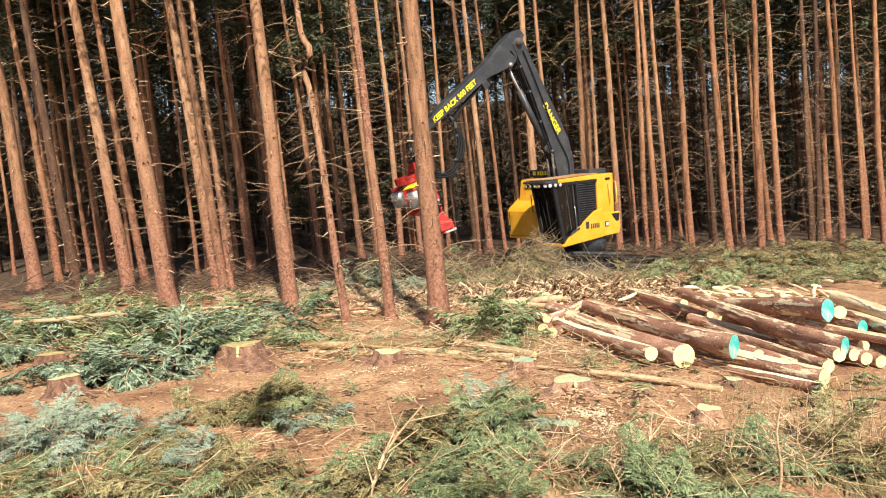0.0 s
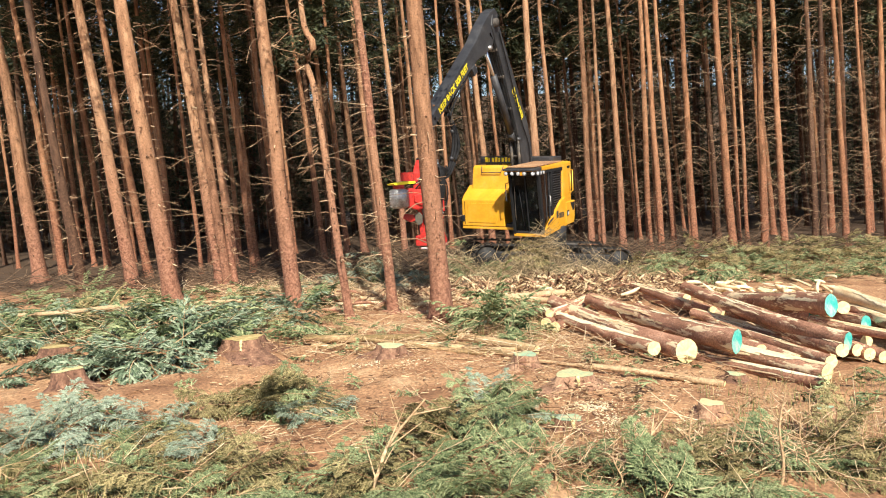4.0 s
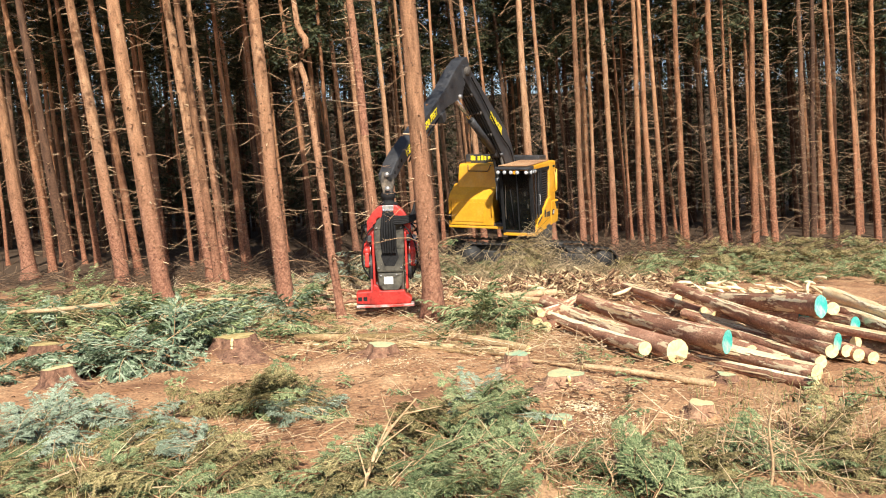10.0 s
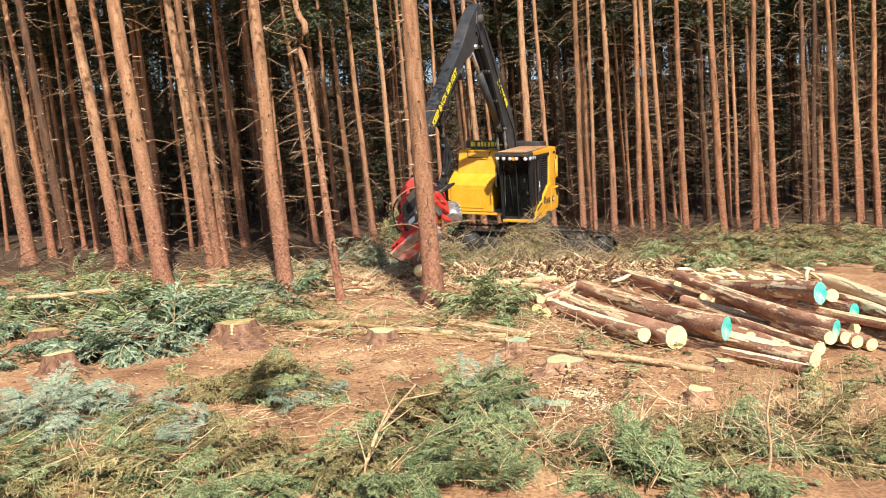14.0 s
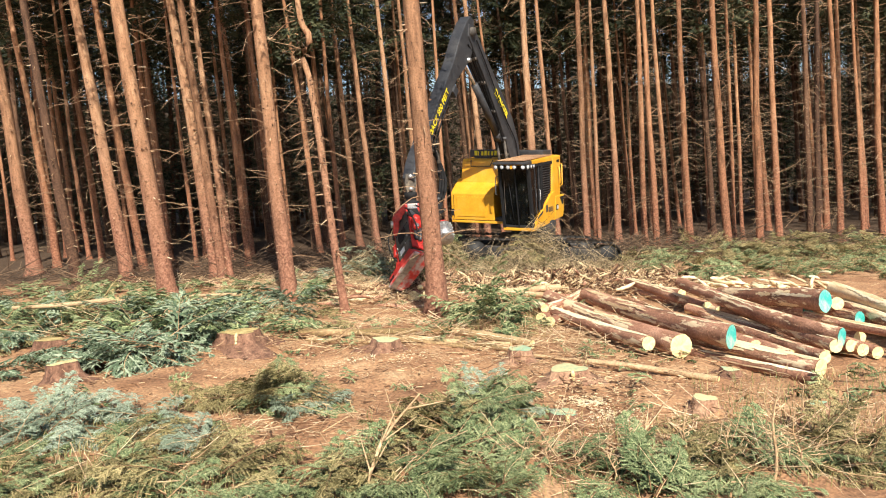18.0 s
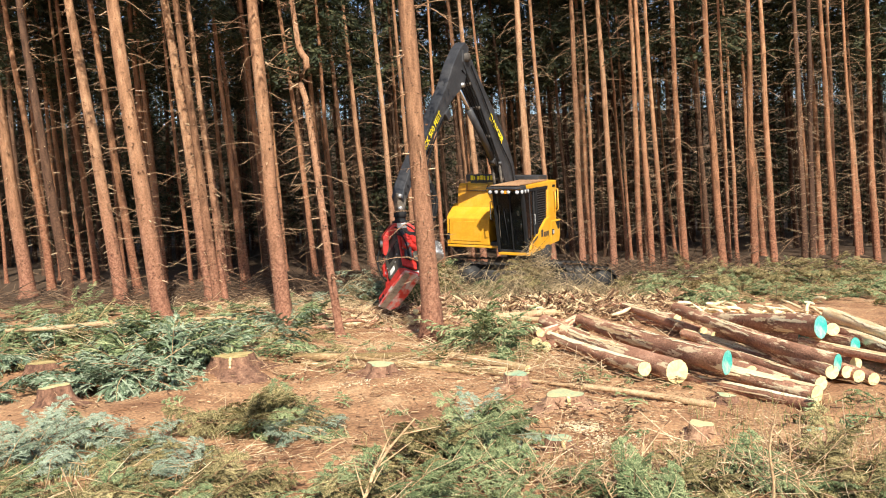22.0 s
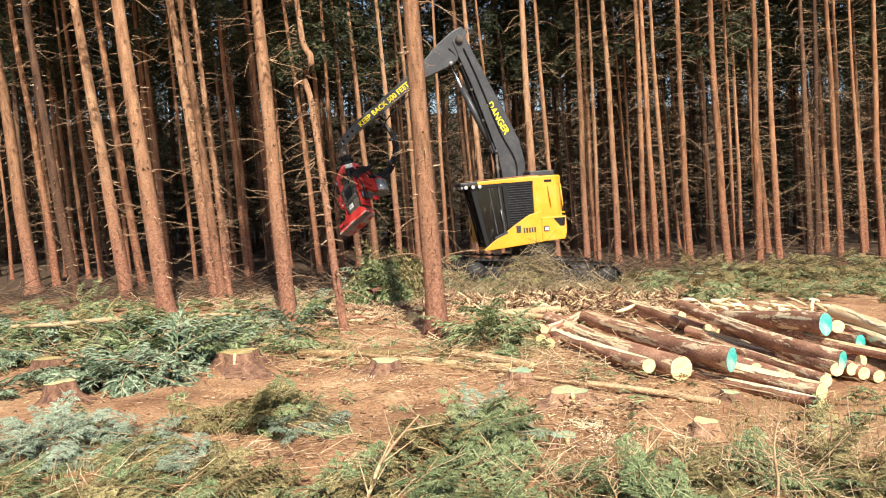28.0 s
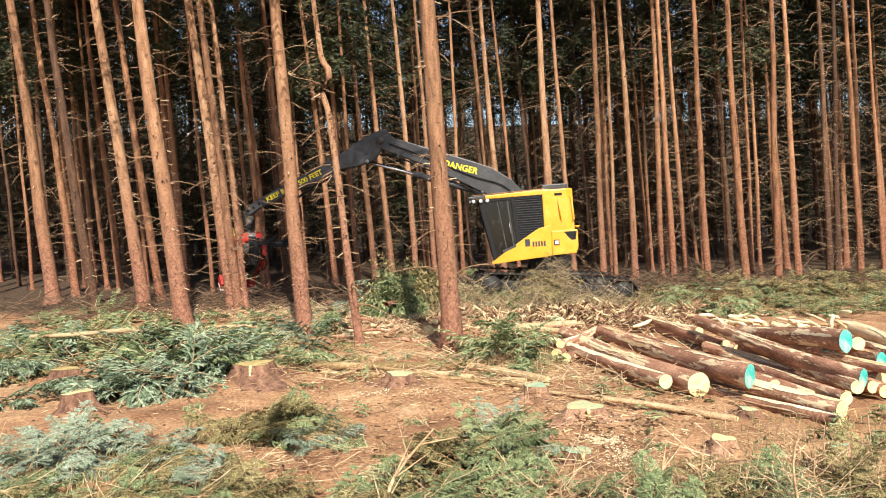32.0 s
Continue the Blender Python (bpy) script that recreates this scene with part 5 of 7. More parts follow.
for i, (x, y, z, x2, y2, z2, r, teal, bare) in enumerate(LOGS_NEAR + LOGS_FAR + LOGS_BACK + LOGS_LOW):
    make_log((x, y, z), (x2, y2, z2), r, 200 + i, M_TEAL if teal else M_CUT, M_PEELED if bare == 1 else M_LOGBARK,
             long_strip=bare == 2, label="debarked pale spruce log in the pile" if bare == 1 else "red-brown spruce log with a long strip of bare wood" if bare else "red-brown spruce log with a teal dyed cut end" if teal else "red-brown spruce log with torn bark and pale cut end")

for i, (p, q, r, label) in enumerate((((0.30, 14.62, 0.10), (-2.85, 14.85, 0.12), 0.085, "broken mossy brown pole lying on the soil"), ((1.50, 13.15, 0.10), (0.20, 14.35, 0.14), 0.085, "broken brown pole lying on the soil"), ((1.15, 13.35, 0.06), (-0.75, 13.95, 0.08), 0.055, "thin broken brown pole lying on the soil"), ((-1.25, 14.1, 0.06), (-2.6, 14.2, 0.07), 0.06, "thin broken brown pole lying on the soil"), ((3.83, 10.6, 0.06), (2.2, 11.7, 0.06), 0.05, "thin pale pole lying on the soil"),
                                      ((-7.0, 17.6, 0.45), (-8.4, 17.8, 0.42), 0.06, "pale thin pole lying on the brash"), ((-8.2, 18.0, 0.40), (-9.7, 18.2, 0.42), 0.05, "pale thin pole lying on the brash"), ((0.6, 13.0, 0.06), (-1.6, 14.4, 0.12), 0.04, "thin broken brown pole lying on the soil"),
                                      ((-6.9, 16.1, 0.62), (-9.3, 16.5, 0.55), 0.05, "pale thin pole lying on the brash"), ((-4.6, 17.3, 0.5), (-6.0, 17.6, 0.5), 0.04, "pale thin pole lying on the brash"),
                                      ((2.2, 11.9, 0.04), (0.9, 12.6, 0.05), 0.03, "thin pale pole lying on the soil"), ((-5.2, 24.6, 0.12), (-1.4, 23.2, 0.14), 0.09, "felled brown pole lying under the trees"),
                                      ((-3.2, 21.8, 0.15), (-7.2, 24.0, 0.3), 0.07, "felled brown pole lying under the trees"), ((1.3, 12.6, 0.05), (0.2, 13.9, 0.08), 0.045, "thin broken brown pole lying on the soil"),
                                      ((0.7, 18.9, 0.12), (3.0, 19.5, 0.14), 0.10, "short pale log beside the broken wood"), ((1.0, 19.4, 0.1), (2.6, 18.5, 0.1), 0.08, "short pale log beside the broken wood"))):
    p = (p[0], p[1], p[2] + float(gz(p[0], p[1])))
    q = (q[0], q[1], q[2] + float(gz(q[0], q[1])))
    make_log(p, q, r, 300 + i, M_CUT, M_PALE if "pale" in label else M_POLE, label, "pole", "poles on the ground")


# ---- harvester ----
ROOT = (2.595, 26.323, 0.289)
FOOT, BOOM_L, STICK_L = (-0.05, -0.15, 2.63), 5.724, 5.227
HINGE = 1.25
harvester = new("forestry_harvester")
harvester.matrix_basis = pose(*ROOT)
tagged(harvester, "yellow tracked forestry harvester with black boom and red felling head", "harvester")


def make_undercarriage():
    """Two crawler tracks on a dark cross frame."""
    base = pose(0.5, 0, 0, 0, 4.5, 6)
    part("cross_frame", prism([(-1.3, 0.18), (1.3, 0.18), (0.9, 0.75), (-0.9, 0.75)], -1.0, 1.0, "y", 0.05), M_TRACK, harvester, "dusty black steel cross frame", m=base)
    part("swing_ring", lathe([(0.0, 0.7), (0.75, 0.7), (0.75, 1.25), (0.6, 1.36), (0.0, 1.36)], 28), M_BLACK, harvester, "black slewing column", m=base)
    shoe = prism([(-0.085, 0), (0.085, 0), (0.085, 0.03), (0.02, 0.035), (0.0, 0.075), (-0.02, 0.035), (-0.085, 0.03)], -0.3, 0.3, "y", 0)
    shoe_me = bpy.data.meshes.new("track_shoe")
    shoe.to_mesh(shoe_me)
    shoe.free()
    shoe_me.materials.append(M_TRACK)
    hl, rr = 2.2, 0.42
    for sy in (-1.25, 1.25):
        fr = part("track_frame", prism([(-2.0, -0.02), (2.0, -0.02), (2.15, 0.2), (1.9, 0.42), (-1.9, 0.42), (-2.15, 0.2)], sy - 0.2, sy + 0.2, "y", 0.04), M_TRACK, harvester, "dusty black track side frame", m=base)
        for k in range(5):
            part("track_roller", rod((-1.5 + k * 0.75, sy - 0.24, -0.06), (-1.5 + k * 0.75, sy + 0.24, -0.06), 0.14, 14), M_DUSTY, fr)
        for x in (-hl, hl):
            part("idler_wheel", rod((x, sy - 0.22, 0.2), (x, sy + 0.22, 0.2), 0.36, 20), M_TRACK, fr)
        per = 4 * hl + 2 * math.pi * rr
        count = 56
        for i in range(count):
            s = i / count * per
            if s < 2 * hl:
                x, z, a = -hl + s, 0.2 + rr, 0
            elif s < 2 * hl + math.pi * rr:
                w = (s - 2 * hl) / rr
                x, z, a = hl + rr * math.sin(w), 0.2 + rr * math.cos(w), w
            elif s < 4 * hl + math.pi * rr:
                x, z, a = hl - (s - 2 * hl - math.pi * rr), 0.2 - rr, math.pi
            else:
                w = math.pi + (s - 4 * hl - math.pi * rr) / rr
                x, z, a = -hl + rr * math.sin(w), 0.2 + rr * math.cos(w), w
            part("track_shoe", shoe_me, None, fr, m=pose(x, sy, z, 0, math.degrees(a), 0))


def make_upper():
    """Cab, engine housing and hood; local x forward, y left, z up."""
    body = part("upper_body", prism([(0.95, 1.30), (-1.2, 1.30), (-1.2, 1.46), (0.95, 1.46)], -1.9, 1.0, "y", 0.03), M_BLACK, harvester, "black upper frame plate")
    # left: rear housing, rounded at the tail
    part("rear_housing", prism([(-0.62, 1.38), (-0.62, 1.13), (-1.2, 1.12), (-1.42, 0.95), (-1.48, 0.3), (-1.48, -0.9), (-1.35, -1.55), (-1.1, -1.9), (-0.4, -1.9), (-0.4, 1.13)][1:], 1.42, 3.42, "z", 0.05),
         M_YELLOW, body, "yellow engine housing with rounded tail")
    part("roof_hatch", box(-1.3, -0.45, -0.9, 0.75, 3.42, 3.60, 0.03), M_BLACK, body, "black roof hatch")
    part("chin_panel", prism([(1.40, 1.14), (1.34, 1.10), (-0.62, 1.24), (-0.62, 2.26), (-0.2, 2.16), (0.4, 1.80), (1.0, 1.42)], 1.06, 1.15, "y", 0.02), M_YELLOW, body, "yellow lower side panel")
    part("lower_skirt", prism([(-0.62, 1.25), (-1.40, 1.28), (-1.48, 1.5), (-1.48, 2.05), (-0.62, 2.05)], 1.02, 1.16, "y", 0.03), M_YELLOW, body, "yellow lower tail skirt")
    part("front_lip", box(1.14, 1.30, 0.06, 1.10, 1.10, 1.19, 0.02), M_YELLOW, body, "yellow lip under the windscreen")
    # cab shell
    part("cab_back", box(-0.60, -0.50, 0.08, 1.10, 1.4, 3.36, 0.02), M_BLACK, body, "black cab rear wall")
    part("cab_floor", prism([(-0.55, 1.28), (1.26, 1.20), (1.28, 1.28), (-0.55, 1.42)], 0.08, 1.05, "y", 0.01), M_BLACK, body, "black cab floor")
    part("cab_seat", prism([(-0.2, 1.56), (0.45, 1.56), (0.45, 2.0), (0.05, 2.02), (-0.12, 2.75), (-0.32, 2.75), (-0.25, 2.0)], 0.32, 0.86, "y", 0.05), M_RUBBER, body, "dark operator seat")
    part("roof", prism([(-0.62, 3.26), (1.75, 3.24), (1.75, 3.36), (-0.62, 3.44)], 0.05, 1.12, "y", 0.03), M_YELLOW, body, "yellow cab roof")
    part("roof_litter", prism([(-0.5, 3.445), (1.9, 3.385), (1.9, 3.40), (-0.5, 3.47)], 0.09, 1.05, "y", 0.0), M_SOIL, body, "layer of needles and dust on the roof")
    part("visor", prism([(1.45, 3.26), (2.02, 3.28), (2.02, 3.35), (1.45, 3.38)], 0.02, 1.13, "y", 0.02), M_BLACK, body, "black roof visor")
    # frame posts: front corners lean forward at the top
    for y0, y1 in ((0.05, 0.14), (1.02, 1.12)):
        part("front_post", prism([(1.17, 1.18), (1.30, 1.18), (1.72, 3.28), (1.58, 3.28)], y0, y1, "y", 0.015), M_RUBBER, body, "black windscreen post")
        part("middle_post", prism([(0.40, 1.60), (0.52, 1.60), (0.64, 3.28), (0.50, 3.28)], y0, y1, "y", 0.015), M_RUBBER, body, "black door post")
    part("window_frame", prism([(1.6, 3.16), (-0.6, 3.16), (-0.6, 3.28), (1.6, 3.28)], 1.02, 1.115, "y", 0.01), M_RUBBER, body, "black upper window frame")
    part("window_frame", prism([(-0.62, 1.8), (-0.5, 1.8), (-0.5, 3.2), (-0.62, 3.2)], 1.02, 1.12, "y", 0.01), M_RUBBER, body, "black rear window frame")
    part("windscreen", prism([(1.235, 1.2), (1.255, 1.2), (1.66, 3.25), (1.64, 3.25)], 0.13, 1.03, "y", 0.0), M_GLASS, body, "dark dusty windscreen")
    part("window_bar", prism([(1.27, 1.22), (1.30, 1.22), (1.70, 3.24), (1.67, 3.24)], 0.60, 0.635, "y", 0.0), M_RUBBER, body, "thin black windscreen guard bar")
    part("wiper", Buf().tubes(np.array([(1.29, 0.17, 1.5), (1.42, 0.18, 2.0), (1.60, 0.24, 2.75)]), np.array([0.018, 0.014, 0.01]), 5), M_DUSTY, body, "grey windscreen wiper")
    part("door_post", prism([(0.58, 1.42), (0.63, 1.42), (0.78, 3.2), (0.73, 3.2)], 1.06, 1.09, "y", 0.0), M_BLACK, body, "black cab door edge")
    part("door_handle", Buf().tubes(np.array([(0.70, 1.09, 2.05), (0.70, 1.13, 2.08), (0.73, 1.13, 2.38), (0.73, 1.09, 2.41)]), np.full(4, 0.014), 6), M_STEEL, body, "grey door handle")
    part("console", box(0.7, 1.05, 0.2, 0.45, 1.4, 2.15, 0.03), M_DUSTY, body, "grey cab console")
    part("monitor", box(1.15, 1.2, 0.75, 0.98, 2.0, 2.2, 0.01), M_RUBBER, body, "black cab monitor")
    part("wiper", rod((1.31, 0.45, 1.45), (1.56, 0.38, 2.65), 0.014, 6), M_RUBBER, body, "black wiper")
    part("side_window", prism([(1.24, 1.25), (0.46, 1.45), (0.6, 3.2), (1.62, 3.2)], 1.045, 1.06, "y", 0.0), M_GLASS, body, "dark side window")
    part("inner_window", prism([(1.24, 1.25), (-0.5, 1.4), (-0.5, 3.2), (1.62, 3.2)], 0.07, 0.085, "y", 0.0), M_GLASS, body, "dark side window")
    part("door_bar", prism([(0.86, 1.62), (0.89, 1.62), (1.1, 3.2), (1.07, 3.2)], 1.055, 1.075, "y", 0.0), M_BLACK, body, "thin black window bar")
    grille = part("side_grille", prism([(0.46, 1.75), (-0.55, 2.2), (-0.55, 3.18), (0.57, 3.18)], 1.03, 1.05, "y", 0.0), M_RUBBER, body, "black louvred side grille")
    for i in range(17):
        z = 3.12 - i * 0.078
        x0 = -0.53
        x1 = 0.55 - (3.18 - z) * 0.07
        if z < 2.2:
            x0 = -0.53 + (2.2 - z) / 0.45 * 1.01
        if x1 - x0 > 0.08:
            part("grille_slat", prism([(x0, z), (x1, z), (x1, z + 0.02), (x0, z + 0.02)], 1.05, 1.085, "y", 0.0), M_BLACK, grille)
    # lamps under the visor: five in front, three on the left
    for x, y, yaw in [(1.93, 0.12 + 0.21 * k, 0) for k in range(4)] + [(1.93, 1.02, 30), (1.62, 1.13, 90), (1.40, 1.13, 90), (1.84, 1.12, 70)]:
        m = pose(x, y, 3.20, 0, 90, 0) if yaw == 0 else Matrix.Translation((x, y, 3.20)) @ Euler((0, 0, radians(yaw))).to_matrix().to_4x4() @ pose(0, 0, 0, 0, 90, 0)
        lamp = part("work_lamp", lathe([(0.0, -0.06), (0.05, -0.06), (0.068, -0.02), (0.072, 0.05), (0.06, 0.055)], 16), M_BLACK, body, "round work lamp", m=m)
        part("lens", lathe([(0.059, 0.05), (0.04, 0.06), (0.0, 0.064)], 16), M_LENS, lamp, "clear lamp lens")
    part("marker_lamp", box(1.9, 1.98, 0.60, 0.69, 3.14, 3.25, 0.01), M_ORANGE, body, "orange marker lamp")
    # grab rails and details on the tail
    for y0, x in ((1.14, -0.92),):
        part("grab_rail", Buf().tubes(np.array([(x, 1.13, 3.05), (x, 1.2, 3.0), (x - 0.04, 1.2, 2.5), (x - 0.06, 1.13, 2.35)]), np.full(4, 0.02), 6), M_YELLOW, body, "yellow grab rail")
    part("grab_rail", Buf().tubes(np.array([(-1.30, 1.02, 3.15), (-1.36, 1.12, 3.1), (-1.40, 1.12, 2.4), (-1.36, 1.02, 2.3)]), np.full(4, 0.02), 6), M_YELLOW, body, "yellow grab rail")
    part("rail", Buf().tubes(np.array([(-1.5, 0.7, 2.15), (-1.6, 0.7, 2.15), (-1.6, -0.7, 2.15), (-1.5, -0.7, 2.15)]), np.full(4, 0.03), 6), M_YELLOW, body, "yellow tail guard rail")
    part("vent_slot", box(-1.05, -0.80, 1.12, 1.135, 3.2, 3.28, 0.0), M_RUBBER, body, "dark vent slot")
    part("tail_lamp", box(-0.86, -0.68, 1.155, 1.18, 1.58, 1.76, 0.01), M_RUBBER, body, "square lamp surround")
    part("tail_lens", box(-0.83, -0.71, 1.178, 1.19, 1.61, 1.73, 0.0), M_LENS, body, "white square lamp lens")
    part("vent_recess", prism([(-1.02, 2.0), (-1.45, 2.0), (-1.40, 1.72), (-1.25, 1.72)], 1.155, 1.165, "y", 0.0), M_RUBBER, body, "dark slanted vent recess")
    # plain marks in place of the maker's words
    for x0, x1, z in ((0.02, -0.42, 1.58),):
        for k in range(5):
            part("mark_bar", box(x0 - 0.092 * k - 0.06, x0 - 0.092 * k, 1.15, 1.156, z, z + 0.17, 0.0), M_BLACK, body, "small black letter bar")
    part("mark_badge", box(0.10, 0.26, 1.15, 1.156, 1.6, 1.84, 0.0), M_BLACK, body, "small black badge")
    part("mark_strip", prism([(1.0, 1.45), (0.55, 1.62), (0.56, 1.70), (1.02, 1.53)], 1.15, 1.156, "y", 0.0), M_BLACK, body, "black slanted letter strip")
    # right side: hood beside the boom
    hood = part("side_hood", prism([(1.04, 1.36), (-0.95, 1.4), (-0.95, 2.74), (0.46, 2.70), (0.97, 2.36), (1.06, 2.24)], -1.98, -0.38, "y", 0.025), M_YELLOW, body, "yellow side hood with sloped top")
    part("hood_panel", prism([(1.035, 1.48), (1.06, 1.48), (1.078, 2.14), (1.055, 2.14)], -1.76, -0.70, "y", 0.005), M_YELLOW, hood, "raised yellow hood panel")
    part("upper_hood", prism([(0.62, 2.58), (-0.95, 2.66), (-0.95, 3.40), (0.42, 3.38), (0.50, 3.30)], -1.80, -0.40, "y", 0.03), M_YELLOW, hood, "yellow upper hood block")
    part("hood_seam", prism([(1.042, 1.42), (1.052, 1.42), (1.072, 2.20), (1.062, 2.20)], -1.88, -1.868, "y", 0.0), M_RUBBER, hood, "dark panel seam")
    part("hood_lamp", box(1.02, 1.075, -1.97, -1.89, 1.50, 1.72, 0.01), M_RUBBER, hood, "black lamp on the hood")
    part("hood_ledge", box(0.3, 1.04, -1.98, 0.05, 1.26, 1.34, 0.02), M_YELLOW, hood, "yellow hood ledge")
    part("hood_rail", Buf().tubes(np.array([(0.47, -1.48, 3.34), (0.60, -1.42, 3.14), (0.60, -0.72, 3.14), (0.47, -0.66, 3.34)]), np.full(4, 0.018), 6), M_BLACK, hood, "black grab rail")
    sign = part("sign_board", box(0.05, 0.14, -1.68, -0.36, 3.42, 3.68, 0.02), M_BLACK, body, "black sign board above the hood")
    part("sign_mount", box(0.03, 0.13, -1.5, -0.9, 3.30, 3.46, 0.0), M_BLACK, body, "black sign mount")
    for k, w in enumerate((0.13, 0.05, 0.11, 0.11, 0.08, 0.1, 0.11, 0.09)):
        part("sign_mark", box(0.142, 0.148, -1.50 + 0.125 * k, -1.50 + 0.125 * k + w * 0.8, 3.48, 3.62 if k % 3 else 3.64, 0.0), M_DECAL, sign, "yellow letter bar")
    part("mirror_bracket", Buf().tubes(np.array([(1.5, 0.06, 2.9), (1.62, -0.06, 2.85), (1.55, -0.08, 2.3), (1.42, 0.05, 2.2)]), np.full(4, 0.018), 6), M_BLACK, body, "black grab handle")
    return body


def make_boom():
    """Main boom along +x from its foot to the elbow."""
    top = [(-0.28, 0.12), (0.3, 0.52), (1.1, 0.82), (1.9, 0.88), (2.6, 0.78), (4.2, 0.50), (5.4, 0.30), (5.72, 0.24)]
    bot = [(5.98, 0.0), (5.72, -0.24), (5.3, -0.20), (4.2, -0.08), (2.6, -0.02), (1.7, 0.0), (0.9, -0.10), (0.2, -0.30), (-0.2, -0.26)]
    boom = part("boom", prism(top + bot, -0.20, 0.20, "y", 0.03), M_BLACK, harvester, "black curved main boom")
    for y in (0.205, -0.211):
        lettering("DANGER", 0.30, M_DECAL, boom, Matrix.Translation((2.85, y, 0.41)) @ Euler((radians(90), 0, radians(180 if y > 0 else 0))).to_matrix().to_4x4() @ pose(0, 0, 0, 0, 0, 12 if y > 0 else -12), "yellow warning word on the boom")
    part("elbow_pin", rod((5.72, -0.30, 0), (5.72, 0.30, 0), 0.13, 18), M_DUSTY, boom, "elbow pin")
    part("cylinder_bracket", prism([(1.5, 0.2), (2.3, 0.2), (2.05, -0.15), (1.8, -0.15)], -0.12, 0.12, "y", 0.02), M_BLACK, boom, "black cylinder bracket")
    for k, y in enumerate((-0.15, -0.06, 0.06, 0.15)):
        part("hydraulic_hose", Buf().tubes(curved([(0.45, y, -0.30), (0.95, y, -0.19), (1.7, y, -0.09), (2.6, y, -0.10), (4.2, y, -0.16), (5.2, y, -0.26), (5.55, y * 1.3, -0.42)]), np.full(43, 0.022), 6), M_RUBBER, boom, "black hydraulic hose")
    for x, z in ((1.2, -0.12), (2.9, -0.08), (4.0, -0.12), (4.9, -0.18)):
        part("hose_clamp", box(x, x + 0.07, -0.19, 0.19, z - 0.06, z + 0.03, 0.01), M_DUSTY, boom, "grey hose clamp")
    for y in (-0.26, 0.25):
        part("hydraulic_pipe", Buf().tubes(curved([(0.2, y, 0.1), (1.2, y, 0.5), (2.4, y, 0.32), (4.2, y, 0.18), (5.4, y, 0.05)]), np.full(29, 0.022), 6), M_RUBBER, boom, "black hydraulic pipe")
    return boom


def make_stick():
    """Outer arm along +x from the elbow to its tip."""
    poly = [(-0.42, 0.02), (-0.35, 0.28), (0.0, 0.36), (0.7, 0.34), (1.4, 0.22), (4.6, 0.14), (4.95, 0.10), (5.35, -0.02), (5.40, -0.16), (5.18, -0.22), (4.7, -0.16), (1.7, -0.24), (0.9, -0.44), (0.5, -0.50), (0.0, -0.22)]
    st = part("outer_arm", prism(poly, -0.17, 0.17, "y", 0.025), M_BLACK, harvester, "black outer arm")
    for y in (0.175, -0.181):
        lettering("KEEP BACK 500 FEET", 0.235, M_DECAL, st, Matrix.Translation((3.35, y, -0.02)) @ Euler((radians(90), 0, radians(180 if y > 0 else 0))).to_matrix().to_4x4(), "yellow warning words on the arm")
    part("arm_pin", rod((0.72, -0.24, -0.42), (0.72, 0.24, -0.42), 0.07, 12), M_STEEL, st, "steel pin")
    part("hose_clamp", box(1.9, 2.15, -0.22, 0.22, -0.46, -0.2, 0.02), M_BLACK, st, "black hose clamp")
    for k in range(3):
        y = -0.1 + 0.1 * k
        part("hose", Buf().tubes(curved([(1.6, y, -0.3), (2.6, y, -0.34), (3.4, y, -0.42), (3.9, y, -0.55)]), np.full(22, 0.024), 6), M_RUBBER, st, "black hydraulic hose")
    # black plugs paint the shade inside the lug holes
    for x in (4.72, 4.95, 5.16):
        part("lug_hole", rod((x, -0.176, -0.02 - (x - 4.72) * 0.12), (x, 0.176, -0.02 - (x - 4.72) * 0.12), 0.045, 10), M_RUBBER, st, "black plug for a shaded lug hole")
    return st


def make_cylinder(name, L, r, mt, label):
    b = Buf().tubes(np.array([(0, 0, 0), (L / 2, 0, 0), (L, 0, 0)]), np.full(3, r), 14, cap=True)
    ob = part(name, b, mt, harvester, label)
    part("end_eye", rod((0, -0.09, 0), (0, 0.09, 0), r * 1.35, 14), M_BLACK, ob)
    return ob


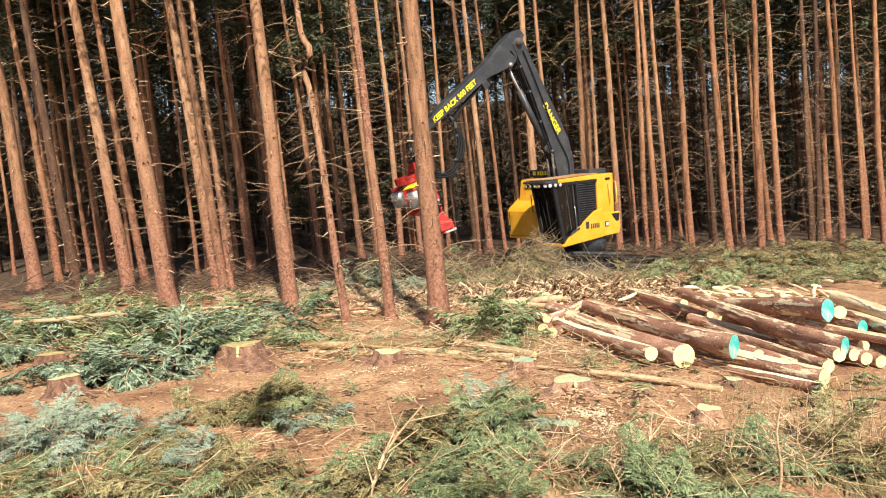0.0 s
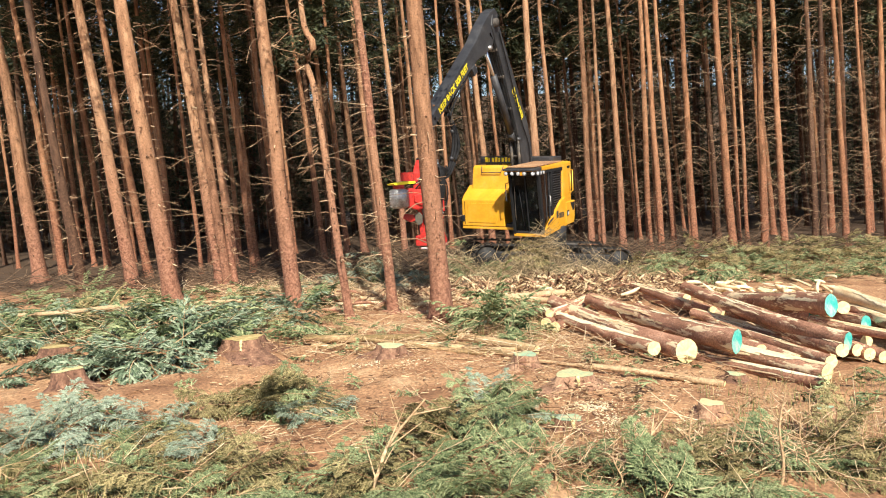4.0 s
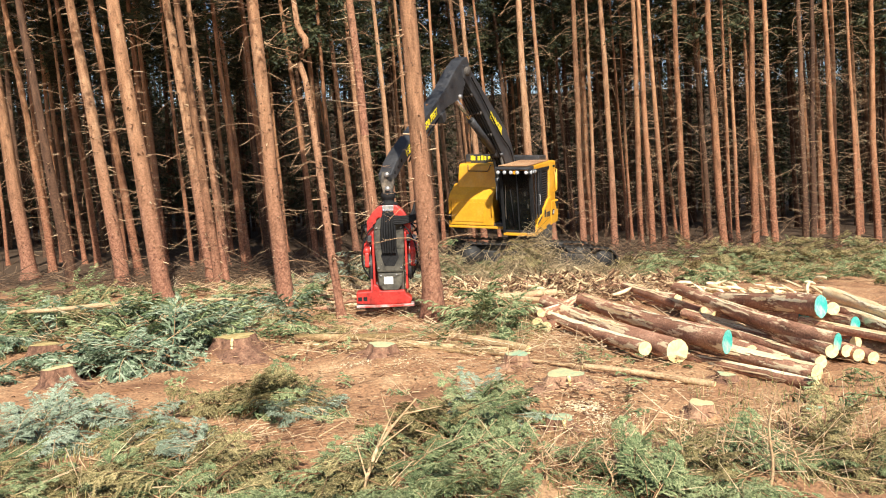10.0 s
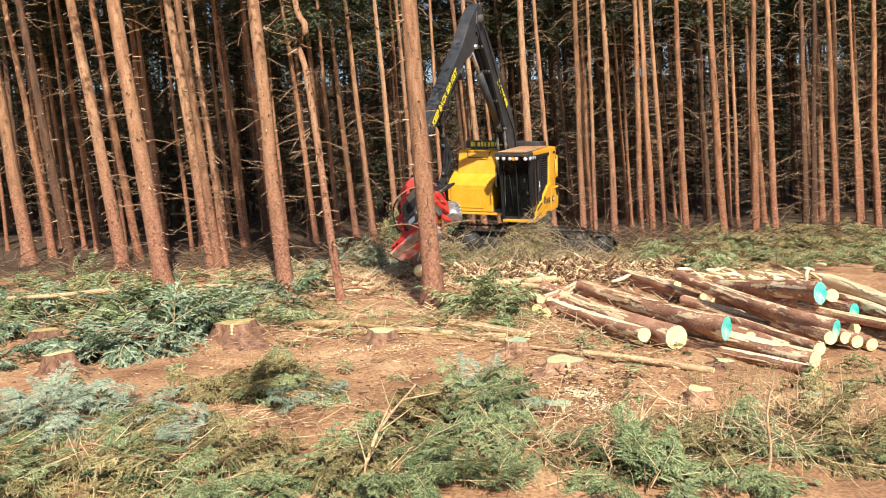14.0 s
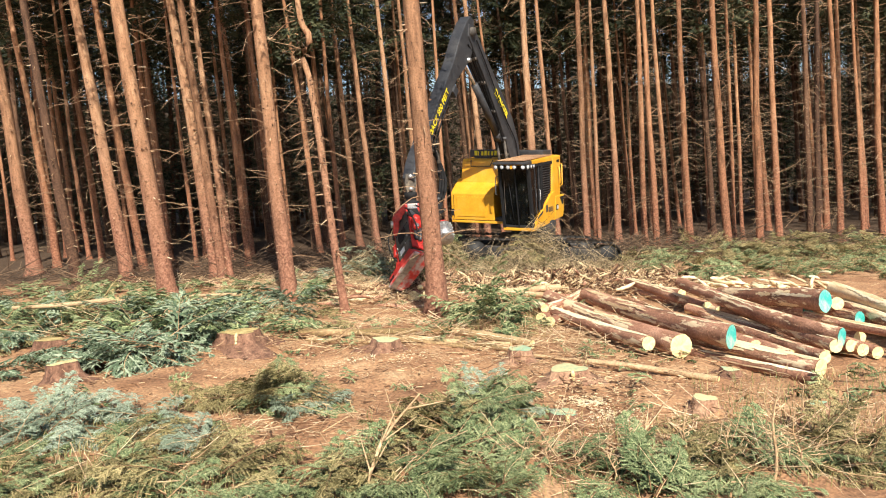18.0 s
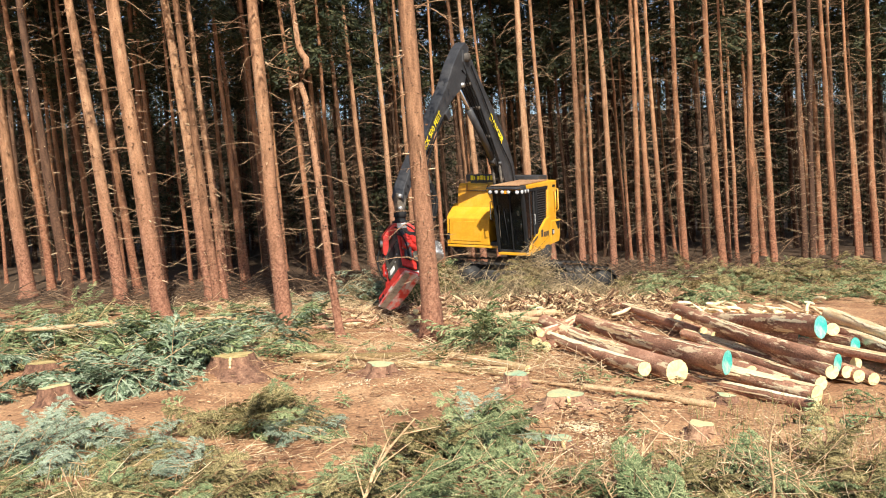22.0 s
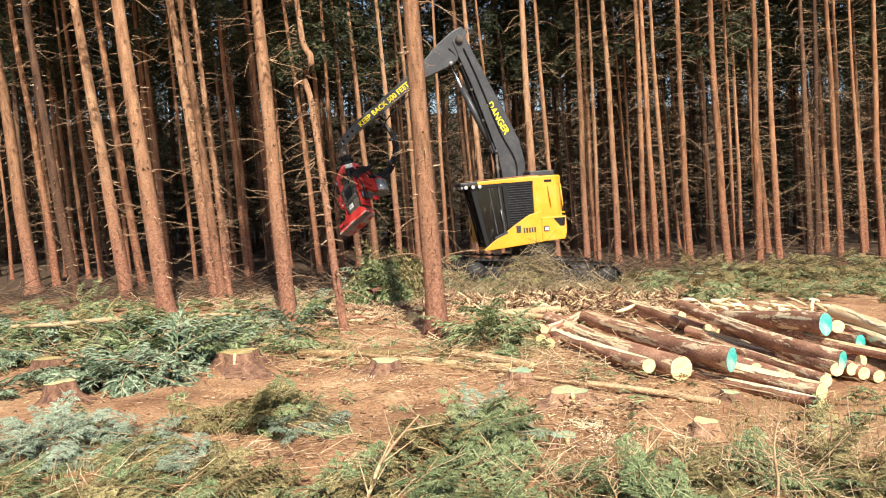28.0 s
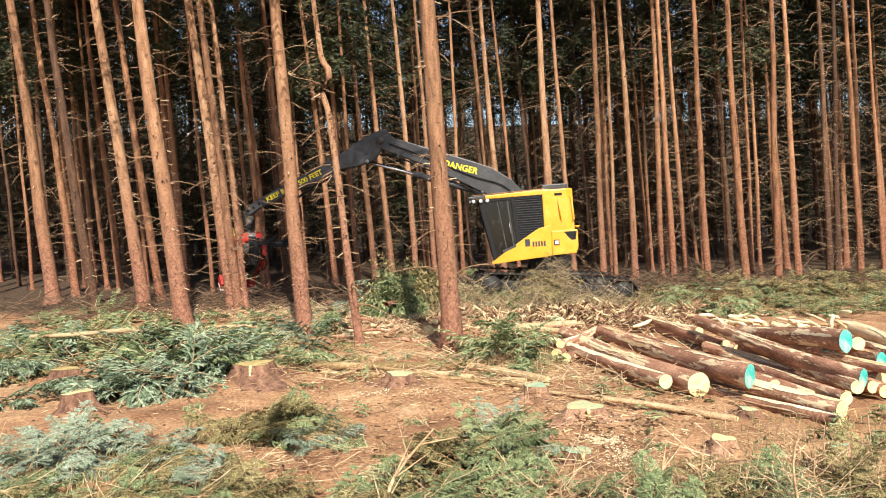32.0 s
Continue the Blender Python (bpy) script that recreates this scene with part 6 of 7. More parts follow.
def make_yoke():
    """Link, rotator and red yoke hanging from z = 0; its +x is the head's open side."""
    shoulders = [(0.20, -0.72), (0.34, -0.84), (0.50, -1.06), (0.51, -1.50), (0.44, -1.56), (0.36, -1.50), (0.35, -1.14), (0.24, -1.0)]
    yk = part("head_yoke", prism([(-y, z) for y, z in shoulders] + shoulders[::-1], -0.30, 0.16, "x", 0.03), M_RED, harvester, "red hanging yoke of the felling head")
    part("link", prism([(-0.13, 0.06), (-0.16, -0.2), (-0.10, -0.46), (0.10, -0.46), (0.16, -0.2), (0.13, 0.06)], -0.12, 0.12, "x", 0.03), M_DUSTY, yk, "black suspension link")
    for z in (-0.02, -0.34):
        part("link_pin", rod((-0.17, 0, z), (0.17, 0, z), 0.06, 12), M_STEEL, yk, "steel link pin")
    part("rotator", lathe([(0.0, -0.40), (0.12, -0.40), (0.17, -0.45), (0.17, -0.56), (0.14, -0.58), (0.14, -0.64), (0.22, -0.68), (0.22, -0.76), (0.0, -0.76)], 20), M_RUBBER, yk, "black rotator")
    part("fitting_plate", box(-0.36, -0.29, -0.13, 0.13, -0.84, -0.72, 0.01), M_STEEL, yk, "grey hose fitting plate")
    for k in range(5):
        part("hose_fitting", rod((-0.37, -0.10 + 0.05 * k, -0.88), (-0.33, -0.10 + 0.05 * k, -0.76), 0.018, 8), M_CHROME, yk, "bright hose fitting")
    for y0, y1 in ((0.28, 0.46), (-0.46, -0.28)):
        part("yoke_rib", prism([(y0, -1.02), (y1, -1.14), (y1, -1.22), (y0, -1.10)], -0.315, -0.29, "x", 0.004), M_RED, yk)
    for k in range(6):
        y = -0.15 + 0.06 * k
        part("hose", Buf().tubes(curved([(-0.35, -0.10 + 0.04 * k, -0.86), (-0.47, y * 0.8, -1.0), (-0.49, y, -1.35), (-0.43, y * 0.9, -1.80)]), np.full(22, 0.029), 6), M_RUBBER, yk, "black hydraulic hose")
    for k in range(5):
        part("hose", Buf().tubes(curved([(-0.36, 0.10 - 0.04 * k, -0.86 - 0.02 * k), (-0.50, -0.12, -0.96 - 0.04 * k), (-0.46, -0.42, -0.98 - 0.035 * k), (-0.40, -0.66, -0.95 - 0.02 * k), (-0.32, -0.86, -0.90)]), np.full(29, 0.029), 6),
             M_RUBBER, yk, "black looping hydraulic hose")
    for s in (-1, 1):
        part("yoke_pin", rod((-0.1, s * 0.32, -1.25), (-0.1, s * 0.56, -1.25), 0.09, 14), M_STEEL, yk, "steel hinge pin")
    return yk


def make_roller_arm(s):
    """A feed roller arm about its upright hinge; +x along the arm."""
    arm = part("roller_arm", prism([(-0.16, -0.72), (0.18, -0.78), (0.58, -0.66), (0.76, -0.46), (0.68, -0.24), (0.34, -0.20), (-0.02, -0.26), (-0.20, -0.40)], s * 0.02, s * 0.14, "y", 0.04), M_RED, harvester, "red feed roller arm")
    part("arm_cap", prism([(-0.12, -0.62), (0.10, -0.66), (0.30, -0.56), (0.30, -0.40), (0.05, -0.34), (-0.13, -0.44)], s * 0.145, s * 0.20, "y", 0.02), M_RED, arm, "red arm cover")
    at = pose(0.70, s * 0.08, -0.46)
    part("feed_roller", lathe([(0.0, -0.25), (0.17, -0.25), (0.235, -0.21), (0.235, 0.21), (0.17, 0.25), (0.0, 0.25)], 26), M_STEEL, arm, "studded steel feed roller", m=at)
    studs = Buf()
    for k in range(7):
        for a in range(18):
            studs.merge(lathe([(0.016, 0.0), (0.011, 0.022), (0.0, 0.026)], 5), Matrix.Rotation(radians(20 * a + 10 * (k % 2)), 4, "Z") @ pose(0.233, 0, -0.19 + k * 0.063, 0, 90, 0))
    tagged(part("roller_studs", studs, M_STEEL, arm, m=at), kind="stuff")
    part("roller_motor", lathe([(0.0, 0.13), (0.10, 0.13), (0.15, 0.10), (0.15, 0.0), (0.0, 0.0)], 16), M_RED, arm, "red roller motor cap", m=pose(0.70, s * 0.08, -0.215))
    part("hose", Buf().tubes(curved([(-0.10, s * 0.10, 0.10), (0.05, s * 0.26, 0.05), (0.3, s * 0.22, -0.1), (0.62, s * 0.10, -0.10)]), np.full(22, 0.022), 6), M_RUBBER, arm, "black hydraulic hose")
    if s > 0:
        part("roller_guard", prism([(0.28, -0.09), (0.90, -0.12), (0.95, -0.08), (0.62, -0.03), (0.28, -0.03)], -0.10, 0.24, "y", 0.012), M_DECAL, arm, "yellow roller guard")
    return arm


def make_head():
    """Felling head about its hinge; z along the stem, +x the open side, stem centre at x = 0.3."""
    hd = part("head_spine", prism([(-0.26, -1.42), (-0.18, -1.5), (0.02, -1.5), (0.02, 0.26), (-0.14, 0.30), (-0.24, 0.14)], -0.31, 0.31, "y", 0.04), M_DUSTY, harvester, "dark spine of the felling head")
    # the back cover: a rounded shield in three plates, with a dark opening for the hoses
    part("back_cover", prism([(-0.30, -1.0), (-0.345, -0.4), (-0.34, 0.02), (-0.27, 0.20), (-0.12, 0.30), (0.12, 0.30), (0.27, 0.20), (0.34, 0.02), (0.345, -0.4), (0.30, -1.0)], -0.37, -0.24, "x", 0.04), M_COVER, hd, "dusty dark olive-grey back cover")
    part("lower_cover", prism([(-0.29, -1.02), (-0.27, -1.28), (-0.17, -1.42), (0.17, -1.42), (0.27, -1.28), (0.29, -1.02)], -0.375, -0.24, "x", 0.03), M_COVER, hd, "dusty dark lower cover")
    for z in (-0.02, -0.46):
        part("cover_seam", box(-0.374, -0.366, -0.33, 0.33, z, z + 0.012, 0.0), M_RUBBER, hd)
    # flat black plate paints the shade within the hose opening
    part("cover_opening", prism([(-0.17, -0.48), (-0.21, -0.66), (-0.10, -0.86), (0.13, -0.84), (0.20, -0.62), (0.15, -0.48)], -0.378, -0.366, "x", 0.0), M_RUBBER, hd, "flat black plate for the shaded hose opening")
    part("sticker", box(-0.382, -0.374, -0.06, 0.15, -1.27, -1.10, 0.0), M_WHITE, hd, "worn white sticker")
    for y, z in ((-0.14, -1.06), (0.22, -1.08), (-0.26, -0.9), (0.26, -0.9), (-0.28, 0.02), (0.28, 0.02)):
        part("bolt", rod((-0.37, y, z), (-0.395, y, z), 0.022, 8), M_STEEL, hd)
    for s in (-1, 1):
        part("side_frame", prism([(-0.34, -1.40), (0.06, -1.40), (0.10, -0.9), (0.16, -0.4), (0.12, 0.0), (0.02, 0.20), (-0.16, 0.16), (-0.34, -0.1)], s * 0.35, s * 0.40, "y", 0.015), M_RED, hd, "red side frame")
        pts = curved([(0.0, s * 0.36, 0.10), (0.22, s * 0.50, 0.10), (0.52, s * 0.42, 0.10), (0.66, s * 0.10, 0.10)])
        b = Buf()
        w = np.array([[0, 0, 0.11], [0, 0, -0.11]])
        vv = np.vstack([np.vstack([p + w[0], p + w[1], p * [0.93, 0.93, 1] + w[1], p * [0.93, 0.93, 1] + w[0]]) for p in pts])
        q = [(4 * i + k, 4 * i + (k + 1) % 4, 4 * i + 4 + (k + 1) % 4, 4 * i + 4 + k) for i in range(len(pts) - 1) for k in range(4)]
        part("delimbing_knife", b.add(vv, q), M_RED, hd, "curved red delimbing knife", smooth=False)
        part("lower_knife", prism([(0.02, -1.02), (0.3, -1.10), (0.52, -1.0), (0.46, -0.88), (0.2, -0.90)], s * 0.40, s * 0.46, "y", 0.02), M_RED, hd, "red lower knife arm")
        part("knife_shield", prism([(-0.06, -1.12), (0.04, -1.20), (0.14, -1.08), (0.14, -0.90), (0.04, -0.82), (-0.06, -0.92)], s * 0.465, s * 0.52, "y", 0.02), M_COVER, hd, "dark grey rounded shield")
        for k in range(2):
            part("arm_cylinder", rod((-0.24 + 0.12 * k, s * 0.44, -1.16), (-0.20 + 0.12 * k, s * 0.45, -0.62), 0.045, 10), M_BLACK, hd, "black arm cylinder")
            part("cylinder_rod", rod((-0.20 + 0.12 * k, s * 0.45, -0.64), (-0.18 + 0.12 * k, s * 0.45, -0.36), 0.025, 8), M_CHROME, hd, "bright cylinder rod")
        part("valve_block", box(-0.36, -0.18, s * 0.45 - 0.05, s * 0.45 + 0.05, -0.30, -0.14, 0.02), M_BLACK, hd, "black valve block")
        part("arm_link", prism([(-0.34, -0.86), (-0.20, -0.90), (-0.08, -0.52), (-0.12, -0.40), (-0.26, -0.42), (-0.32, -0.56)], s * 0.48, s * 0.58, "y", 0.03), M_RED, hd, "red arm link")
        part("link_boss", rod((-0.22, s * 0.46, -0.50), (-0.22, s * 0.62, -0.50), 0.10, 14), M_RED, hd, "red round boss")
        part("link_pin", rod((-0.26, s * 0.44, -0.80), (-0.26, s * 0.62, -0.80), 0.06, 12), M_STEEL, hd, "steel link pin")
        part("hose", Buf().tubes(curved([(-0.32, s * 0.26, 0.12), (-0.42, s * 0.46, -0.06), (-0.42, s * 0.60, -0.40), (-0.30, s * 0.62, -0.85), (-0.16, s * 0.44, -1.2)]), np.full(29, 0.02), 6), M_RUBBER, hd, "black hydraulic hose")
        part("hose", Buf().tubes(curved([(-0.10, s * 0.36, 0.14), (-0.20, s * 0.56, 0.05), (0.0, s * 0.66, -0.2), (0.2, s * 0.60, -0.34)]), np.full(22, 0.02), 6), M_RUBBER, hd, "black hydraulic hose")
    # saw box: a long red wing to one side, with slots at its end
    part("saw_box", prism([(0.80, -1.44), (0.80, -1.70), (0.30, -1.73), (-0.44, -1.73), (-0.48, -1.62), (-0.34, -1.50), (-0.30, -1.42), (0.24, -1.42), (0.30, -1.30), (0.40, -1.26), (0.44, -1.42)], -0.40, 0.04, "x", 0.025), M_RED, hd, "red saw box at the foot of the head")
    # slots are thin black plates, their inner shade given by colour
    for y in (0.72, 0.60):
        part("slot", box(-0.408, -0.396, y - 0.05, y + 0.04, -1.64, -1.55, 0.0), M_RUBBER, hd, "black plate for a shaded slot")
    part("saw_plate", prism([(-0.44, 0.80), (-0.10, 0.80), (0.03, 0.60), (0.06, 0.0), (0.03, -0.44), (-0.06, -0.52), (-0.40, -0.52), (-0.46, 0.1)], -1.79, -1.735, "z", 0.012), M_SCUFF, hd, "scuffed red saw plate")
    part("wear_strip", prism([(-0.42, 0.76), (-0.26, 0.78), (-0.22, 0.0), (-0.24, -0.48), (-0.39, -0.48)], -1.80, -1.791, "z", 0.0), M_STEEL, hd, "bare steel wear strip")
    part("saw_motor", rod((-0.12, 0.25, -1.5), (-0.12, 0.25, -1.25), 0.12, 16), M_STEEL, hd, "grey saw motor")
    part("gusset", prism([(-0.38, -1.44), (0.0, -1.44), (-0.1, -1.15), (-0.3, -1.15)], 0.42, 0.46, "y", 0.01), M_RED, hd, "red gusset")
    return hd


def make_hose_loop():
    """The bundle that hangs from the outer arm and swings up to the rotator; +x towards the machine."""
    lp = new("hose_loop")
    lp.parent = harvester
    for k in range(3):
        w = 0.06 * k
        part("hose", Buf().tubes(curved([(1.25, -0.05 + w, 0.75), (1.62 + w, 0.02, 0.30), (1.72 + w, 0.05 - w, -0.30), (1.42 + w, 0.05, -0.92 - w), (0.90, 0.0, -1.08 - w), (0.30, 0.12 * (k - 1), -0.92)], 8), np.full(41, 0.042), 8), M_RUBBER, lp, "thick black sleeved hydraulic hose")
    for p in ((1.68, 0.05, 0.1), (1.60, 0.05, -0.66), (1.02, 0.0, -1.08)):
        part("hose_clamp", rod((p[0] - 0.10, p[1] - 0.05, p[2]), (p[0] + 0.16, p[1] + 0.05, p[2] - 0.03), 0.05, 10), M_BLACK, lp, "black hose clamp")
    part("hose_guide", Buf().tubes(curved([(1.1, 0.0, 0.70), (1.45, 0.0, 0.62), (1.60, 0.0, 0.35)]), np.full(15, 0.06), 8), M_DUSTY, lp, "dark bent hose guide")
    return lp


make_undercarriage()
upper = make_upper()
boom = make_boom()
outer_arm = make_stick()
boom_barrels = [make_cylinder("boom_cylinder_barrel", 1.5, 0.075, M_BLACK, "black boom cylinder barrel") for _ in range(2)]
boom_rods = [make_cylinder("boom_cylinder_rod", 1.3, 0.045, M_DUSTY, "dark boom cylinder rod") for _ in range(2)]
arm_barrel = make_cylinder("arm_cylinder_barrel", 2.3, 0.11, M_BLACK, "black arm cylinder barrel")
arm_rod = make_cylinder("arm_cylinder_rod", 2.0, 0.06, M_CHROME, "chrome arm cylinder rod")
yoke = make_yoke()
hose_loop = make_hose_loop()
head = make_head()
roller_arms = [make_roller_arm(s) for s in (-1, 1)]


for ob in list(harvester.children_recursive):
    while ob.parent.parent and ob.parent.parent.parent and ob.parent.parent is not harvester:
        mid = ob.parent
        ob.matrix_basis = mid.matrix_basis @ ob.matrix_basis
        ob.parent = mid.parent


# ---- the tree that is felled ----
FELLED_AT = (-1.32, 18.1)
SECTION = 4.2


def make_felled():
    rng = np.random.default_rng(77)
    pieces = []
    r = 0.118
    for k in range(3):
        L = SECTION
        r0, r1 = r * (1.05 - 0.2 * k), r * (0.85 - 0.2 * k)
        ob = new("felled_log")
        z = np.linspace(0, L, 8)
        rad = np.interp(z, [0, L], [r0, r1])
        if k == 0:
            rad = rad * (1 + 0.3 * np.exp(-z / 0.25))
        part("bark", Buf().tubes(np.stack([0.02 * np.sin(z), 0 * z, z], -1), rad, 14), M_BARK, ob)
        part("cut_end", rod((0, 0, -0.012), (0, 0, 0.004), rad[0] * 0.97, 14), M_CUT, ob, "pale cut end")
        tagged(part("dead_branch", twig_buf(rng, 44 + 14 * k, 1.2 if k == 0 else 0.2, L - 0.1, 0.25, 0.8 + 0.2 * k, 0.010, 1, rad[-1]), M_TWIG, ob), kind="stuff")
        tagged(ob, "spruce stem section being felled and cut to length", "log", "sections of the felled tree")
        pieces.append(ob)
    top = new("felled_spruce")
    part("stem", Buf().tubes(np.array([(0, 0, 0), (0, 0, 3.2), (0, 0, 6.6)]), np.array([0.065, 0.045, 0.01]), 10), M_BARK, top)
    part("crown", crown_buf(rng, 1.6, 6.6, 0.95, 170, 16), M_NEEDLEBR, top)
    tagged(part("foliage", crown_buf(rng, 0.6, 4.6, 0.7, 90, 16), M_NEEDLE, top, "green inner needles"), kind="stuff")
    tagged(part("twigs", twig_buf(rng, 130, 1.6, 5.5, 0.5, 1.1, 0.006, 2, 0.05), M_BRUSH, top), kind="stuff")
    tagged(part("dead_branch", twig_buf(rng, 20, 0.1, 2, 0.4, 1.0, 0.008, 1, 0.06), M_TWIG, top), kind="stuff")
    tagged(top, "leafy top of the felled spruce", "tree top")
    pieces.append(top)
    return pieces


felled = make_felled()


# ---- movement ----
def smooth(rows, t):
    """Rows of (t, a, b, ...) joined by a monotone-tangent cubic."""
    r = np.array(rows, float)
    t = min(max(t, r[0, 0]), r[-1, 0])
    i = int(min(np.searchsorted(r[:, 0], t, "right") - 1, len(r) - 2))
    h = r[i + 1, 0] - r[i, 0]
    u = (t - r[i, 0]) / h
    sl = (r[1:, 1:] - r[:-1, 1:]) / (r[1:, :1] - r[:-1, :1])

    def tan(j):
        if j == 0 or j == len(r) - 1:
            return np.zeros(r.shape[1] - 1)
        a, b = sl[j - 1], sl[j]
        return np.where(a * b > 0, 2 * a * b / np.where(np.abs(a + b) < 1e-9, 1e-9, a + b), 0)
    m0, m1 = tan(i) * h, tan(i + 1) * h
    return (2 * u ** 3 - 3 * u ** 2 + 1) * r[i, 1:] + (u ** 3 - 2 * u ** 2 + u) * m0 + (3 * u ** 2 - 2 * u ** 3) * r[i + 1, 1:] + (u ** 3 - u ** 2) * m1


# seconds, slew, boom and arm angles in degrees
SLEW_A = [(0, -144.3, 70.0, -34.2), (2, -137.2, 73.2, -37.6), (3, -123.9, 70.9, -36.0), (3.6, -121.8, 68.5, -38.5), (5.5, -110.9, 42.3, -24.5), (6.5, -112.3, 33.8, -23.6), (7, -113.3, 33.1, -24.7),
          (8, -113.4, 32.8, -24.7), (9, -113.6, 33.5, -26.6), (10, -113.7, 38.2, -28.5), (10.5, -113.6, 45.6, -27.7), (11, -113.6, 54.6, -28.7)]
SLEW_B = [(11.5, -113.6, 61.1, -31.6), (12, -113.8, 65.4, -33.6), (12.6, -113.9, 66.2, -33.0), (13.1, -114.1, 60.6, -37.6), (14, -114.3, 54.6, -41.5), (17, -118.4, 53.6, -48.4), (21, -118.8, 52.8, -46.2), (23.2, -122.2, 56.5, -46.4),
          (24, -127.6, 64.2, -42.2), (25, -144.0, 76.0, -38.8), (28, -169.0, 74.6, -36.6)]
SLEW_C = [(29, -175.5, 60.6, -30.4), (29.5, -177.0, 47.6, -30.6), (30, -179.5, 39.5, -26.0), (31, -180.6, 31.2, -22.0), (32, -180.4, 30.6, -22.8)]
# seconds, direction of the head's open side, tilt of the head, turn about the stem
HEAD_A = [(0, 198, 18, 0), (0.5, 176, 20, 0), (1, 150, 16, 0), (2, 138, 5, 0), (3, 150, 0, 0), (5.5, 172, 0, 0), (6.0, 164, 0, 0), (6.4, 140, 0, 0), (6.7, 114, 0, 0), (7.1, 92, 0, 0), (10.0, 90, 0, 0), (10.5, 82, 6, 0), (11, 74, 10, 0)]
HEAD_B = [(11.5, 92, 14, 0), (12, 103, 34, 0), (12.4, 106, 46, -10), (12.8, 106, 56, -30), (13.2, 101, 58, -42), (13.6, 98, 57, -46), (14, 96, 55, -48), (14.5, 94, 53, -54), (17, 97, 52, -64), (23, 100, 52, -64), (24, 107, 54, -66), (25, 86, 55, -46), (25.5, 88, 50, -46)]
HEAD_C = [(27.5, 94, 38, -46), (28, 98, 36, -44), (28.5, 112, 20, -24), (29, 150, 4, 0), (29.5, 172, -10, 0), (30, 176, -28, 0), (30.5, 160, -34, 0), (31, 134, -38, 0), (32, 122, -48, 0)]
OPEN = [(0, 40), (2, 48), (6.4, 56), (6.8, 46), (7.1, 36), (7.6, 12), (8.2, -10), (24.4, -10), (25.0, 6), (27.5, -6), (28.6, 4), (29.3, 36), (30.4, 44), (31.2, 20), (32, 0)]
SWAY = [(0, 0), (10.6, 0), (11.2, -8), (12.2, -12), (13, -1), (13.5, 0), (14, 0), (25.2, 0), (27.5, -7), (28, -14), (28.5, -34), (28.75, -26), (29, -10), (29.5, 2), (30, 0), (32, 0)]
DRIVE = [(0, 1.923, 1.12, -0.33), (2, 1.169, 0.68, -0.20), (3, 0.717, 0.42, -0.12), (4.9, 0, 0, 0), (32, 0, 0, 0)]
LEVEL = pose(0, 0, 0, -1.03, 3.44, 0)


def machine_at(t):
    """The poses of the moving parts in the harvester's space, and the harvester's own."""
    yaw, a1, a2 = smooth(SLEW_A + SLEW_B + SLEW_C, t)
    phi, th, roll = smooth(HEAD_A + HEAD_B + HEAD_C, t)
    dx, dy, dz = smooth(DRIVE, t)
    root = pose(ROOT[0] + dx, ROOT[1] + dy, ROOT[2] + dz)
    up = LEVEL @ pose(0, 0, 0, 0, 0, yaw) @ pose(0, 0, 0, 0, 6.07, 0)
    bm_ = up @ pose(*FOOT, 0, -a1, 0)
    st = up @ Matrix.Translation(Vector(FOOT) + Vector((BOOM_L * math.cos(radians(a1)), 0, BOOM_L * math.sin(radians(a1))))) @ pose(0, 0, 0, 0, -a2, 0)
    tip = st @ Vector((STICK_L, 0, -0.08))
    yk = Matrix.Translation(tip) @ pose(0, 0, 0, 0, 0, phi) @ pose(0, 0, 0, float(smooth(SWAY, t)[0]), 0, 0)
    hd = yk @ Matrix.Translation((0, 0, -HINGE)) @ pose(0, 0, 0, 0, th, 0) @ pose(0, 0, 0, 0, 0, roll)
    lp = Matrix.Translation(tip) @ pose(0, 0, 0, 0, 0, yaw + 180)
    return root, up, bm_, st, yk, hd, lp


def aim(p, q):
    """A pose at p whose +x points to q."""
    return Matrix.Translation(p) @ (Vector(q) - Vector(p)).to_track_quat("X", "Z").to_matrix().to_4x4()


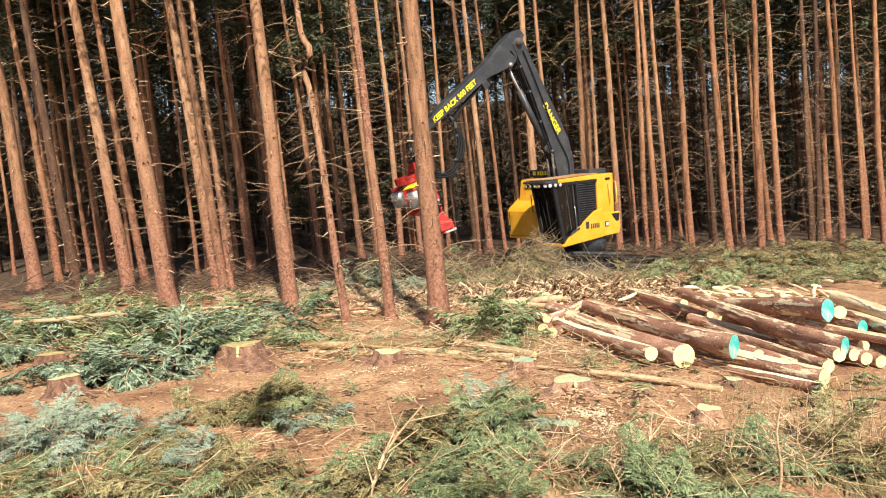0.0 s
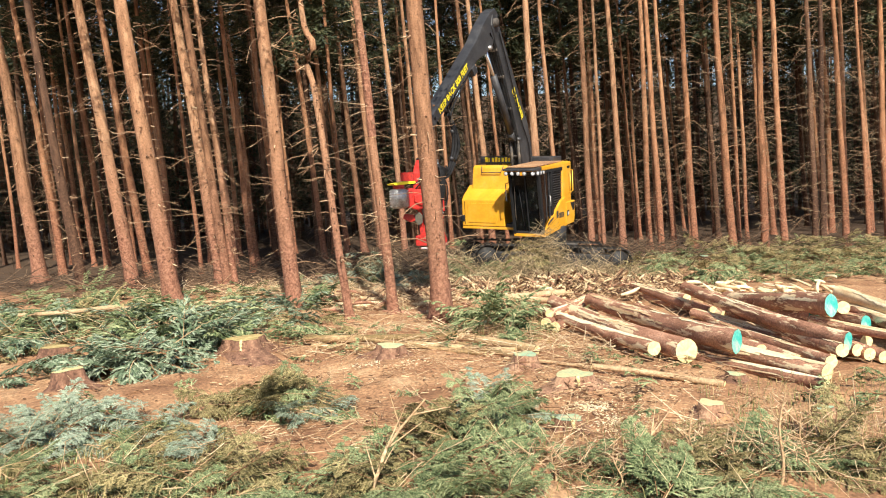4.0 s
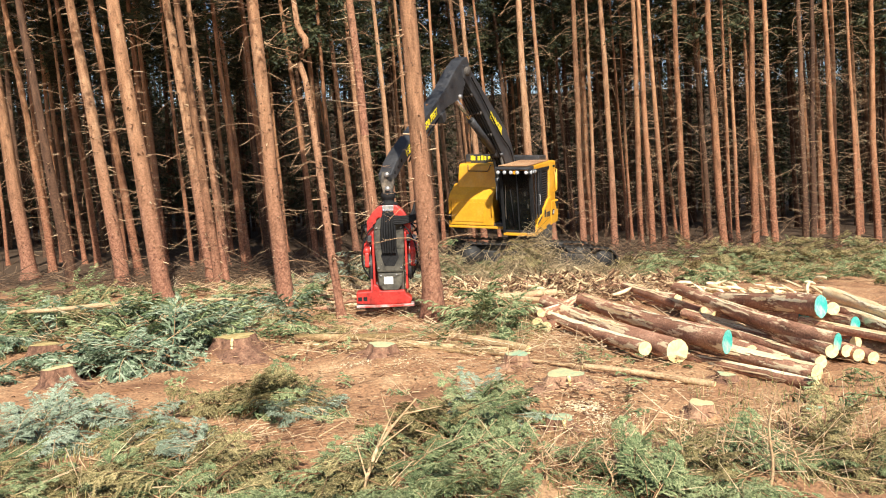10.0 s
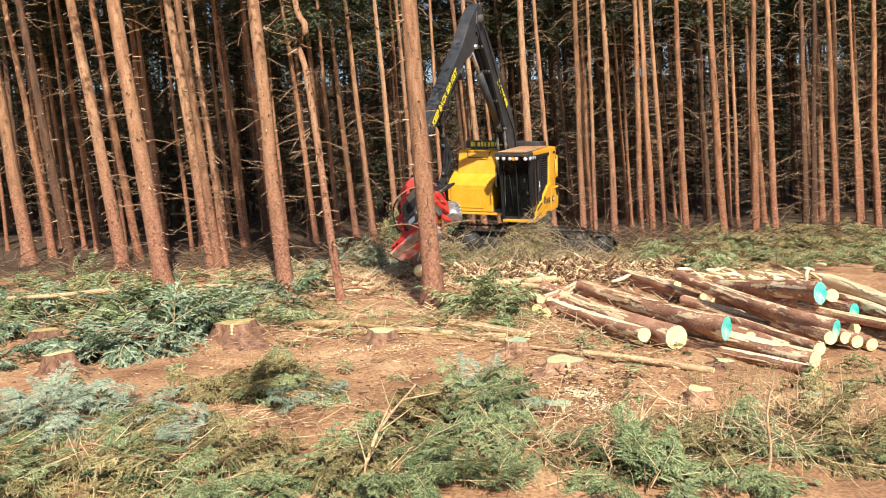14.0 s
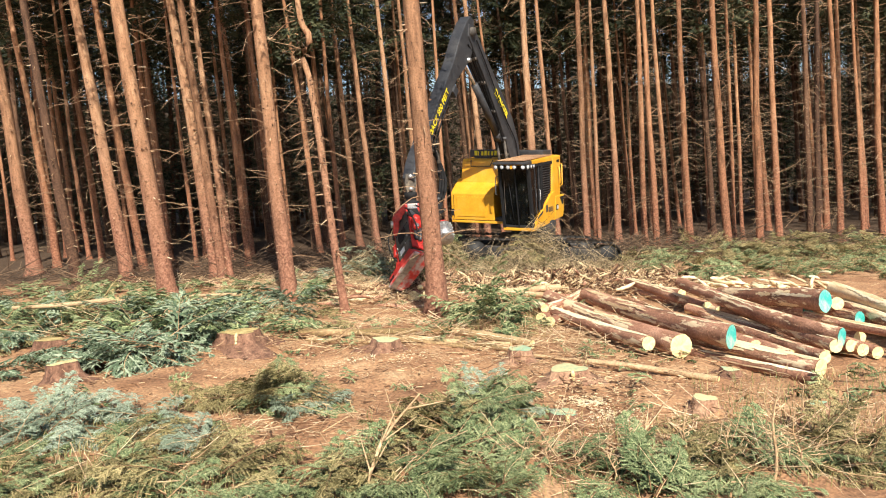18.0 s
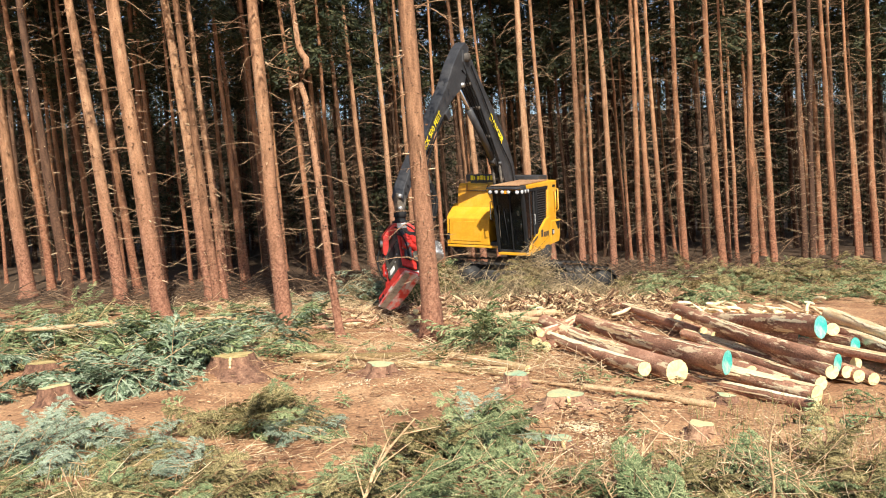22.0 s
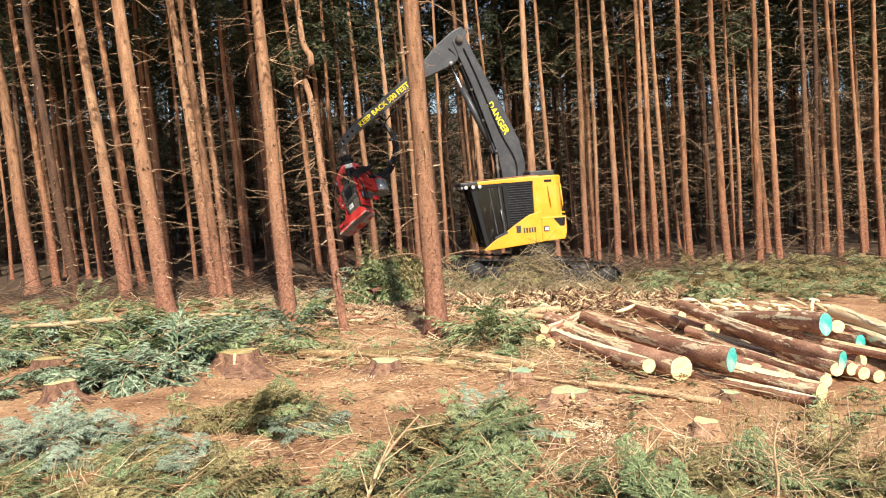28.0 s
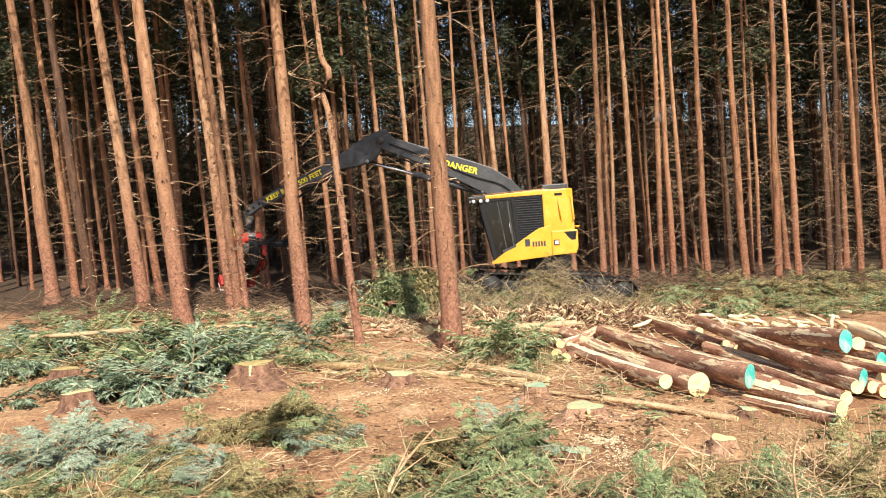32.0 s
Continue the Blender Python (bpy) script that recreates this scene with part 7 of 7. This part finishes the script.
def motions():
    rows = {}

    def put(ob, t, m):
        rows.setdefault(ob.name, (ob, []))[1].append((t, m))
    tree0 = pose(FELLED_AT[0], FELLED_AT[1], 0.02, 0, -4.1, 0)
    root, _, _, _, _, hd, _ = machine_at(10.0)
    grip = (root @ hd).inverted() @ tree0
    rest = [look(a, b) @ pose(0, 0, 0, 180, 0, 0) for a, b in (((-0.75, 18.9, 0.14), (0.35, 22.9, 0.25)), ((-0.45, 19.2, 0.14), (0.75, 23.2, 0.25)), ((-0.58, 19.0, 0.36), (0.6, 23.0, 0.45)))]
    ground = look((-0.5, 19.1, 0.6), (-1.8, 38.0, 0.35)) @ pose(0, 0, 0, 180, 0, 0)
    root, _, _, _, _, hd, _ = machine_at(12.0)
    tipped = Matrix.Translation((0.4, 0, 0)) @ root @ hd @ grip @ Matrix.Translation((0, 0, -0.5))
    gripped = look((0.72, 19.0, 1.95), (-2.4, 37.0, 0.4)) @ pose(0, 0, 0, 180, 0, 0)
    lying = look((-0.9, 20.9, 0.2), (0.2, 24.6, 0.3)) @ pose(0, 0, 0, 180, 0, 0)
    dropped = look((-1.95, 20.7, 0.62), (-0.5, 26.8, 0.45)) @ pose(0, 0, 0, 180, 0, 0)
    for i in range(161):
        t = i * 0.2
        root, up, bm_, st, yk, hd, lp = machine_at(t)
        put(harvester, t, root)
        for ob, m in ((upper, up), (boom, bm_), (outer_arm, st), (yoke, yk), (head, hd), (hose_loop, lp)):
            put(ob, t, m)
        for s, ob in zip((-1, 1), roller_arms):
            put(ob, t, hd @ pose(0, s * 0.42, 0, 0, 0, s * float(smooth(OPEN, t)[0])))
        for k, y in enumerate((-0.10, 0.16)):
            a, b = up @ Vector((0.40, FOOT[1] + y, 1.6)), bm_ @ Vector((1.8, y, -0.02))
            put(boom_barrels[k], t, aim(a, b))
            put(boom_rods[k], t, aim(b, a))
        a, b = bm_ @ Vector((1.95, 0, -0.05)), st @ Vector((0.72, 0, -0.42))
        put(arm_barrel, t, aim(a, b))
        put(arm_rod, t, aim(b, a))
        feed = float(smooth([(0, 0), (13.4, 0), (14.0, 0.5), (16.4, 3 * SECTION), (32, 3 * SECTION)], t)[0])
        held = tree0 if t < 10.0 else Matrix.Translation((0.4 * max(0.0, t - 11.0), 0, 0)) @ root @ hd @ grip @ Matrix.Translation((0, 0, -0.5 * max(0.0, t - 11.0))) if t < 12.0 else tipped.lerp(gripped, (t - 12.0) ** 1.5) if t < 13.0 else gripped.lerp(ground, min(1.0, t - 13.0))
        for k, ob in enumerate(felled):
            m = held @ Matrix.Translation((0, 0, k * SECTION - feed))
            t0, dur, goal = ((14.7, 0.9, rest[0]), (15.3, 0.9, rest[1]), (15.6, 0.9, rest[2]), (15.0, 1.2, lying))[k]
            if t > t0:
                m = m.lerp(goal, min(1.0, (t - t0) / dur))
            if k == 3 and t > 23.4:
                c = root @ hd.translation
                hung = look((c.x - 0.3, c.y - 0.3, c.z - 0.9), (c.x + 0.5, c.y + 4.0, c.z - 2.0)) @ pose(0, 0, 0, 180, 0, 0)
                m = lying.lerp(hung, min(1.0, (t - 23.4) / 0.8)).lerp(dropped, min(1.0, max(0.0, (t - 25.5) / 1.2)))
            put(ob, t, m)
    for ob, r in rows.values():
        walk(ob, r)


motions()
